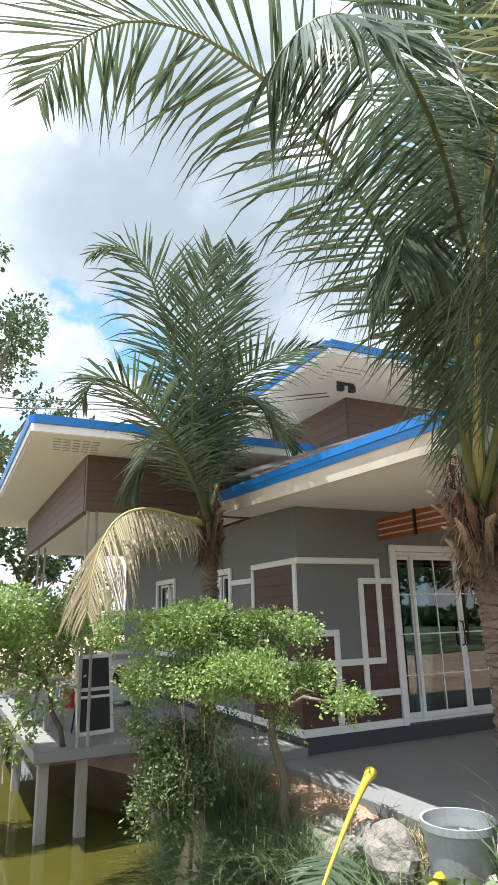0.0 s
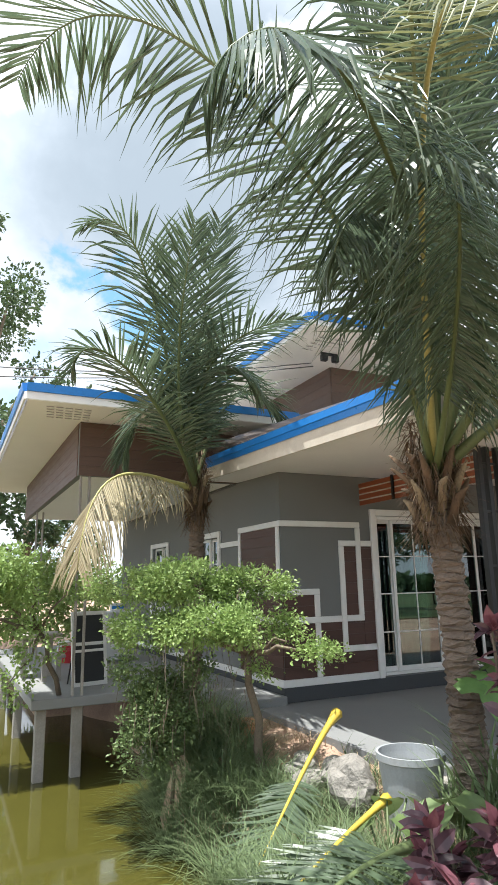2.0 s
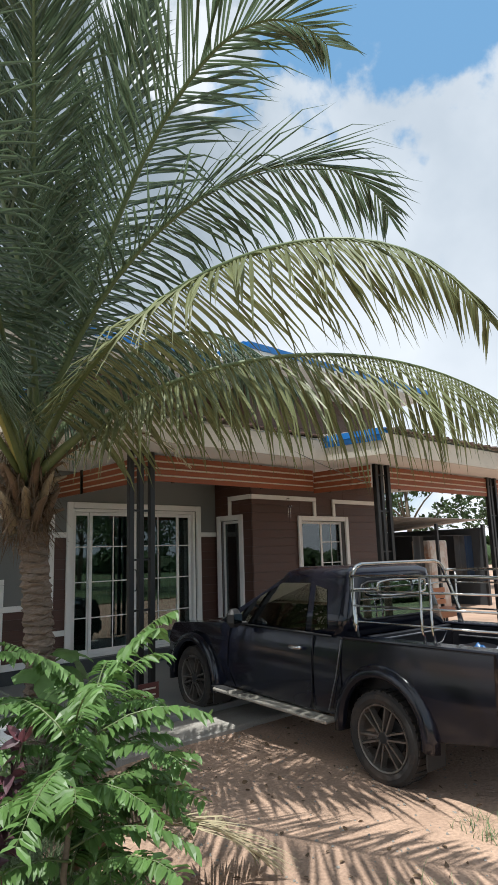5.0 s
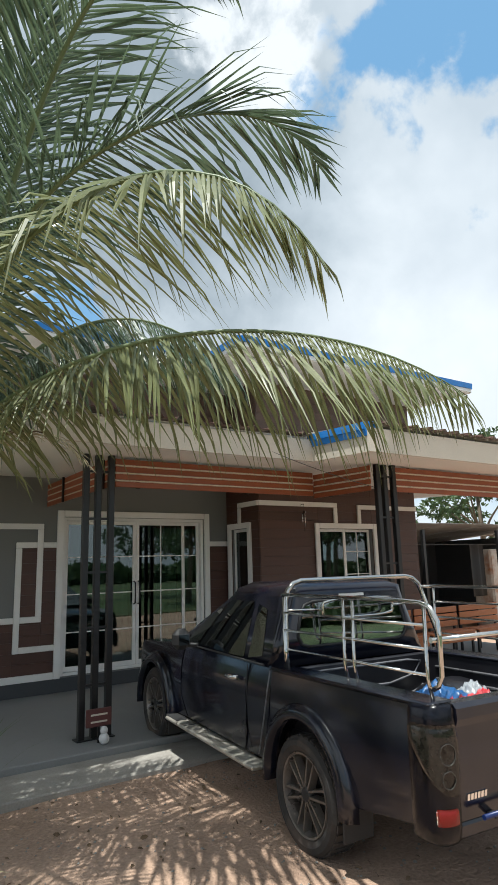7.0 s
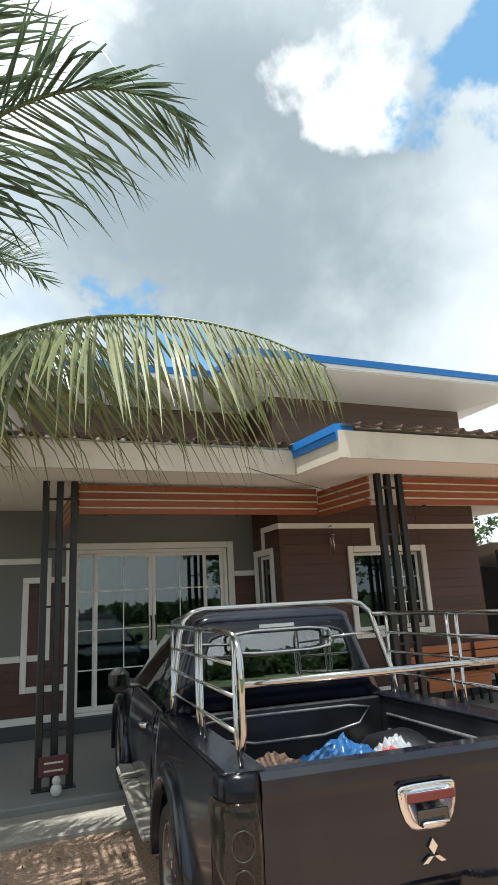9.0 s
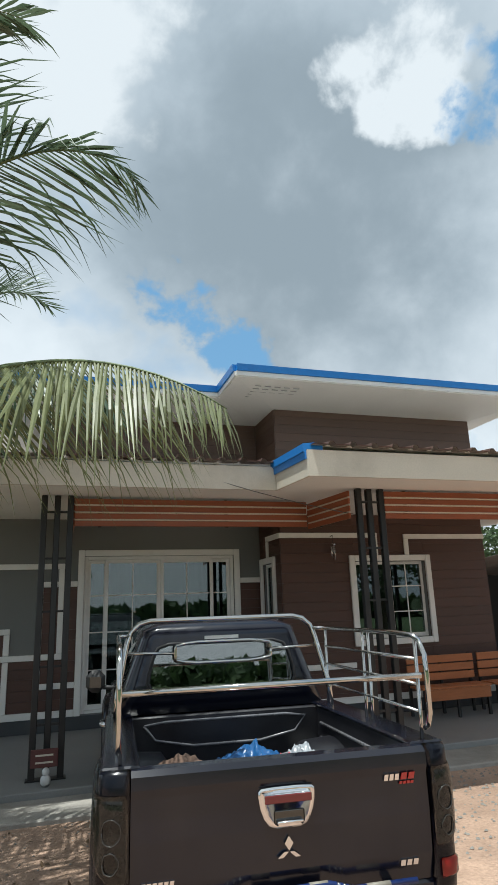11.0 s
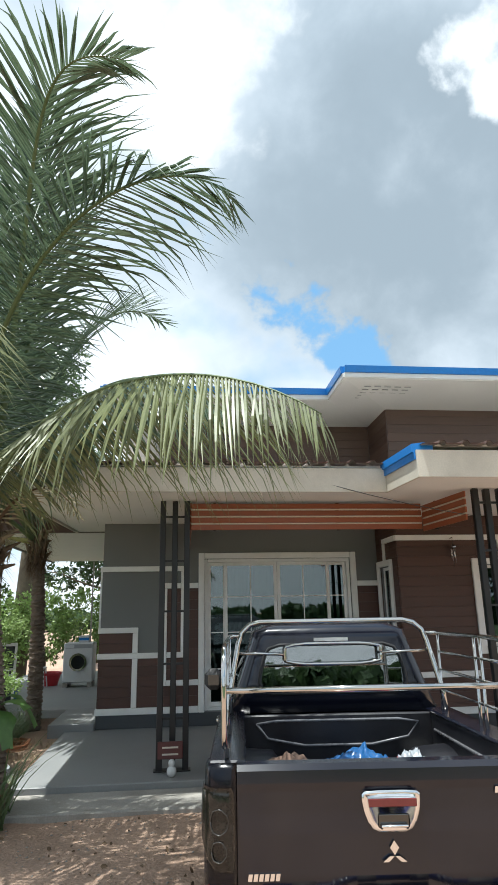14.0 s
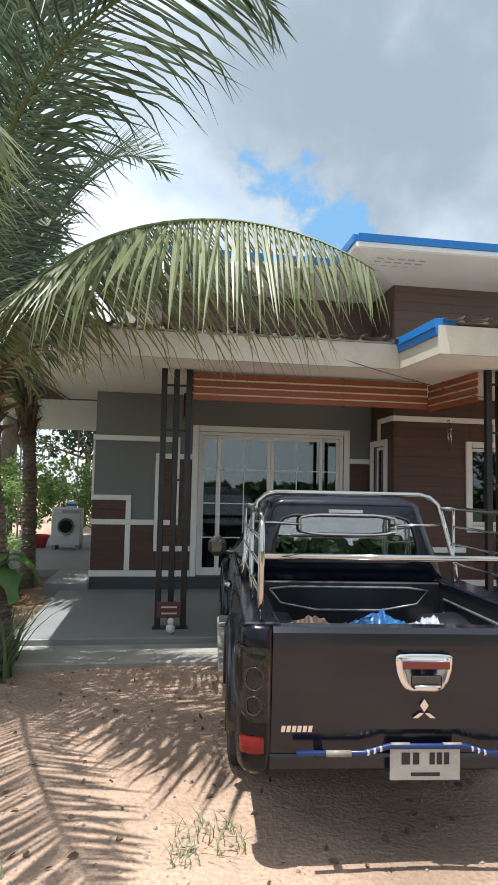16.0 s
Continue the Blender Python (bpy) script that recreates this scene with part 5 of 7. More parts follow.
# ---------- things on the deck ----------
NET = surface("dark_mesh", (0.035, 0.038, 0.04), 0.8, vary=0.15, scale=3, fine=200, bump=0.3)
PLASTIC_BLUE = surface("blue_plastic", (0.01, 0.17, 0.50), 0.35, vary=0.1, bump=0.05)
PLASTIC_WHITE = surface("white_plastic", (0.62, 0.63, 0.63), 0.4, vary=0.08, bump=0.05, stain=(0.4, 0.38, 0.34), stain_amount=0.3)
PLASTIC_RED = surface("red_plastic", (0.45, 0.03, 0.04), 0.4, vary=0.1, bump=0.05)
GREY_TUB = surface("grey_plastic", (0.33, 0.35, 0.365), 0.5, vary=0.1, scale=4, bump=0.1, stain=(0.25, 0.24, 0.21), stain_amount=0.4)
CHROME = surface("chrome", (0.72, 0.72, 0.72), 0.12, metal=1.0, vary=0.06, scale=5, bump=0.02)

g = tagged(empty("screen_door", (-3.74, 2.35, DZ)), "white framed insect screen panel leaning on the deck", "screen door")
for a in ((-0.29, -0.24, 0.0, 1.12), (0.24, 0.29, 0.0, 1.12), (-0.24, 0.24, 1.06, 1.12), (-0.24, 0.24, 0.0, 0.06), (-0.24, 0.24, 0.60, 0.65), (-0.24, 0.24, 0.50, 0.54)):
    part("frame_bar", box(a[0], a[1], -0.018, 0.018, a[2], a[3], 0.004), WHITE, g)
part("mesh_panel", box(-0.24, 0.24, -0.003, 0.003, 0.06, 1.06), NET, g, "dark fly mesh")
for s in (-0.2, 0.2):
    part("prop", tube([(s, 0.02, 0.85), (s, 0.42, 0.0)], 0.012), STEEL, g)
g.rotation_euler = (radians(-8), 0, radians(12))

g = tagged(empty("plastic_crate", (-3.72, 2.85, DZ)), "blue plastic crate on the deck", "crate")
for a in ((-0.2, 0.2, -0.15, -0.13), (-0.2, 0.2, 0.13, 0.15), (-0.2, -0.18, -0.13, 0.13), (0.18, 0.2, -0.13, 0.13)):
    part("side", box(a[0], a[1], a[2], a[3], 0.0, 0.26, 0.006), PLASTIC_BLUE, g)
part("base", box(-0.18, 0.18, -0.13, 0.13, 0.0, 0.015), PLASTIC_BLUE, g)

for x, y, w in ((-4.35, 3.9, 0.75), (-4.2, 3.2, 0.4)):
    g = tagged(empty("stone_table" if w > 0.5 else "stone_stool", (x, y, DZ)), "weathered grey concrete garden table" if w > 0.5 else "weathered grey concrete garden stool", "table" if w > 0.5 else "stool")
    h = 0.72 if w > 0.5 else 0.42
    part("top", box(-w / 2, w / 2, -w / 2.4, w / 2.4, h - 0.06, h, 0.015), CONC, g)
    for s in (-1, 1):
        part("leg", prism([(-w * 0.16, 0), (w * 0.16, 0), (w * 0.1, h * 0.5), (w * 0.16, h - 0.06), (-w * 0.16, h - 0.06), (-w * 0.1, h * 0.5)], s * w * 0.28 - 0.04, s * w * 0.28 + 0.04, "x"), CONC, g)


def disc(r, y0, y1, x, z, sides=28, inner=0.0, bm=None):
    """A short drum along y, open in the middle when inner is given."""
    bm = bm or bmesh.new()
    angles = [2 * math.pi * k / sides for k in range(sides)]
    o0 = [bm.verts.new((x + math.cos(a) * r, y0, z + math.sin(a) * r)) for a in angles]
    o1 = [bm.verts.new((x + math.cos(a) * r, y1, z + math.sin(a) * r)) for a in angles]
    if inner:
        i0 = [bm.verts.new((x + math.cos(a) * inner, y0, z + math.sin(a) * inner)) for a in angles]
        i1 = [bm.verts.new((x + math.cos(a) * inner, y1, z + math.sin(a) * inner)) for a in angles]
    else:
        bm.faces.new(o0)
        bm.faces.new(list(reversed(o1)))
    for k in range(sides):
        m = (k + 1) % sides
        bm.faces.new((o0[k], o1[k], o1[m], o0[m]))
        if inner:
            bm.faces.new((i0[m], i1[m], i1[k], i0[k]))
            bm.faces.new((o0[m], i0[m], i0[k], o0[k]))
            bm.faces.new((o1[k], i1[k], i1[m], o1[m]))
    bmesh.ops.recalc_face_normals(bm, faces=bm.faces[:])
    return bm


g = tagged(empty("washing_machine", (-2.70, 5.3, DZ + 0.10)), "white front-loading washing machine with round dark door", "washing machine")
part("body", box(-0.34, 0.34, -0.3, 0.3, 0.0, 0.88, 0.02), PLASTIC_WHITE, g)
ring = part("door_ring", disc(0.20, -0.335, -0.301, 0.0, 0.45, inner=0.15), CHROME, g, "round chrome door ring")
part("door_glass", disc(0.15, -0.325, -0.301, 0.0, 0.45), surface("dark_glass", (0.02, 0.022, 0.025), 0.1, vary=0.05, bump=0), ring)
part("control_panel", box(-0.30, 0.30, -0.308, -0.301, 0.76, 0.85, 0.002), surface("panel_grey", (0.35, 0.36, 0.37), 0.4, vary=0.05, bump=0), g)
part("drawer", box(-0.30, -0.10, -0.314, -0.309, 0.77, 0.84, 0.002), PLASTIC_WHITE, g)
for s in (-0.28, 0.28):
    part("foot", box(s - 0.05, s + 0.05, -0.28, 0.28, -0.10, -0.001), CONC, g)
g = tagged(empty("detergent_box", (-2.62, 5.3, DZ + 0.98)), "white detergent carton on the washing machine", "box")
part("carton", box(-0.12, 0.12, -0.08, 0.08, 0.0, 0.16, 0.004), PLASTIC_WHITE, g)
part("label_strip", box(-0.121, 0.121, -0.0815, -0.0805, 0.05, 0.11), PLASTIC_BLUE, g)


def tub(name, place, r0, r1, h, material, label, category="bucket"):
    g = tagged(empty(name, place), label, category)
    bm = bmesh.new()
    prof = [(r0 * 0.98, 0.0), (r1 * 0.985, h - 0.06), (r1, h - 0.06), (r1 * 1.05, h - 0.05), (r1 * 1.05, h), (r1 * 0.97, h), (r1 * 0.955, h - 0.06), (r0 * 0.94, 0.02)]
    rings = [[bm.verts.new((math.cos(a) * r, math.sin(a) * r, z)) for a in (2 * math.pi * k / 32 for k in range(32))] for r, z in prof]
    for a, b in zip(rings, rings[1:]):
        for k in range(32):
            bm.faces.new((a[k], a[(k + 1) % 32], b[(k + 1) % 32], b[k]))
    bm.faces.new(rings[-1])
    bm.faces.new(list(reversed(rings[0])))
    bmesh.ops.recalc_face_normals(bm, faces=bm.faces[:])
    part("tub", bm, material, g)
    return g


tub("wash_tub", (-3.45, 5.6, DZ), 0.2, 0.27, 0.3, PLASTIC_RED, "red plastic tub on the deck", "tub")
g = tagged(empty("plastic_stool", (-3.62, 5.2, DZ)), "white plastic stool on the deck", "stool")
part("seat", box(-0.16, 0.16, -0.16, 0.16, 0.42, 0.45, 0.012), PLASTIC_WHITE, g)
for sx in (-1, 1):
    for sy in (-1, 1):
        part("leg", tube([(sx * 0.13, sy * 0.13, 0.419), (sx * 0.17, sy * 0.17, 0.0)], 0.018, 6), PLASTIC_WHITE, g)

t = tub("garden_tub", (-2.29, -3.42, -0.24), 0.21, 0.27, 0.58, GREY_TUB, "large pale grey plastic tub by the palm")
bm = bmesh.new()
for k in range(26):
    a, r = rng.uniform(0, 6.28), rng.uniform(0, 0.2)
    c = Vector((math.cos(a) * r, math.sin(a) * r, 0.44 + rng.uniform(0, 0.03)))
    e = Vector((math.cos(a + 2), math.sin(a + 2), 0.2)) * rng.uniform(0.04, 0.12)
    tube([c - e, c + e], 0.008, 5, bm)
part("rubbish", bm, PLASTIC_WHITE, t, "pale scraps inside")
part("fill", disc(0.235, 0, 0.02, 0, 0), PLINTH, t, "dark soil").matrix_basis = pose(0, 0, 0.44, 90)


def rock(place, size, rng, label="rough pale grey stone lump on the bank", material=CONC):
    bm = bmesh.new()
    bmesh.ops.create_icosphere(bm, subdivisions=3, radius=1)
    seed = rng.uniform(0, 50)
    for v in bm.verts:
        n = v.co.normalized()
        k = 1 + 0.35 * noise.noise(n * 1.4 + Vector((seed, 0, 0))) + 0.16 * noise.noise(n * 4 + Vector((0, seed, 0)))
        v.co = Vector((n.x * size[0] * k, n.y * size[1] * k, n.z * size[2] * k))
    ob = tagged(part("rock", bm, material), label, "rock", "rocks on the bank")
    ob.location = place
    return ob


ROCK = surface("pale_rock", (0.25, 0.235, 0.21), 0.95, vary=0.25, scale=5, fine=30, bump=0.9, stain=(0.14, 0.13, 0.11), stain_amount=0.6, depth=0.02)
rock((-2.50, -2.85, -0.06), (0.22, 0.26, 0.24), rng, material=ROCK)
rock((-2.32, -2.45, -0.10), (0.24, 0.22, 0.18), rng, material=ROCK)
rock((-2.62, -2.35, -0.16), (0.22, 0.16, 0.14), rng, material=ROCK)
rock((-2.45, -1.9, -0.16), (0.22, 0.2, 0.16), rng, material=ROCK)
rock((-2.2, -3.15, -0.14), (0.16, 0.18, 0.14), rng, material=ROCK)

HOSE = surface("orange_hose", (0.42, 0.19, 0.09), 0.5, vary=0.15, scale=4, bump=0.05)
coil = [(-2.66 + (0.20 + 0.012 * math.sin(k * 1.3)) * math.cos(k * 0.33) + 0.05 * math.sin(k * 0.07), -0.72 + (0.28 + 0.02 * math.sin(k * 0.9)) * math.sin(k * 0.33), 0.03 + 0.014 * (k // 19) + 0.01 * math.sin(k)) for k in range(120)]
tagged(part("garden_hose", tube(coil, 0.013, 6), HOSE), "coiled pale orange garden hose on the ground", "hose")

# ---------- porch things ----------
BENCH = surface("bench_wood", (0.38, 0.13, 0.045), 0.4, vary=0.25, scale=3, fine=30, bump=0.15, stretch=(1, 12, 12), piece=0.4)
for x in (4.95, 6.25, 7.55):
    g = tagged(empty("porch_bench", (x, -1.72, SL)), "orange-brown wooden porch bench with slatted back", "bench", "porch benches")
    for k in range(3):
        part("seat_slat", box(0.0, 1.22, -0.16 + 0.13 * k, -0.05 + 0.13 * k, 0.42, 0.45, 0.005), BENCH, g)
    for k in range(3):
        part("back_slat", box(0.0, 1.22, 0.24, 0.265, 0.50 + 0.13 * k, 0.61 + 0.13 * k, 0.005), BENCH, g)
    part("apron", box(0.03, 1.19, -0.165, -0.14, 0.26, 0.418, 0.004), BENCH, g)
    for px in (0.03, 0.6, 1.15):
        part("leg", box(px, px + 0.045, -0.13, -0.09, 0.0, 0.419, 0.004), STEEL, g)
        part("back_post", box(px, px + 0.045, 0.266, 0.306, 0.0, 0.88, 0.004), STEEL, g)

g = tagged(empty("spirit_sign", (-0.38, -2.98, SL)), "small dark red sign board with two pale lines", "sign")
part("board", box(-0.14, 0.14, -0.012, 0.012, 0.16, 0.34, 0.006), surface("sign_red", (0.10, 0.03, 0.028), 0.5, vary=0.15, bump=0.05), g)
for z in (0.28, 0.21):
    part("text_bar", box(-0.09, 0.09, -0.0145, -0.0125, z - 0.009, z + 0.009), FASCIA, g)
part("leg", box(-0.012, 0.012, -0.01, 0.01, 0.0, 0.159), STEEL, g)
bm = bmesh.new()
for r, z in ((0.055, 0.06), (0.04, 0.14)):
    made = bmesh.ops.create_icosphere(bm, subdivisions=2, radius=r)["verts"]
    for v in made:
        v.co.z = v.co.z * 1.1 + z
ob = tagged(part("figurine", bm, PLASTIC_WHITE, smooth=True), "small white ornament figure on the porch floor", "figurine")
ob.location = (-0.36, -3.09, SL)

g = tagged(empty("wind_chime", (3.98, -1.16, 2.42)), "small metal wind chime hanging by a thread", "wind chime")
part("cord", tube([(0, 0, 0.36), (0, 0, 0.5)], 0.003, 5), STEEL, g)
part("hanger", tube([(0, 0.11, 0.48), (0, 0, 0.5), (0, -0.01, 0.48)], 0.006, 5), STEEL, g)
part("cap", disc(0.045, -0.01, 0.01, 0, 0), CHROME, g).matrix_basis = pose(0, 0, 0.35, 90)
for k in range(4):
    a = 1.57 * k
    part("chime_tube", tube([(0.03 * math.cos(a), 0.03 * math.sin(a), 0.34), (0.03 * math.cos(a), 0.03 * math.sin(a), 0.10 + 0.03 * k)], 0.007, 6), CHROME, g)
part("clapper", tube([(0, 0, 0.34), (0, 0, 0.02)], 0.003, 5), STEEL, g)

CABLE = surface("grey_cable", (0.10, 0.10, 0.10), 0.6, vary=0.1, bump=0)


def cable(p, q, sag, r, label):
    p, q = Vector(p), Vector(q)
    tagged(part("cable", tube([p.lerp(q, k / 14) - Vector((0, 0, sag * 4 * (k / 14) * (1 - k / 14))) for k in range(15)], r, 5), CABLE), label, "cable")


cable((1.35, -3.74, 3.26), (3.10, -3.80, 2.86), 0.03, 0.005, "thin slack cable under the porch eave")
cable((-11.0, 2.4, 5.6), (-1.05, -0.2, 5.02), 0.55, 0.009, "black service cable strung to the house")
cable((-11.0, 2.3, 5.1), (-1.05, -0.25, 4.95), 0.45, 0.009, "black service cable strung to the house")
g = tagged(empty("flood_light", (-0.86, -0.42, 5.02)), "pair of small black lamps under the upper eave", "lamp")
part("bracket", box(-0.15, 0.15, -0.01, 0.01, 0.07, 0.13), STEEL, g)
for s in (-0.10, 0.10):
    part("lamp_head", box(s - 0.05, s + 0.05, -0.05, 0.03, -0.03, 0.068, 0.008), STEEL, g)

# curtains behind the door glass
def curtain(x0, x1, y, z0, z1, label):
    bm = bmesh.new()
    n = int((x1 - x0) / 0.02)
    a = [bm.verts.new((x0 + (x1 - x0) * k / n, y + 0.025 * math.sin(k * 0.9), z0)) for k in range(n + 1)]
    b = [bm.verts.new((x0 + (x1 - x0) * k / n, y + 0.018 * math.sin(k * 0.9 + 0.2), z1)) for k in range(n + 1)]
    for k in range(n):
        bm.faces.new((a[k], a[k + 1], b[k + 1], b[k]))
    bmesh.ops.solidify(bm, geom=bm.faces[:], thickness=0.003)
    tagged(part("curtain", bm, CURTAIN, smooth=True), label, "curtain")


curtain(0.18, 0.50, 0.28, 0.12, 2.66, "pale grey-green curtain behind the sliding door")
curtain(0.52, 1.30, 0.30, 0.12, 2.66, "pale grey-green curtain behind the sliding door")
curtain(1.80, 2.20, 0.30, 0.12, 2.66, "pale grey-green curtain behind the sliding door")
curtain(2.22, 2.55, 0.28, 0.12, 2.66, "pale grey-green curtain behind the sliding door")

# ---------- lean-to and stores beyond the house ----------
g = tagged(empty("lean_to_shed", (0, 0, 0)), "low lean-to shed with pale metal sheet roof and dark walls", "shed")
ZINC = surface("zinc_sheet", (0.50, 0.50, 0.49), 0.45, metal=0.5, vary=0.2, scale=2, bump=0.1, stain=(0.3, 0.2, 0.13), stain_amount=0.4)
for k in range(8):
    part("roof_sheet", box(8.9 + 0.75 * k, 8.9 + 0.75 * k + 0.77, 0.4, 5.2, 2.55 + 0.008 * (k % 2), 2.556 + 0.008 * (k % 2)), ZINC, g).matrix_basis = pose(0, 0, 0.25, -4)
part("wall", box(8.9, 14.9, 5.0, 5.1, 0.0, 2.5), PLINTH, g)
part("end_wall", box(14.8, 14.9, 0.5, 4.99, 0.0, 2.5), PLINTH, g)
for x in (8.95, 11.9, 14.7):
    part("post", box(x - 0.04, x + 0.04, 0.45, 0.53, 0.0, 2.6), STEEL, g)
g = tagged(empty("store_cabinet", (12.6, 1.2, 0.0)), "tall pale metal cabinet with rust streaks", "cabinet")
part("body", box(-0.52, 0.52, -0.3, 0.3, 0.05, 2.12, 0.03), surface("rusty_white", (0.48, 0.45, 0.40), 0.6, vary=0.15, scale=3, bump=0.1, stain=(0.30, 0.11, 0.03), stain_amount=0.9, stretch=(1, 1, 0.2)), g)
part("door", box(-0.48, 0.48, -0.318, -0.302, 0.1, 2.06, 0.006), bpy.data.materials["rusty_white"], g)
for s in (-0.35, 0.35):
    part("foot", box(s - 0.04, s + 0.04, -0.26, 0.26, 0.0, 0.049), STEEL, g)
for x, mt, lb in ((13.6, PLINTH, "dark cloth hanging on a line"), (14.1, surface("denim", (0.03, 0.06, 0.12), 0.9, vary=0.2, bump=0.2), "blue cloth hanging on a line"), (11.2, PLINTH, "dark cloth hanging on a line")):
    bm = bmesh.new()
    cols = [[bm.verts.new((x + 0.06 * k, 0.9 + 0.03 * math.sin(k * 1.1 + x), z)) for z in (0.9, 1.4, 1.9, 2.25)] for k in range(11)]
    for a, b in zip(cols, cols[1:]):
        for k in range(3):
            bm.faces.new((a[k], b[k], b[k + 1], a[k + 1]))
    bmesh.ops.solidify(bm, geom=bm.faces[:], thickness=0.006)
    tagged(part("hanging_cloth", bm, mt, smooth=True), lb, "laundry")
cable((8.95, 0.9, 2.27), (14.7, 0.9, 2.27), 0.02, 0.006, "clothes line under the shed roof")


# ---------- yard litter ----------
verts, faces = [], []
for _ in range(1500):
    x, y = rng.uniform(-2.2, 4.5), rng.uniform(-9.5, -3.9)
    if x > 2.2:
        y = rng.uniform(-6.0, -4.0)
    z = ground_height(x, y)
    s = rng.uniform(0.008, 0.022) if x > 2.2 else rng.uniform(0.005, 0.015)
    k = len(verts)
    for dx, dy, dz in ((1, 0, 0.2), (0, 1, 0.3), (-1, 0, 0.15), (0, -1, 0.25), (0.2, 0.1, 0.9)):
        verts.append((x + dx * s * rng.uniform(0.7, 1.3), y + dy * s * rng.uniform(0.7, 1.3), z + dz * s))
    faces += [(k, k + 1, k + 4), (k + 1, k + 2, k + 4), (k + 2, k + 3, k + 4), (k + 3, k, k + 4)]
tagged(raw("gravel", verts, faces, ROCK), "loose small stones on the sandy yard", "gravel", kind="stuff")
spots = []
for _ in range(260):
    x, y = rng.uniform(-2.4, 1.5), rng.uniform(-9.0, -3.9)
    spots.append((Vector((x, y, ground_height(x, y) + 0.008)), Vector((rng.uniform(-1, 1), rng.uniform(-1, 1), 0.1))))
tagged(raw("dead_leaves", *leaf_mesh(spots, 0.05, rng), FIBRE), "scattered brown dead leaves on the ground", "leaf litter", kind="stuff")

# ---------- pickup truck ----------
# faint upright brown streaks colour in the flank's reflections along with grime drips
PAINT = surface("navy_black_paint", (0.006, 0.007, 0.014), 0.20, vary=0.25, scale=1.2, fine=90, bump=0.015, stain=(0.060, 0.050, 0.043), stain_amount=0.07, spec=0.4, coat=0.3, streak=(7, 7, 0.7))
TRIMB = surface("black_plastic", (0.02, 0.02, 0.021), 0.6, vary=0.2, scale=4, fine=80, bump=0.15)
LINER = surface("bed_liner", (0.011, 0.011, 0.014), 0.34, vary=0.25, scale=3, fine=60, bump=0.15, stain=(0.06, 0.05, 0.042), stain_amount=0.18)
TYRE = surface("tyre_rubber", (0.028, 0.026, 0.025), 0.85, vary=0.25, scale=5, fine=60, bump=0.3, stain=(0.16, 0.11, 0.08), stain_amount=0.4)
ALLOY = surface("dusty_alloy", (0.24, 0.215, 0.195), 0.32, metal=0.7, vary=0.15, scale=5, bump=0.05)
LENS = surface("smoked_lens", (0.028, 0.026, 0.022), 0.10, vary=0.5, scale=12, fine=40, bump=0.1, coat=0.6)
RED_LENS = surface("red_lens", (0.33, 0.015, 0.012), 0.2, vary=0.1, bump=0.02, coat=0.5)
SILVER_STEP = surface("step_bar", (0.55, 0.52, 0.46), 0.35, metal=0.6, vary=0.2, scale=6, bump=0.1)

truck = tagged(empty("pickup_truck"), "dark navy pickup truck with chrome bed rails, dusty and parked", "pickup truck")
TRUCK = pose(0.755, -7.31, -0.08, 1.6, 0, -5.2)
truck.matrix_world = TRUCK
AX0, AX1, WR = 1.27, 4.27, 0.372


def arch(cy, r, n=14, z=0.37):
    """Points of a wheel arch from rear to front, over the wheel."""
    return [(cy - math.cos(math.pi * k / n) * r, z + math.sin(math.pi * k / n) * r) for k in range(n + 1)]


def side_skin(name, outline, x_low, x_high, tuck=0.0, label=""):
    """A body side on both flanks: an outline in y and z, bulged outwards at mid height."""
    for s in (-1, 1):
        bm = prism(outline, x_low, x_high, "x")
        for k in range(1, 9):
            bmesh.ops.bisect_plane(bm, geom=bm.verts[:] + bm.edges[:] + bm.faces[:], plane_co=(0, 0, 0.40 + 0.085 * k), plane_no=(0, 0, 1))
        bmesh.ops.bevel(bm, geom=[e for e in bm.edges if all(v.co.x > x_high - 0.001 for v in e.verts) and e.calc_face_angle(0) > 0.5], offset=0.012, segments=2, affect="EDGES")
        for v in bm.verts:
            y, z, out = v.co.y, v.co.z, max(0.0, (v.co.x - x_low) / (x_high - x_low))
            bulge = 0.03 * math.sin(math.pi * min(1, max(0, (z - 0.4) / 0.75)))
            lean = -0.05 * max(0.0, (z - 0.95)) / 0.15 * tuck
            v.co.x = s * (v.co.x + out * (bulge + lean) - 0.10 * max(0.0, (y - 4.5) / 0.6) ** 2)
        bmesh.ops.recalc_face_normals(bm, faces=bm.faces[:])
        ob = part(name, bm, PAINT, truck, label, smooth=True)
        ob.data.set_sharp_from_angle(angle=0.5)


# bed sides with the wheel arch, doors and front wing
side_skin("bed_side", [(0.16, 0.46), *arch(AX0, 0.455)[:-1], (1.72, 0.48), (1.72, 1.085), (0.16, 1.085)], 0.74, 0.855)
side_skin("door", [(2.20, 0.40), (3.42, 0.40), (3.55, 0.60), (3.50, 1.10), (2.13, 1.10), (2.13, 0.55)], 0.70, 0.84, 0.6)
side_skin("rear_door_panel", [(1.735, 0.40), (2.19, 0.40), (2.12, 0.55), (2.12, 1.10), (1.735, 1.10)], 0.70, 0.84, 0.6)
side_skin("front_wing", [(3.43, 0.40), *arch(AX1, 0.44), (4.98, 0.48), (5.05, 0.75), (4.85, 0.98), (3.52, 1.10), (3.56, 0.60)], 0.60, 0.835, 0.4)
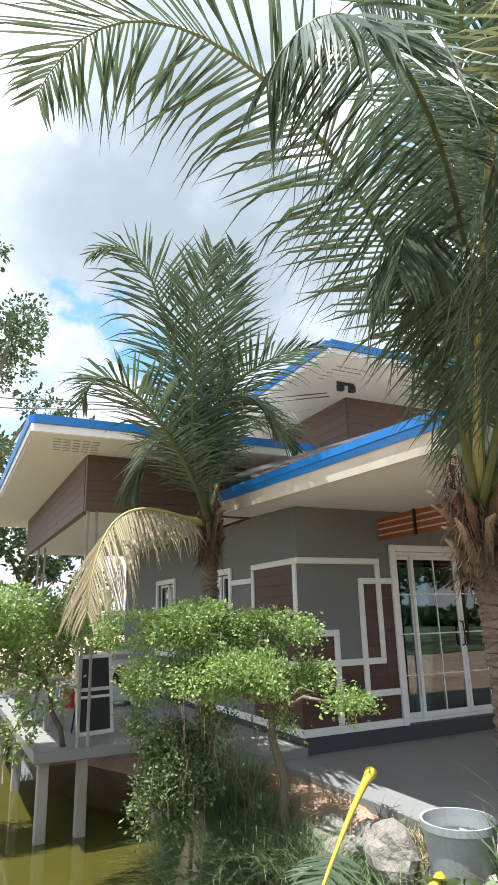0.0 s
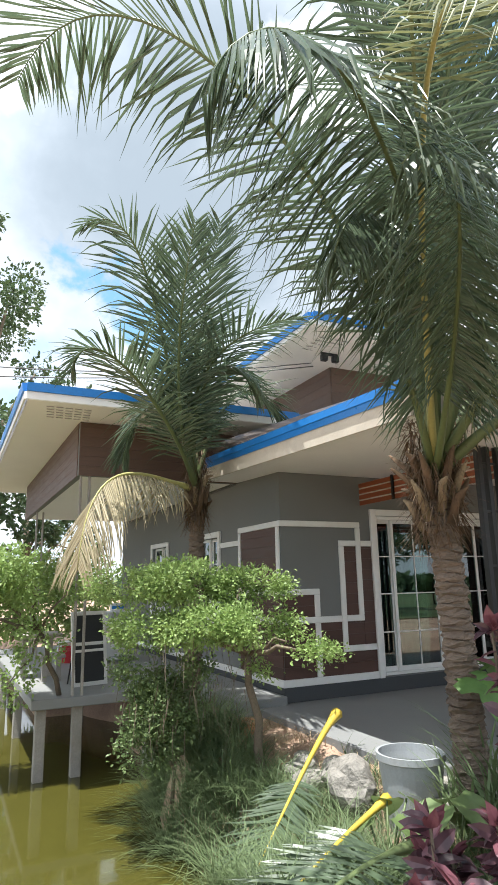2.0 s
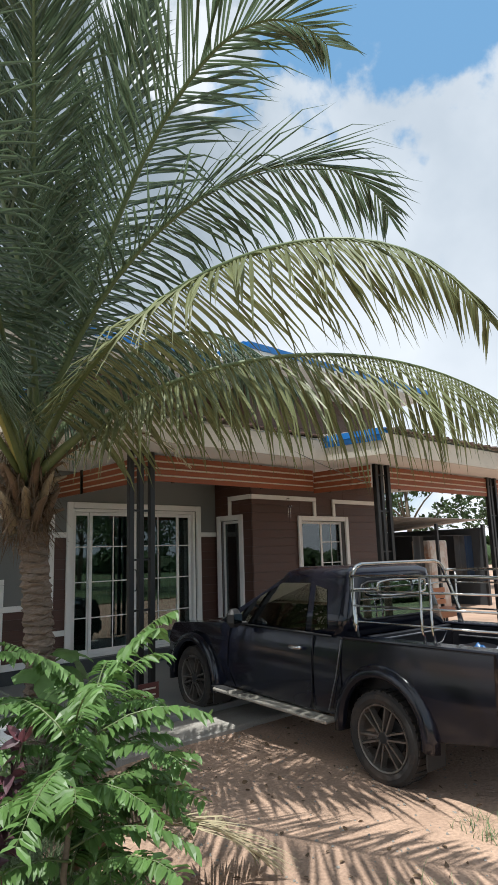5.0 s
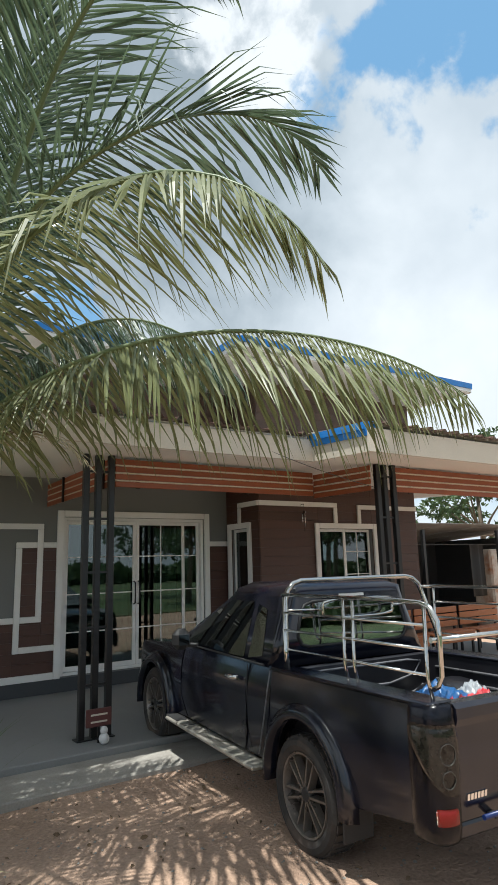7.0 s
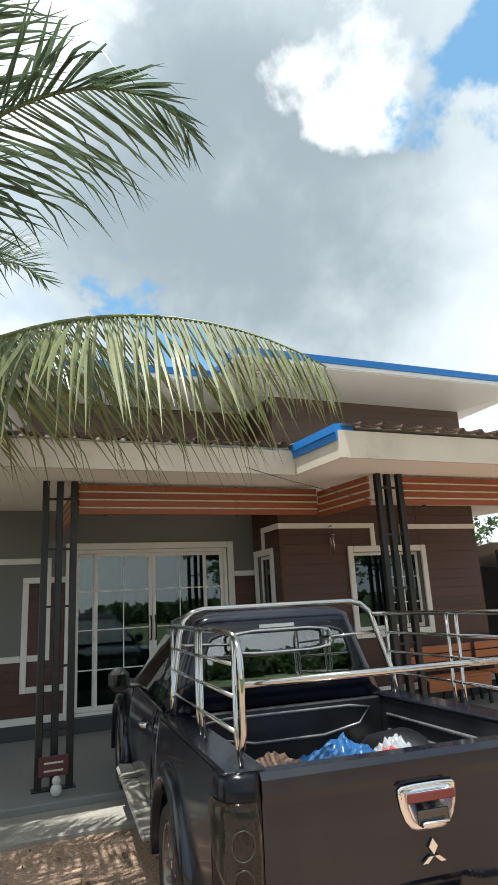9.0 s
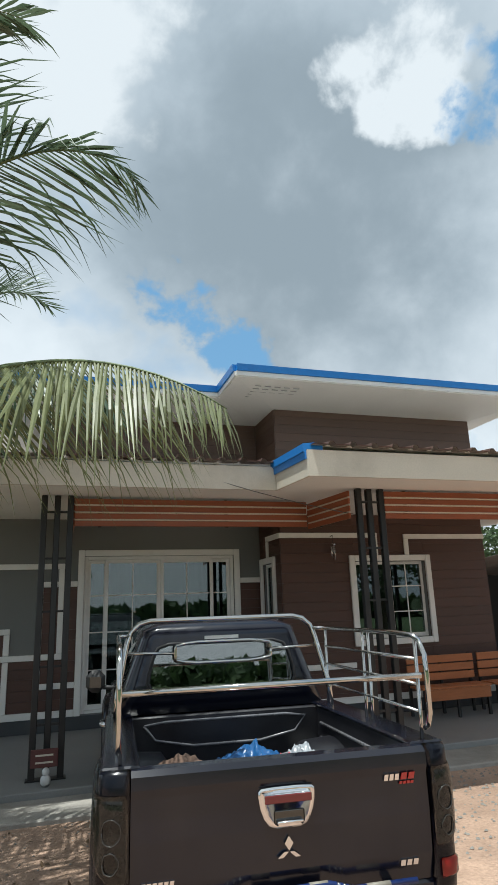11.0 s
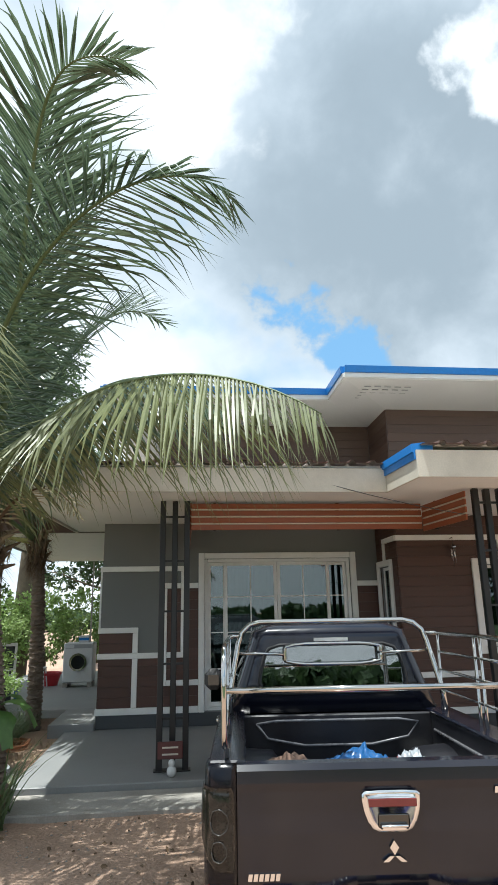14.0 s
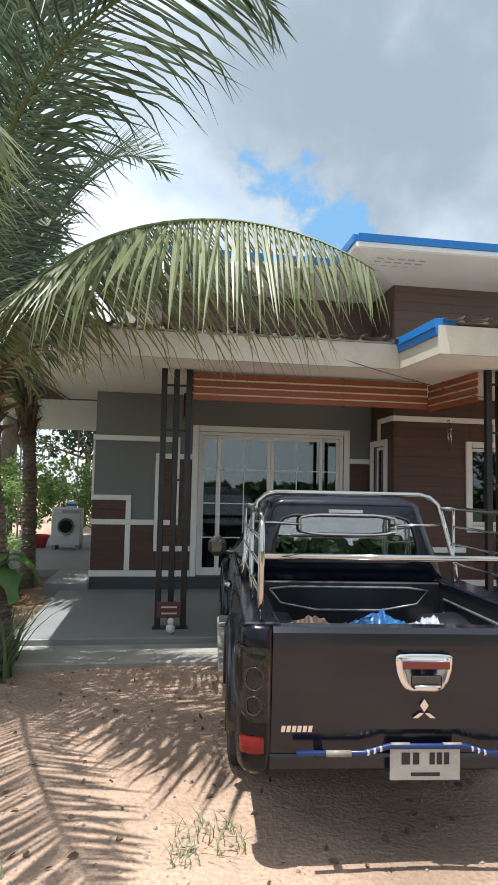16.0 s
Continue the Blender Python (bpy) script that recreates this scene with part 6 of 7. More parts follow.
# flared wheel arches
for s in (-1, 1):
    for cy in (AX0, AX1):
        bm = bmesh.new()
        rings = []
        for k in range(19):
            a = math.radians(-8 + 196 * k / 18)
            rings.append([bm.verts.new((s * x, cy - math.cos(a) * r, 0.37 + math.sin(a) * r)) for x, r in ((0.80, 0.435), (0.925, 0.44), (0.935, 0.47), (0.91, 0.535), (0.84, 0.56))])
        for p, q in zip(rings, rings[1:]):
            for k in range(4):
                bm.faces.new((p[k], p[k + 1], q[k + 1], q[k]))
        bmesh.ops.recalc_face_normals(bm, faces=bm.faces[:])
        bmesh.ops.solidify(bm, geom=bm.faces[:], thickness=0.01)
        part("arch_flare", bm, PAINT, truck, smooth=True)
        part("mud_flap", box(min(s * 0.66, s * 0.90), max(s * 0.66, s * 0.90), cy - 0.47, cy - 0.455, 0.16, 0.42, 0.004), TRIMB, truck)

# paler grey than the liner, for raised pressings and the bed joint
PALE_EDGE = surface("pale_grey_edge", (0.13, 0.13, 0.14), 0.28, vary=0.3, scale=6, fine=50, bump=0.1)
# floor, bed and inner walls
part("chassis", box(-0.62, 0.62, 0.25, 4.8, 0.36, 0.50), TRIMB, truck)
part("bed_floor", box(-0.735, 0.735, 0.085, 1.70, 0.60, 0.72), LINER, truck)
for k in range(9):
    part("floor_rib", box(-0.68 + 0.165 * k, -0.60 + 0.165 * k, 0.12, 1.60, 0.721, 0.735, 0.004), LINER, truck)
front_wall = part("bed_front_wall", box(-0.735, 0.735, 1.64, 1.70, 0.661, 1.09, 0.01), LINER, truck)
bow = [(0.62 * math.sin(0.25 * k - 1.5), 1.632, 0.84 - 0.10 * math.cos(0.25 * k - 1.5)) for k in range(13)]
part("pressing", tube(bow, 0.012, 6), PALE_EDGE, front_wall)
part("pressing", tube([(-0.60, 1.632, 1.03), (-0.45, 1.632, 1.05), (0.45, 1.632, 1.05), (0.60, 1.632, 1.03), (0.52, 1.632, 0.93), (0.25, 1.632, 0.88), (-0.25, 1.632, 0.88), (-0.52, 1.632, 0.93), (-0.60, 1.632, 1.03)], 0.010, 6), PALE_EDGE, front_wall)
for s in (-1, 1):
    wall = part("bed_inner_wall", box(min(s * 0.70, s * 0.739), max(s * 0.70, s * 0.739), 0.085, 1.638, 0.661, 1.088, 0.008), LINER, truck)
    for z in (0.78, 0.88, 0.98):
        part("pressing", tube([(s * 0.697, 0.2, z - 0.06), (s * 0.697, 0.32, z), (s * 0.697, 1.55, z)], 0.011, 6), PALE_EDGE, wall)
    bm = bmesh.new()
    rings = []
    for k in range(13):
        a = math.pi * k / 12
        rings.append([bm.verts.new((s * x, AX0 - math.cos(a) * r, 0.66 + math.sin(a) * h)) for x, r, h in ((0.70, 0.42, 0.27), (0.50, 0.40, 0.255), (0.46, 0.34, 0.20), (0.455, 0.0, 0.0))])
    for p, q in zip(rings, rings[1:]):
        for k in range(3):
            bm.faces.new((p[k], p[k + 1], q[k + 1], q[k]))
    bmesh.ops.recalc_face_normals(bm, faces=bm.faces[:])
    part("wheel_housing", bm, LINER, truck, "rounded black wheel housing in the bed", smooth=True)
    part("bed_rail", box(min(s * 0.69, s * 0.875), max(s * 0.69, s * 0.875), 0.03, 1.72, 1.087, 1.112, 0.01), PAINT, truck)

LAMP_BRIGHT = surface("lamp_bowl_tint", (0.045, 0.042, 0.038), 0.2, metal=0.3, vary=0.3, scale=20, bump=0)
# tailgate and rear corner
bm = bmesh.new()
prof = [(0.0, 0.50), (-0.022, 0.62), (-0.030, 0.80), (-0.026, 0.98), (-0.040, 1.02), (-0.036, 1.075), (-0.01, 1.10), (0.075, 1.10), (0.08, 0.50)]
a = [bm.verts.new((-0.735, y, z)) for y, z in prof]
b = [bm.verts.new((0.735, y, z)) for y, z in prof]
for k in range(len(prof)):
    m = (k + 1) % len(prof)
    bm.faces.new((a[k], a[m], b[m], b[k]))
bm.faces.new(a)
bm.faces.new(list(reversed(b)))
bmesh.ops.recalc_face_normals(bm, faces=bm.faces[:])
gate = part("tailgate", bm, PAINT, truck)
hz = 0.80
outline = [(-0.125, 0.176), (-0.06, 0.180), (0.06, 0.180), (0.125, 0.176), (0.139, 0.165), (0.140, 0.14), (0.132, 0.09), (0.115, 0.045), (0.092, 0.015), (0.06, 0.002), (-0.06, 0.002), (-0.092, 0.015), (-0.115, 0.045), (-0.132, 0.09), (-0.140, 0.14), (-0.139, 0.165)]
bm = prism([(x, z + hz) for x, z in outline], -0.062, -0.031, "y")
bmesh.ops.bevel(bm, geom=[e for e in bm.edges if all(v.co.y < -0.06 for v in e.verts)], offset=0.026, segments=4, affect="EDGES")
part("gate_handle", bm, CHROME, gate, "chrome tailgate handle surround", smooth=True)
part("reflector", box(-0.115, 0.115, -0.068, -0.0625, hz + 0.115, hz + 0.152, 0.003), surface("dark_red_strip", (0.13, 0.012, 0.014), 0.2, vary=0.1, bump=0.02, coat=0.5), gate, "red reflector strip")
# no hollow here: the recess's shade is the plate's dark colour
part("handle_cup", box(-0.075, 0.075, -0.070, -0.0625, hz + 0.028, hz + 0.088, 0.006), surface("handle_shadow", (0.09, 0.09, 0.085), 0.15, metal=0.9, vary=0.1, bump=0), gate, "dark plate drawn as the shaded handle recess")
part("handle_bar", tube([(-0.06, -0.072, hz + 0.03), (-0.06, -0.085, hz + 0.04), (0.06, -0.085, hz + 0.04), (0.06, -0.072, hz + 0.03)], 0.008, 6), CHROME, gate)
for pts in (((0, 0.768), (0.021, 0.737), (0, 0.706), (-0.021, 0.737)), ((0.002, 0.702), (0.024, 0.702), (0.056, 0.678), (0.030, 0.678)), ((-0.002, 0.702), (-0.030, 0.678), (-0.056, 0.678), (-0.024, 0.702))):
    part("emblem", prism(pts, -0.042, -0.0315, "y"), CHROME, gate, "plain chrome badge")


def letter_bars(x0, x1, z0, z1, y, n, material, label):
    """A row of slanting plain bars where chrome lettering stands."""
    w = (x1 - x0) / n
    for k in range(n):
        a = x0 + w * k
        part("lettering_bar", prism([(a, z0), (a + w * 0.74, z0), (a + w * 0.94, z1), (a + w * 0.2, z1)], y - 0.008, y, "y"), material, gate, label)


letter_bars(-0.69, -0.535, 0.608, 0.638, -0.022, 6, CHROME, "chrome lettering bar")
letter_bars(0.50, 0.585, 0.958, 0.986, -0.030, 3, CHROME, "chrome lettering bar")
letter_bars(0.59, 0.67, 0.958, 0.988, -0.030, 2, RED_LENS, "red lettering bar")
letter_bars(0.58, 0.66, 0.938, 0.950, -0.030, 4, RED_LENS, "red lettering bar")
letter_bars(0.56, 0.66, 0.575, 0.600, -0.018, 3, CHROME, "chrome lettering bar")
REAR_PLAN = [(0.740, -0.030), (0.790, -0.032), (0.835, -0.022), (0.868, 0.002), (0.888, 0.040), (0.897, 0.095), (0.898, 0.170)]


def rear_point(u, out):
    """A place on the rounded rear corner seen from above: u from the gate to the flank."""
    k = min(int(u * 6), 5)
    a, b = Vector(REAR_PLAN[k]), Vector(REAR_PLAN[k + 1])
    d = (b - a).normalized()
    return a.lerp(b, u * 6 - k) + Vector((d.y, -d.x)) * out


def corner_patch(s, rows, thick, steps=12):
    """A curved patch on the rear corner: rows of height, first and last u, and how proud it stands."""
    bm = bmesh.new()
    grid = []
    for z, u0, u1, out in rows:
        grid.append([bm.verts.new((s * q.x, q.y, z)) for q in (rear_point(u0 + (u1 - u0) * k / steps, out) for k in range(steps + 1))])
    for p, q in zip(grid, grid[1:]):
        for k in range(steps):
            f = (p[k], p[k + 1], q[k + 1], q[k])
            bm.faces.new(f if s > 0 else tuple(reversed(f)))
    bmesh.ops.solidify(bm, geom=bm.faces[:], thickness=thick)
    return bm


for s in (-1, 1):
    part("rear_corner", corner_patch(s, [(0.40, 0, 1, -0.035), (0.43, 0, 1, -0.008), (0.50, 0, 1, 0), (0.80, 0, 1, 0.004), (1.00, 0, 1, 0), (1.075, 0, 1, -0.004), (1.098, 0, 1, -0.016), (1.104, 0, 1, -0.045)], 0.012), PAINT, truck, smooth=True)
    part("corner_frame", box(min(s * 0.745, s * 0.83), max(s * 0.745, s * 0.83), 0.0, 0.10, 0.45, 1.08, 0.01), PAINT, truck)
    light = part("tail_light", corner_patch(s, [(0.645, 0.06, 0.20, 0.005), (0.66, 0.04, 0.36, 0.010), (0.70, 0.03, 0.52, 0.015), (0.77, 0.03, 0.70, 0.018), (0.85, 0.03, 0.86, 0.018), (0.93, 0.03, 0.97, 0.016), (0.985, 0.04, 0.99, 0.012), (1.005, 0.07, 0.92, 0.005)], 0.010), LENS, truck, "smoked tail light", smooth=True)
    for cz, rr in ((0.735, 0.034), (0.86, 0.042)):
        part("lamp_bowl", tube([(s * q.x, q.y, cz + math.sin(a) * rr * 1.3) for a, q in ((a, rear_point(0.27 + math.cos(a) * rr * 3.4, 0.020)) for a in (2 * math.pi * k / 20 for k in range(21)))], 0.0035, 6), LAMP_BRIGHT, light)
    part("low_reflector", corner_patch(s, [(0.505, 0.12, 0.50, 0.004), (0.515, 0.10, 0.53, 0.012), (0.58, 0.10, 0.55, 0.012), (0.59, 0.12, 0.52, 0.004)], 0.006, 6), RED_LENS, truck, "square red reflector", smooth=True)
part("rear_valance", box(-0.84, 0.84, -0.01, 0.10, 0.415, 0.497, 0.015), PAINT, truck)
# wrapped bar and plate under the gate
BLUE_WRAP = surface("blue_wrap", (0.006, 0.020, 0.10), 0.35, vary=0.15, scale=8, bump=0.1)
CREAM_WRAP = surface("cream_wrap", (0.22, 0.20, 0.165), 0.5, vary=0.1, scale=8, bump=0.1)
bar = part("tow_bar", tube([(-0.62, -0.07, 0.525), (-0.30, -0.07, 0.525), (-0.18, -0.075, 0.56), (0.18, -0.075, 0.56), (0.30, -0.07, 0.525), (0.62, -0.07, 0.525)], 0.0145, 8), BLUE_WRAP, truck, "blue and cream wrapped bar")
for x0, x1 in ((-0.48, -0.36), (0.36, 0.48), (-0.17, -0.08), (0.08, 0.17)):
    z = 0.525 if abs(x0) > 0.2 else 0.56
    part("wrap", tube([(x0, -0.0725, z), (x1, -0.0725, z)], 0.0165, 8), CREAM_WRAP, bar)
for x in (-0.28, -0.25, -0.22, 0.22, 0.25, 0.28):
    z = 0.525 + (0.30 - abs(x)) / 0.12 * 0.035
    part("band", tube([(x - 0.006, -0.0725, z), (x + 0.006, -0.0725, z)], 0.0175, 8), CHROME, bar)
for s in (-0.5, 0.5):
    part("bracket", box(s - 0.02, s + 0.02, -0.062, 0.0, 0.495, 0.515), TRIMB, bar)
PLATE = surface("plate_white", (0.42, 0.42, 0.39), 0.45, vary=0.12, scale=8, bump=0.05, stain=(0.25, 0.22, 0.18), stain_amount=0.4)
plate = part("number_plate", box(-0.17, 0.17, -0.062, -0.054, 0.395, 0.545, 0.004), PLATE, truck, "dusty white plate with unreadable dark bars")
for x0, x1, z0, z1 in ((-0.115, -0.075, 0.47, 0.525), (-0.06, -0.03, 0.47, 0.525), (0.02, 0.045, 0.47, 0.525), (0.055, 0.08, 0.47, 0.525), (0.09, 0.115, 0.47, 0.525), (-0.07, 0.07, 0.416, 0.432)):
    part("text_bar", box(x0, x1, -0.0645, -0.0625, z0, z1), TRIMB, plate)

# cab: lower shell, pillars and roof as one body, with the windows set in
part("cab_shell", box(-0.72, 0.72, 1.735, 3.50, 0.42, 1.08), PAINT, truck)


def cab_ring(z, f):
    """Half width, rear and front of the cab at a height; f: 0 at the belt, 1 at the roof."""
    return (0.815 - 0.215 * f, 1.758 + 0.044 * f, 3.84 - 1.06 * f)


def quad(points, material, name, parent, thick=0.012, label="", smooth=False):
    bm = bmesh.new()
    bm.faces.new([bm.verts.new(p) for p in points])
    bmesh.ops.solidify(bm, geom=bm.faces[:], thickness=thick)
    return part(name, bm, material, parent, label, smooth)


bm = bmesh.new()
levels = []
for z, f in ((1.09, 0.0), (1.30, 0.36), (1.52, 0.74), (1.62, 0.90), (1.68, 0.96)):
    w, y0, y1 = cab_ring(z, f)
    ring = []
    r = 0.10
    for cx, cy, a0 in ((w - r, y1 - r, 0), (-w + r, y1 - r, 90), (-w + r, y0 + r, 180), (w - r, y0 + r, 270)):
        for k in range(4):
            a = math.radians(a0 + 30 * k)
            ring.append(bm.verts.new((cx + math.cos(a) * r, cy + math.sin(a) * r, z)))
    levels.append(ring)
top = []
for v in levels[-1]:
    top.append(bm.verts.new((v.co.x * 0.80, 2.36 + (v.co.y - 2.36) * 0.82, 1.735)))
levels.append(top)
n = len(top)
for p, q in zip(levels, levels[1:]):
    for k in range(n):
        bm.faces.new((p[k], p[(k + 1) % n], q[(k + 1) % n], q[k]))
bm.faces.new(top)
bm.faces.new(list(reversed(levels[0])))
bmesh.ops.recalc_face_normals(bm, faces=bm.faces[:])
cab = part("cab", bm, PAINT, truck, smooth=True)


def on_cab(x, z, rear=True):
    """A place just outside the cab's rear or front face."""
    f = (z - 1.09) / 0.59
    _, y0, y1 = cab_ring(z, min(1, f))
    return (x, y0 - 0.006 if rear else y1 + 0.006, z)


def flank(y, z, s, out=0.006):
    f = (z - 1.09) / 0.59
    return (s * (cab_ring(z, min(1, f))[0] + out), y, z)


BLACK_GLASS = pane_material("tinted_car_glass", (0.02, 0.03, 0.025), 0.42)
rear = [(-0.46, 1.235), (-0.525, 1.255), (-0.555, 1.31), (-0.545, 1.38), (-0.515, 1.49), (-0.48, 1.545), (-0.40, 1.57), (0.40, 1.57), (0.48, 1.545), (0.515, 1.49), (0.545, 1.38), (0.555, 1.31), (0.525, 1.255), (0.46, 1.235)]
bm = bmesh.new()
bm.faces.new([bm.verts.new(on_cab(x, z)) for x, z in rear])
bmesh.ops.solidify(bm, geom=bm.faces[:], thickness=0.006)
part("rear_window", bm, BLACK_GLASS, cab, "tinted rear window reflecting the yard")
seal = [on_cab(x * 1.03, 1.40 + (z - 1.40) * 1.06) for x, z in rear]
part("window_seal", tube(seal + [seal[0]], 0.012, 6), TRIMB, cab)
part("brake_light", box(-0.11, 0.11, 1.815, 1.84, 1.655, 1.675, 0.003), TRIMB, cab)
quad([on_cab(-0.135, 1.605), on_cab(0.135, 1.605), on_cab(0.135, 1.63), on_cab(-0.135, 1.63)], WHITE, "sticker", cab, 0.003, "white lettering strip")
for s in (-1, 1):
    quad([flank(2.28, 1.12, s), flank(3.52, 1.13, s), flank(3.18, 1.38, s), flank(2.80, 1.57, s), flank(2.36, 1.58, s)], BLACK_GLASS, "side_window", cab, 0.006)
    quad([flank(1.98, 1.16, s), flank(2.20, 1.13, s), flank(2.27, 1.56, s), flank(2.10, 1.52, s)], BLACK_GLASS, "quarter_window", cab, 0.006)
    part("belt_trim", tube([flank(1.90, 1.10, s, 0.012), flank(3.55, 1.10, s, 0.012)], 0.009, 6), TRIMB, cab)
    part("door_gap", tube([(s * 0.872, 2.135, 0.42), (s * 0.873, 2.13, 0.75), (s * 0.848, 2.13, 1.09)], 0.004, 5), TRIMB, truck)
    # pale grey tube paints the bright reflecting line at the bed's front edge
    part("bed_joint", tube([(s * 0.866, 1.728, 1.085), (s * 0.884, 1.745, 0.95), (s * 0.890, 1.79, 0.75), (s * 0.884, 1.86, 0.56), (s * 0.874, 1.91, 0.44)], 0.006, 5), PALE_EDGE, truck, "pale strip between cab and bed, coloured for its bright reflection")
    hx = s * 0.875
    part("door_handle", tube([(hx, 2.26, 0.965), (hx + s * 0.035, 2.29, 0.97), (hx + s * 0.035, 2.41, 0.97), (hx, 2.44, 0.965)], 0.019, 8), CHROME, truck, "chrome door handle")
    m = part("wing_mirror", box(min(s * 0.90, s * 1.08), max(s * 0.90, s * 1.08), 3.18, 3.32, 1.085, 1.285, 0.055), TRIMB, truck, "black wing mirror")
    part("mirror_face", box(min(s * 0.935, s * 1.045), max(s * 0.935, s * 1.045), 3.172, 3.179, 1.135, 1.235, 0.002), surface("mirror_glass", (0.08, 0.09, 0.095), 0.08, metal=1.0, vary=0.02, bump=0) if s < 0 else bpy.data.materials["mirror_glass"], m)
    part("mirror_arm", tube([(s * 0.79, 3.26, 1.11), (s * 0.92, 3.24, 1.13)], 0.022, 6), TRIMB, m)
    step = part("side_step", box(min(s * 0.80, s * 0.97), max(s * 0.80, s * 0.97), 1.86, 3.72, 0.335, 0.372, 0.012), SILVER_STEP, truck, "dusty silver side step")
    for y in (1.95, 2.45, 2.95, 3.45):
        part("tread_pad", box(min(s * 0.83, s * 0.95), max(s * 0.83, s * 0.95), y, y + 0.32, 0.3725, 0.379), TRIMB, step)
    for y in (2.1, 3.5):
        part("step_bracket", box(min(s * 0.55, s * 0.82), max(s * 0.55, s * 0.82), y, y + 0.05, 0.345, 0.37), TRIMB, step)
quad([on_cab(-0.68, 1.13, False), on_cab(0.68, 1.13, False), on_cab(0.52, 1.60, False), on_cab(-0.52, 1.60, False)], BLACK_GLASS, "windscreen", cab, 0.006)

# bonnet and nose
bm = bmesh.new()
rows = []
for y, z, w in ((3.50, 1.095, 0.76), (3.9, 1.09, 0.755), (4.4, 1.05, 0.73), (4.8, 0.98, 0.67), (5.02, 0.88, 0.60), (5.08, 0.70, 0.58), (5.06, 0.46, 0.60)):
    rows.append([bm.verts.new((w * t, y - 0.06 * t * t if y > 4.5 else y, z - 0.045 * t * t)) for t in (-1, -0.7, -0.35, 0, 0.35, 0.7, 1)])
for p, q in zip(rows, rows[1:]):
    for k in range(6):
        bm.faces.new((p[k], p[k + 1], q[k + 1], q[k]))
bmesh.ops.recalc_face_normals(bm, faces=bm.faces[:])
bmesh.ops.solidify(bm, geom=bm.faces[:], thickness=0.03)
part("bonnet", bm, PAINT, truck, smooth=True)
part("front_bumper", box(-0.80, 0.80, 4.88, 5.12, 0.36, 0.60, 0.05), PAINT, truck)
part("grille", box(-0.36, 0.36, 5.08, 5.11, 0.66, 0.84, 0.01), CHROME, truck)
for s in (-1, 1):
    part("headlight", box(min(s * 0.46, s * 0.74), max(s * 0.46, s * 0.74), 4.90, 5.03, 0.70, 0.90, 0.04), LENS, truck)


# wheels
def wheel(x, y, s):
    bm = bmesh.new()
    prof = [(0.10, 0.268), (0.115, 0.285), (0.128, 0.315), (0.122, 0.35), (0.10, 0.37), (-0.10, 0.37), (-0.122, 0.35), (-0.128, 0.315), (-0.115, 0.285), (-0.10, 0.268)]
    rings = [[bm.verts.new((px, math.cos(a) * pr, math.sin(a) * pr)) for px, pr in prof] for a in (2 * math.pi * k / 36 for k in range(36))]
    for k in range(36):
        p, q = rings[k], rings[(k + 1) % 36]
        for j in range(len(prof)):
            m = (j + 1) % len(prof)
            bm.faces.new((p[j], p[m], q[m], q[j]))
    bmesh.ops.recalc_face_normals(bm, faces=bm.faces[:])
    w = part("wheel", bm, TYRE, truck, "dusty tyre on a six-spoke alloy rim")
    w.location = (x, y, 0.37)
    for k in range(36):
        a = 2 * math.pi * (k + 0.5) / 36
        tread = part("tread_block", box(-0.095, 0.095, -0.022, 0.022, 0.368, 0.379), TYRE, w)
        tread.rotation_euler.x = a
        if k:
            old = tread.data
            tread.data = first
            bpy.data.meshes.remove(old)
        else:
            first = tread.data
    bm = bmesh.new()
    rr = [(0.10, 0.275), (0.114, 0.270), (0.110, 0.257), (0.06, 0.246), (-0.09, 0.246), (-0.09, 0.275)]
    rings = [[bm.verts.new((s * px, math.cos(a) * pr, math.sin(a) * pr)) for px, pr in rr] for a in (2 * math.pi * k / 32 for k in range(32))]
    for k in range(32):
        p, q = rings[k], rings[(k + 1) % 32]
        for j in range(len(rr)):
            m = (j + 1) % len(rr)
            bm.faces.new((p[j], p[m], q[m], q[j]))
    bmesh.ops.recalc_face_normals(bm, faces=bm.faces[:])
    part("rim", bm, ALLOY, w, "alloy rim")
    for k in range(6):
        bm = bmesh.new()
        for lean in (-1, 1):
            foot, tip = lean * 0.016, lean * 0.040
            vs = [bm.verts.new((s * xx, yy + ww, zz)) for xx, thin in ((0.040, 1.0), (0.098, 0.6)) for zz, yy, ww in ((0.03, foot, -0.013 * thin), (0.03, foot, 0.013 * thin), (0.262, tip, 0.012 * thin), (0.262, tip, -0.012 * thin))]
            for f in ((0, 1, 2, 3), (7, 6, 5, 4), (0, 4, 5, 1), (1, 5, 6, 2), (2, 6, 7, 3), (3, 7, 4, 0)):
                bm.faces.new([vs[q] for q in f])
        bmesh.ops.recalc_face_normals(bm, faces=bm.faces[:])
        spoke = part("spoke", bm, ALLOY, w)
        spoke.rotation_euler.x = math.pi / 3 * k + 0.3
    bm = bmesh.new()
    tube([(s * 0.03, 0, 0), (s * 0.09, 0, 0), (s * 0.102, 0, 0)], 0.05, 16, bm, radii=[0.06, 0.055, 0.04])
    part("hub_cap", bm, TRIMB, w)
    part("brake_drum", tube([(s * -0.06, 0, 0), (s * 0.0, 0, 0)], 0.15, 20), TRIMB, w)


for s in (-1, 1):
    wheel(s * 0.775, AX0, s)
    wheel(s * 0.775, AX1, s)
for cy in (AX0, AX1):
    part("wheel_well", box(-0.60, 0.60, cy - 0.40, cy + 0.40, 0.50, 0.595), TRIMB, truck)

RACK_CHROME = surface("rack_chrome", (0.50, 0.49, 0.465), 0.10, metal=1.0, vary=0.05, scale=6, bump=0.02)
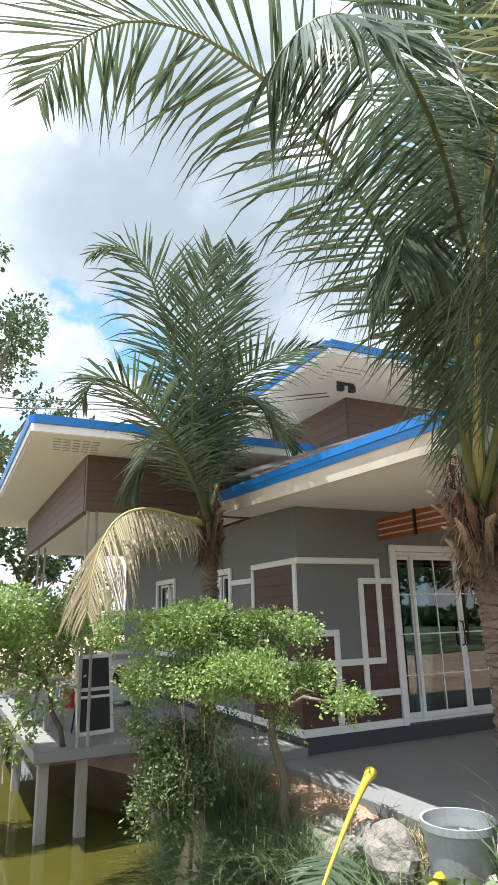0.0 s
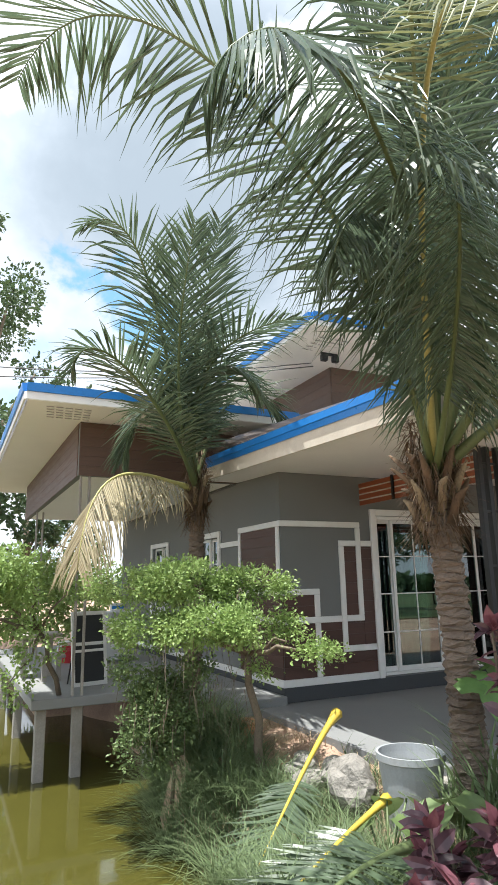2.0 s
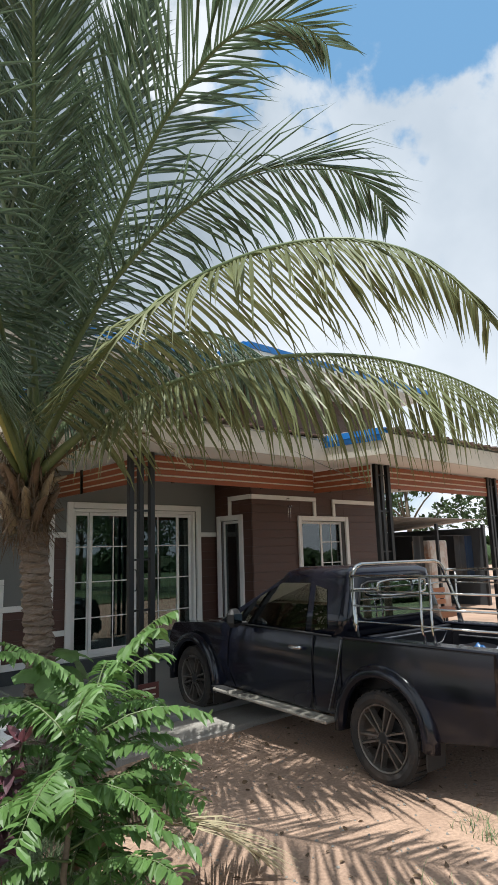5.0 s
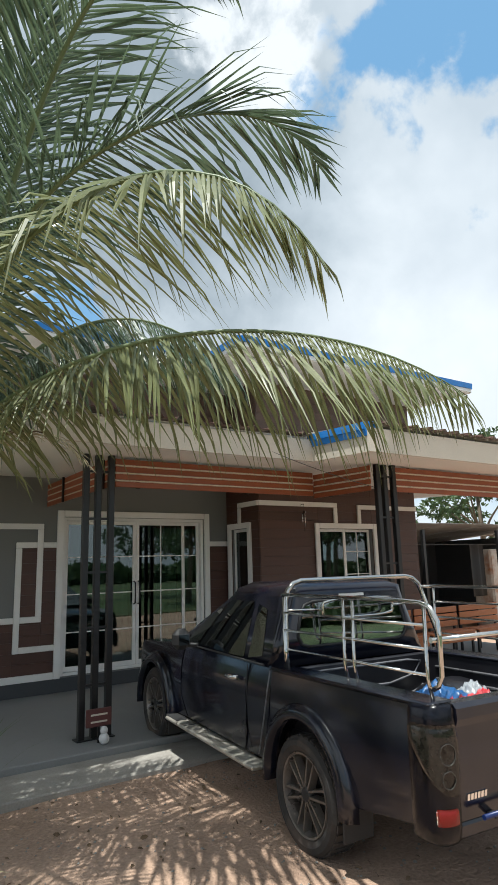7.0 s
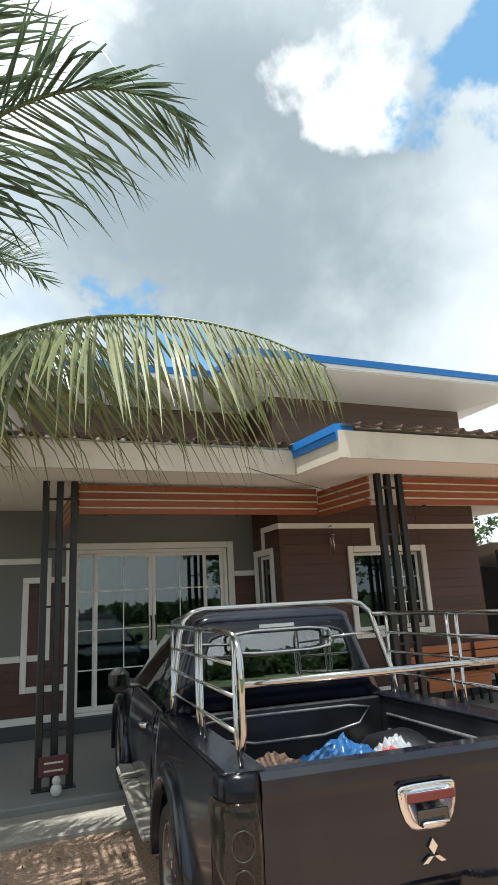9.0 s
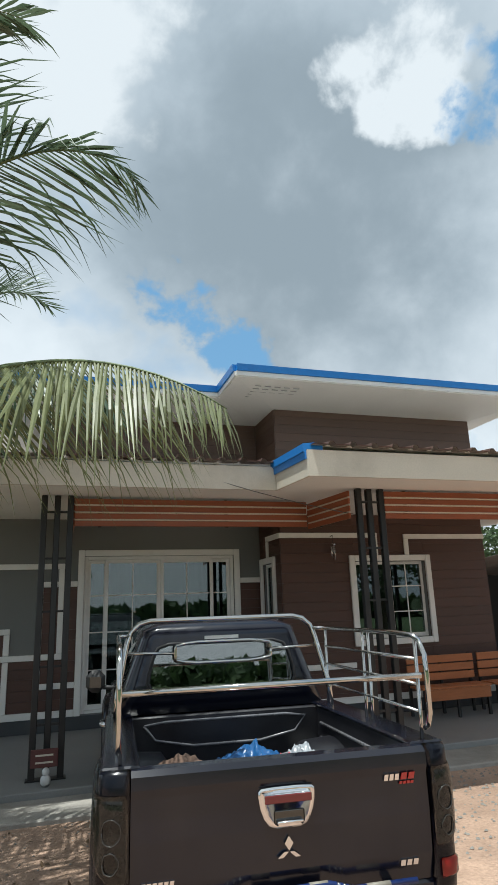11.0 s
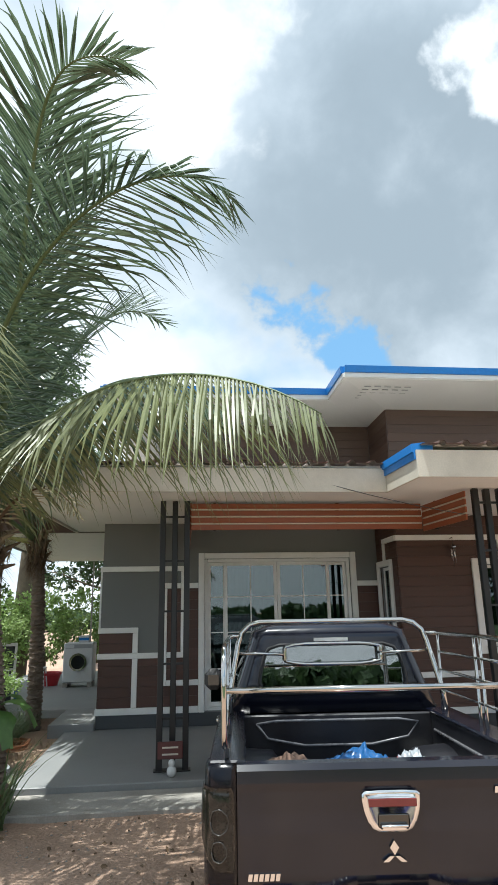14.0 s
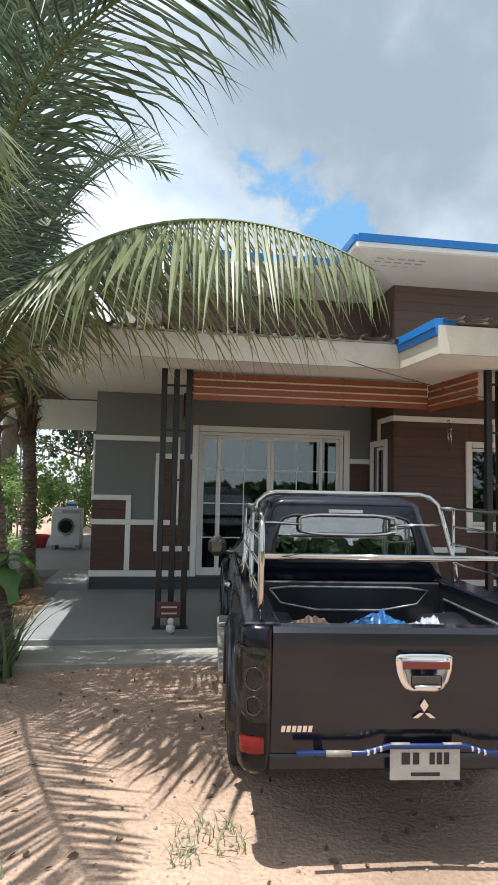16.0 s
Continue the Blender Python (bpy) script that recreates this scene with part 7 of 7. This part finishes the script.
# chrome bed rack
rack = part("rack", tube([(-0.80, 1.58, 1.113), (-0.795, 1.60, 1.25), (-0.73, 1.70, 1.60), (-0.70, 1.71, 1.68), (-0.64, 1.72, 1.735), (-0.56, 1.725, 1.755), (0.56, 1.725, 1.755), (0.64, 1.72, 1.735), (0.70, 1.71, 1.68), (0.73, 1.70, 1.60), (0.795, 1.60, 1.25), (0.80, 1.58, 1.113)], 0.021, 12), RACK_CHROME, truck, "polished chrome roll bar and bed rails")
ring = [(0.37 * math.copysign(min(1, abs(math.cos(a)) * 1.25), math.cos(a)), 1.70, 1.515 + 0.075 * math.copysign(min(1, abs(math.sin(a)) * 1.15), math.sin(a))) for a in (2 * math.pi * k / 28 for k in range(29))]
part("window_guard", tube(ring, 0.012, 8), RACK_CHROME, rack)
for s in (-1, 1):
    part("guard_arm", tube([(s * 0.37, 1.70, 1.515), (s * 0.745, 1.69, 1.53)], 0.011, 8), RACK_CHROME, rack)
    x = s * 0.795
    part("top_rail", tube([(x, 1.64, 1.655), (x, 0.35, 1.645), (x, 0.13, 1.635), (x, 0.05, 1.61), (x, 0.0, 1.54), (x, -0.01, 1.45), (x, -0.01, 1.25), (x, 0.02, 1.19), (x, 0.06, 1.17)], 0.014, 10), RACK_CHROME, rack)
    for z in (1.24, 1.38, 1.51):
        part("rail", tube([(x, 1.64, z + 0.01), (x, 0.10, z)], 0.0095, 8), RACK_CHROME, rack)
    for y in (1.62, 0.86, 0.76, 0.10):
        part("upright", tube([(x, y, 1.64), (x, y, 1.22), (x * 0.985, y - 0.02, 1.113)], 0.011, 8), RACK_CHROME, rack)
    part("joint", tube([(s * 0.795, 1.64, 1.655), (s * 0.715, 1.70, 1.655)], 0.014, 8), RACK_CHROME, rack)
part("cross_rail", tube([(-0.795, 0.06, 1.43), (0.795, 0.06, 1.43)], 0.016, 10), RACK_CHROME, rack)


# the body sits on its springs, tail up, over the wheels
for piece in [o for c in truck.children for o in (c, *c.children)]:
    if piece.name.startswith(("wheel", "tread")) and not piece.name.startswith("wheel_"):
        continue
    if piece.parent.name.startswith("wheel") and not piece.parent.name.startswith("wheel_"):
        continue
    for v in piece.data.vertices:
        v.co.z += max(0.0, 0.102 - 0.040 * v.co.y)

# ---------- load in the bed ----------
def on_truck(ob, x, y, z, rz=0):
    ob.matrix_world = TRUCK @ pose(x, y, z + 0.102 - 0.040 * y, 0, 0, rz)
    return ob


TARP = surface("blue_tarp", (0.012, 0.075, 0.21), 0.35, vary=0.35, scale=8, fine=40, bump=0.3)
SACK = surface("brown_sacking", (0.16, 0.10, 0.07), 0.85, vary=0.4, scale=9, fine=60, bump=0.5)
CLEAR = surface("clear_plastic", (0.27, 0.29, 0.31), 0.15, vary=0.2, bump=0.05)


def heap(name, w, d, h, seed, material, label, category, x, y, rz):
    """A crumpled heap of sheet, flat-topped and creased."""
    bm = bmesh.new()
    bmesh.ops.create_grid(bm, x_segments=44, y_segments=34, size=0.5)
    for v in bm.verts:
        px, py = v.co.x, v.co.y
        r = math.hypot(px * 2, py * 2)
        body = h * max(0.0, 1 - r * r) ** 0.30 * (0.90 + 0.22 * noise.noise((px * 4, py * 4, seed)))
        crease = 0.055 * abs(noise.noise((px * 9, py * 9, seed + 4))) + 0.03 * noise.noise((px * 21, py * 21, seed + 8))
        v.co = Vector((px * w + 0.02 * noise.noise((px * 8, py * 8, seed + 1)), py * d, max(0.002, body + crease * max(0.0, 1.25 - r))))
    bmesh.ops.solidify(bm, geom=bm.faces[:], thickness=0.003)
    on_truck(tagged(part(name, bm, material, smooth=True), label, category), x, y, 0.738, rz)


heap("tarpaulin", 0.60, 0.56, 0.24, 3, TARP, "crumpled blue plastic sheet in the truck bed", "tarpaulin", 0.02, 0.84, 8)
heap("sack", 0.50, 0.52, 0.24, 12, SACK, "crumpled brown sack in the truck bed", "sack", -0.42, 0.74, -12)
heap("plastic_bag", 0.30, 0.38, 0.23, 20, CLEAR, "crumpled clear plastic bag in the truck bed", "bag", 0.33, 0.80, 5)
for x, y, w, h, seed, turn in ((-0.14, 0.50, 0.30, 0.24, 29, 15), (0.14, 0.56, 0.36, 0.25, 33, -10)):
    heap("cloth_rag", w, 0.26, h, seed, PLASTIC_RED, "crumpled red cloth in the truck bed", "cloth", x, y, turn)
heap("plastic_bag", 0.26, 0.24, 0.20, 41, CLEAR, "crumpled clear plastic bag in the truck bed", "bag", 0.36, 0.48, -20)
for k, (x, y, c) in enumerate(((-0.34, 0.34, BENCH), (-0.28, 0.18, ORANGE))):
    ob = tagged(part("wooden_board", box(-0.26, 0.26, -0.07, 0.07, 0, 0.03, 0.004), c), "loose orange-brown board in the truck bed", "board", "loose boards")
    on_truck(ob, x, y, 0.738, 8 + 12 * k)
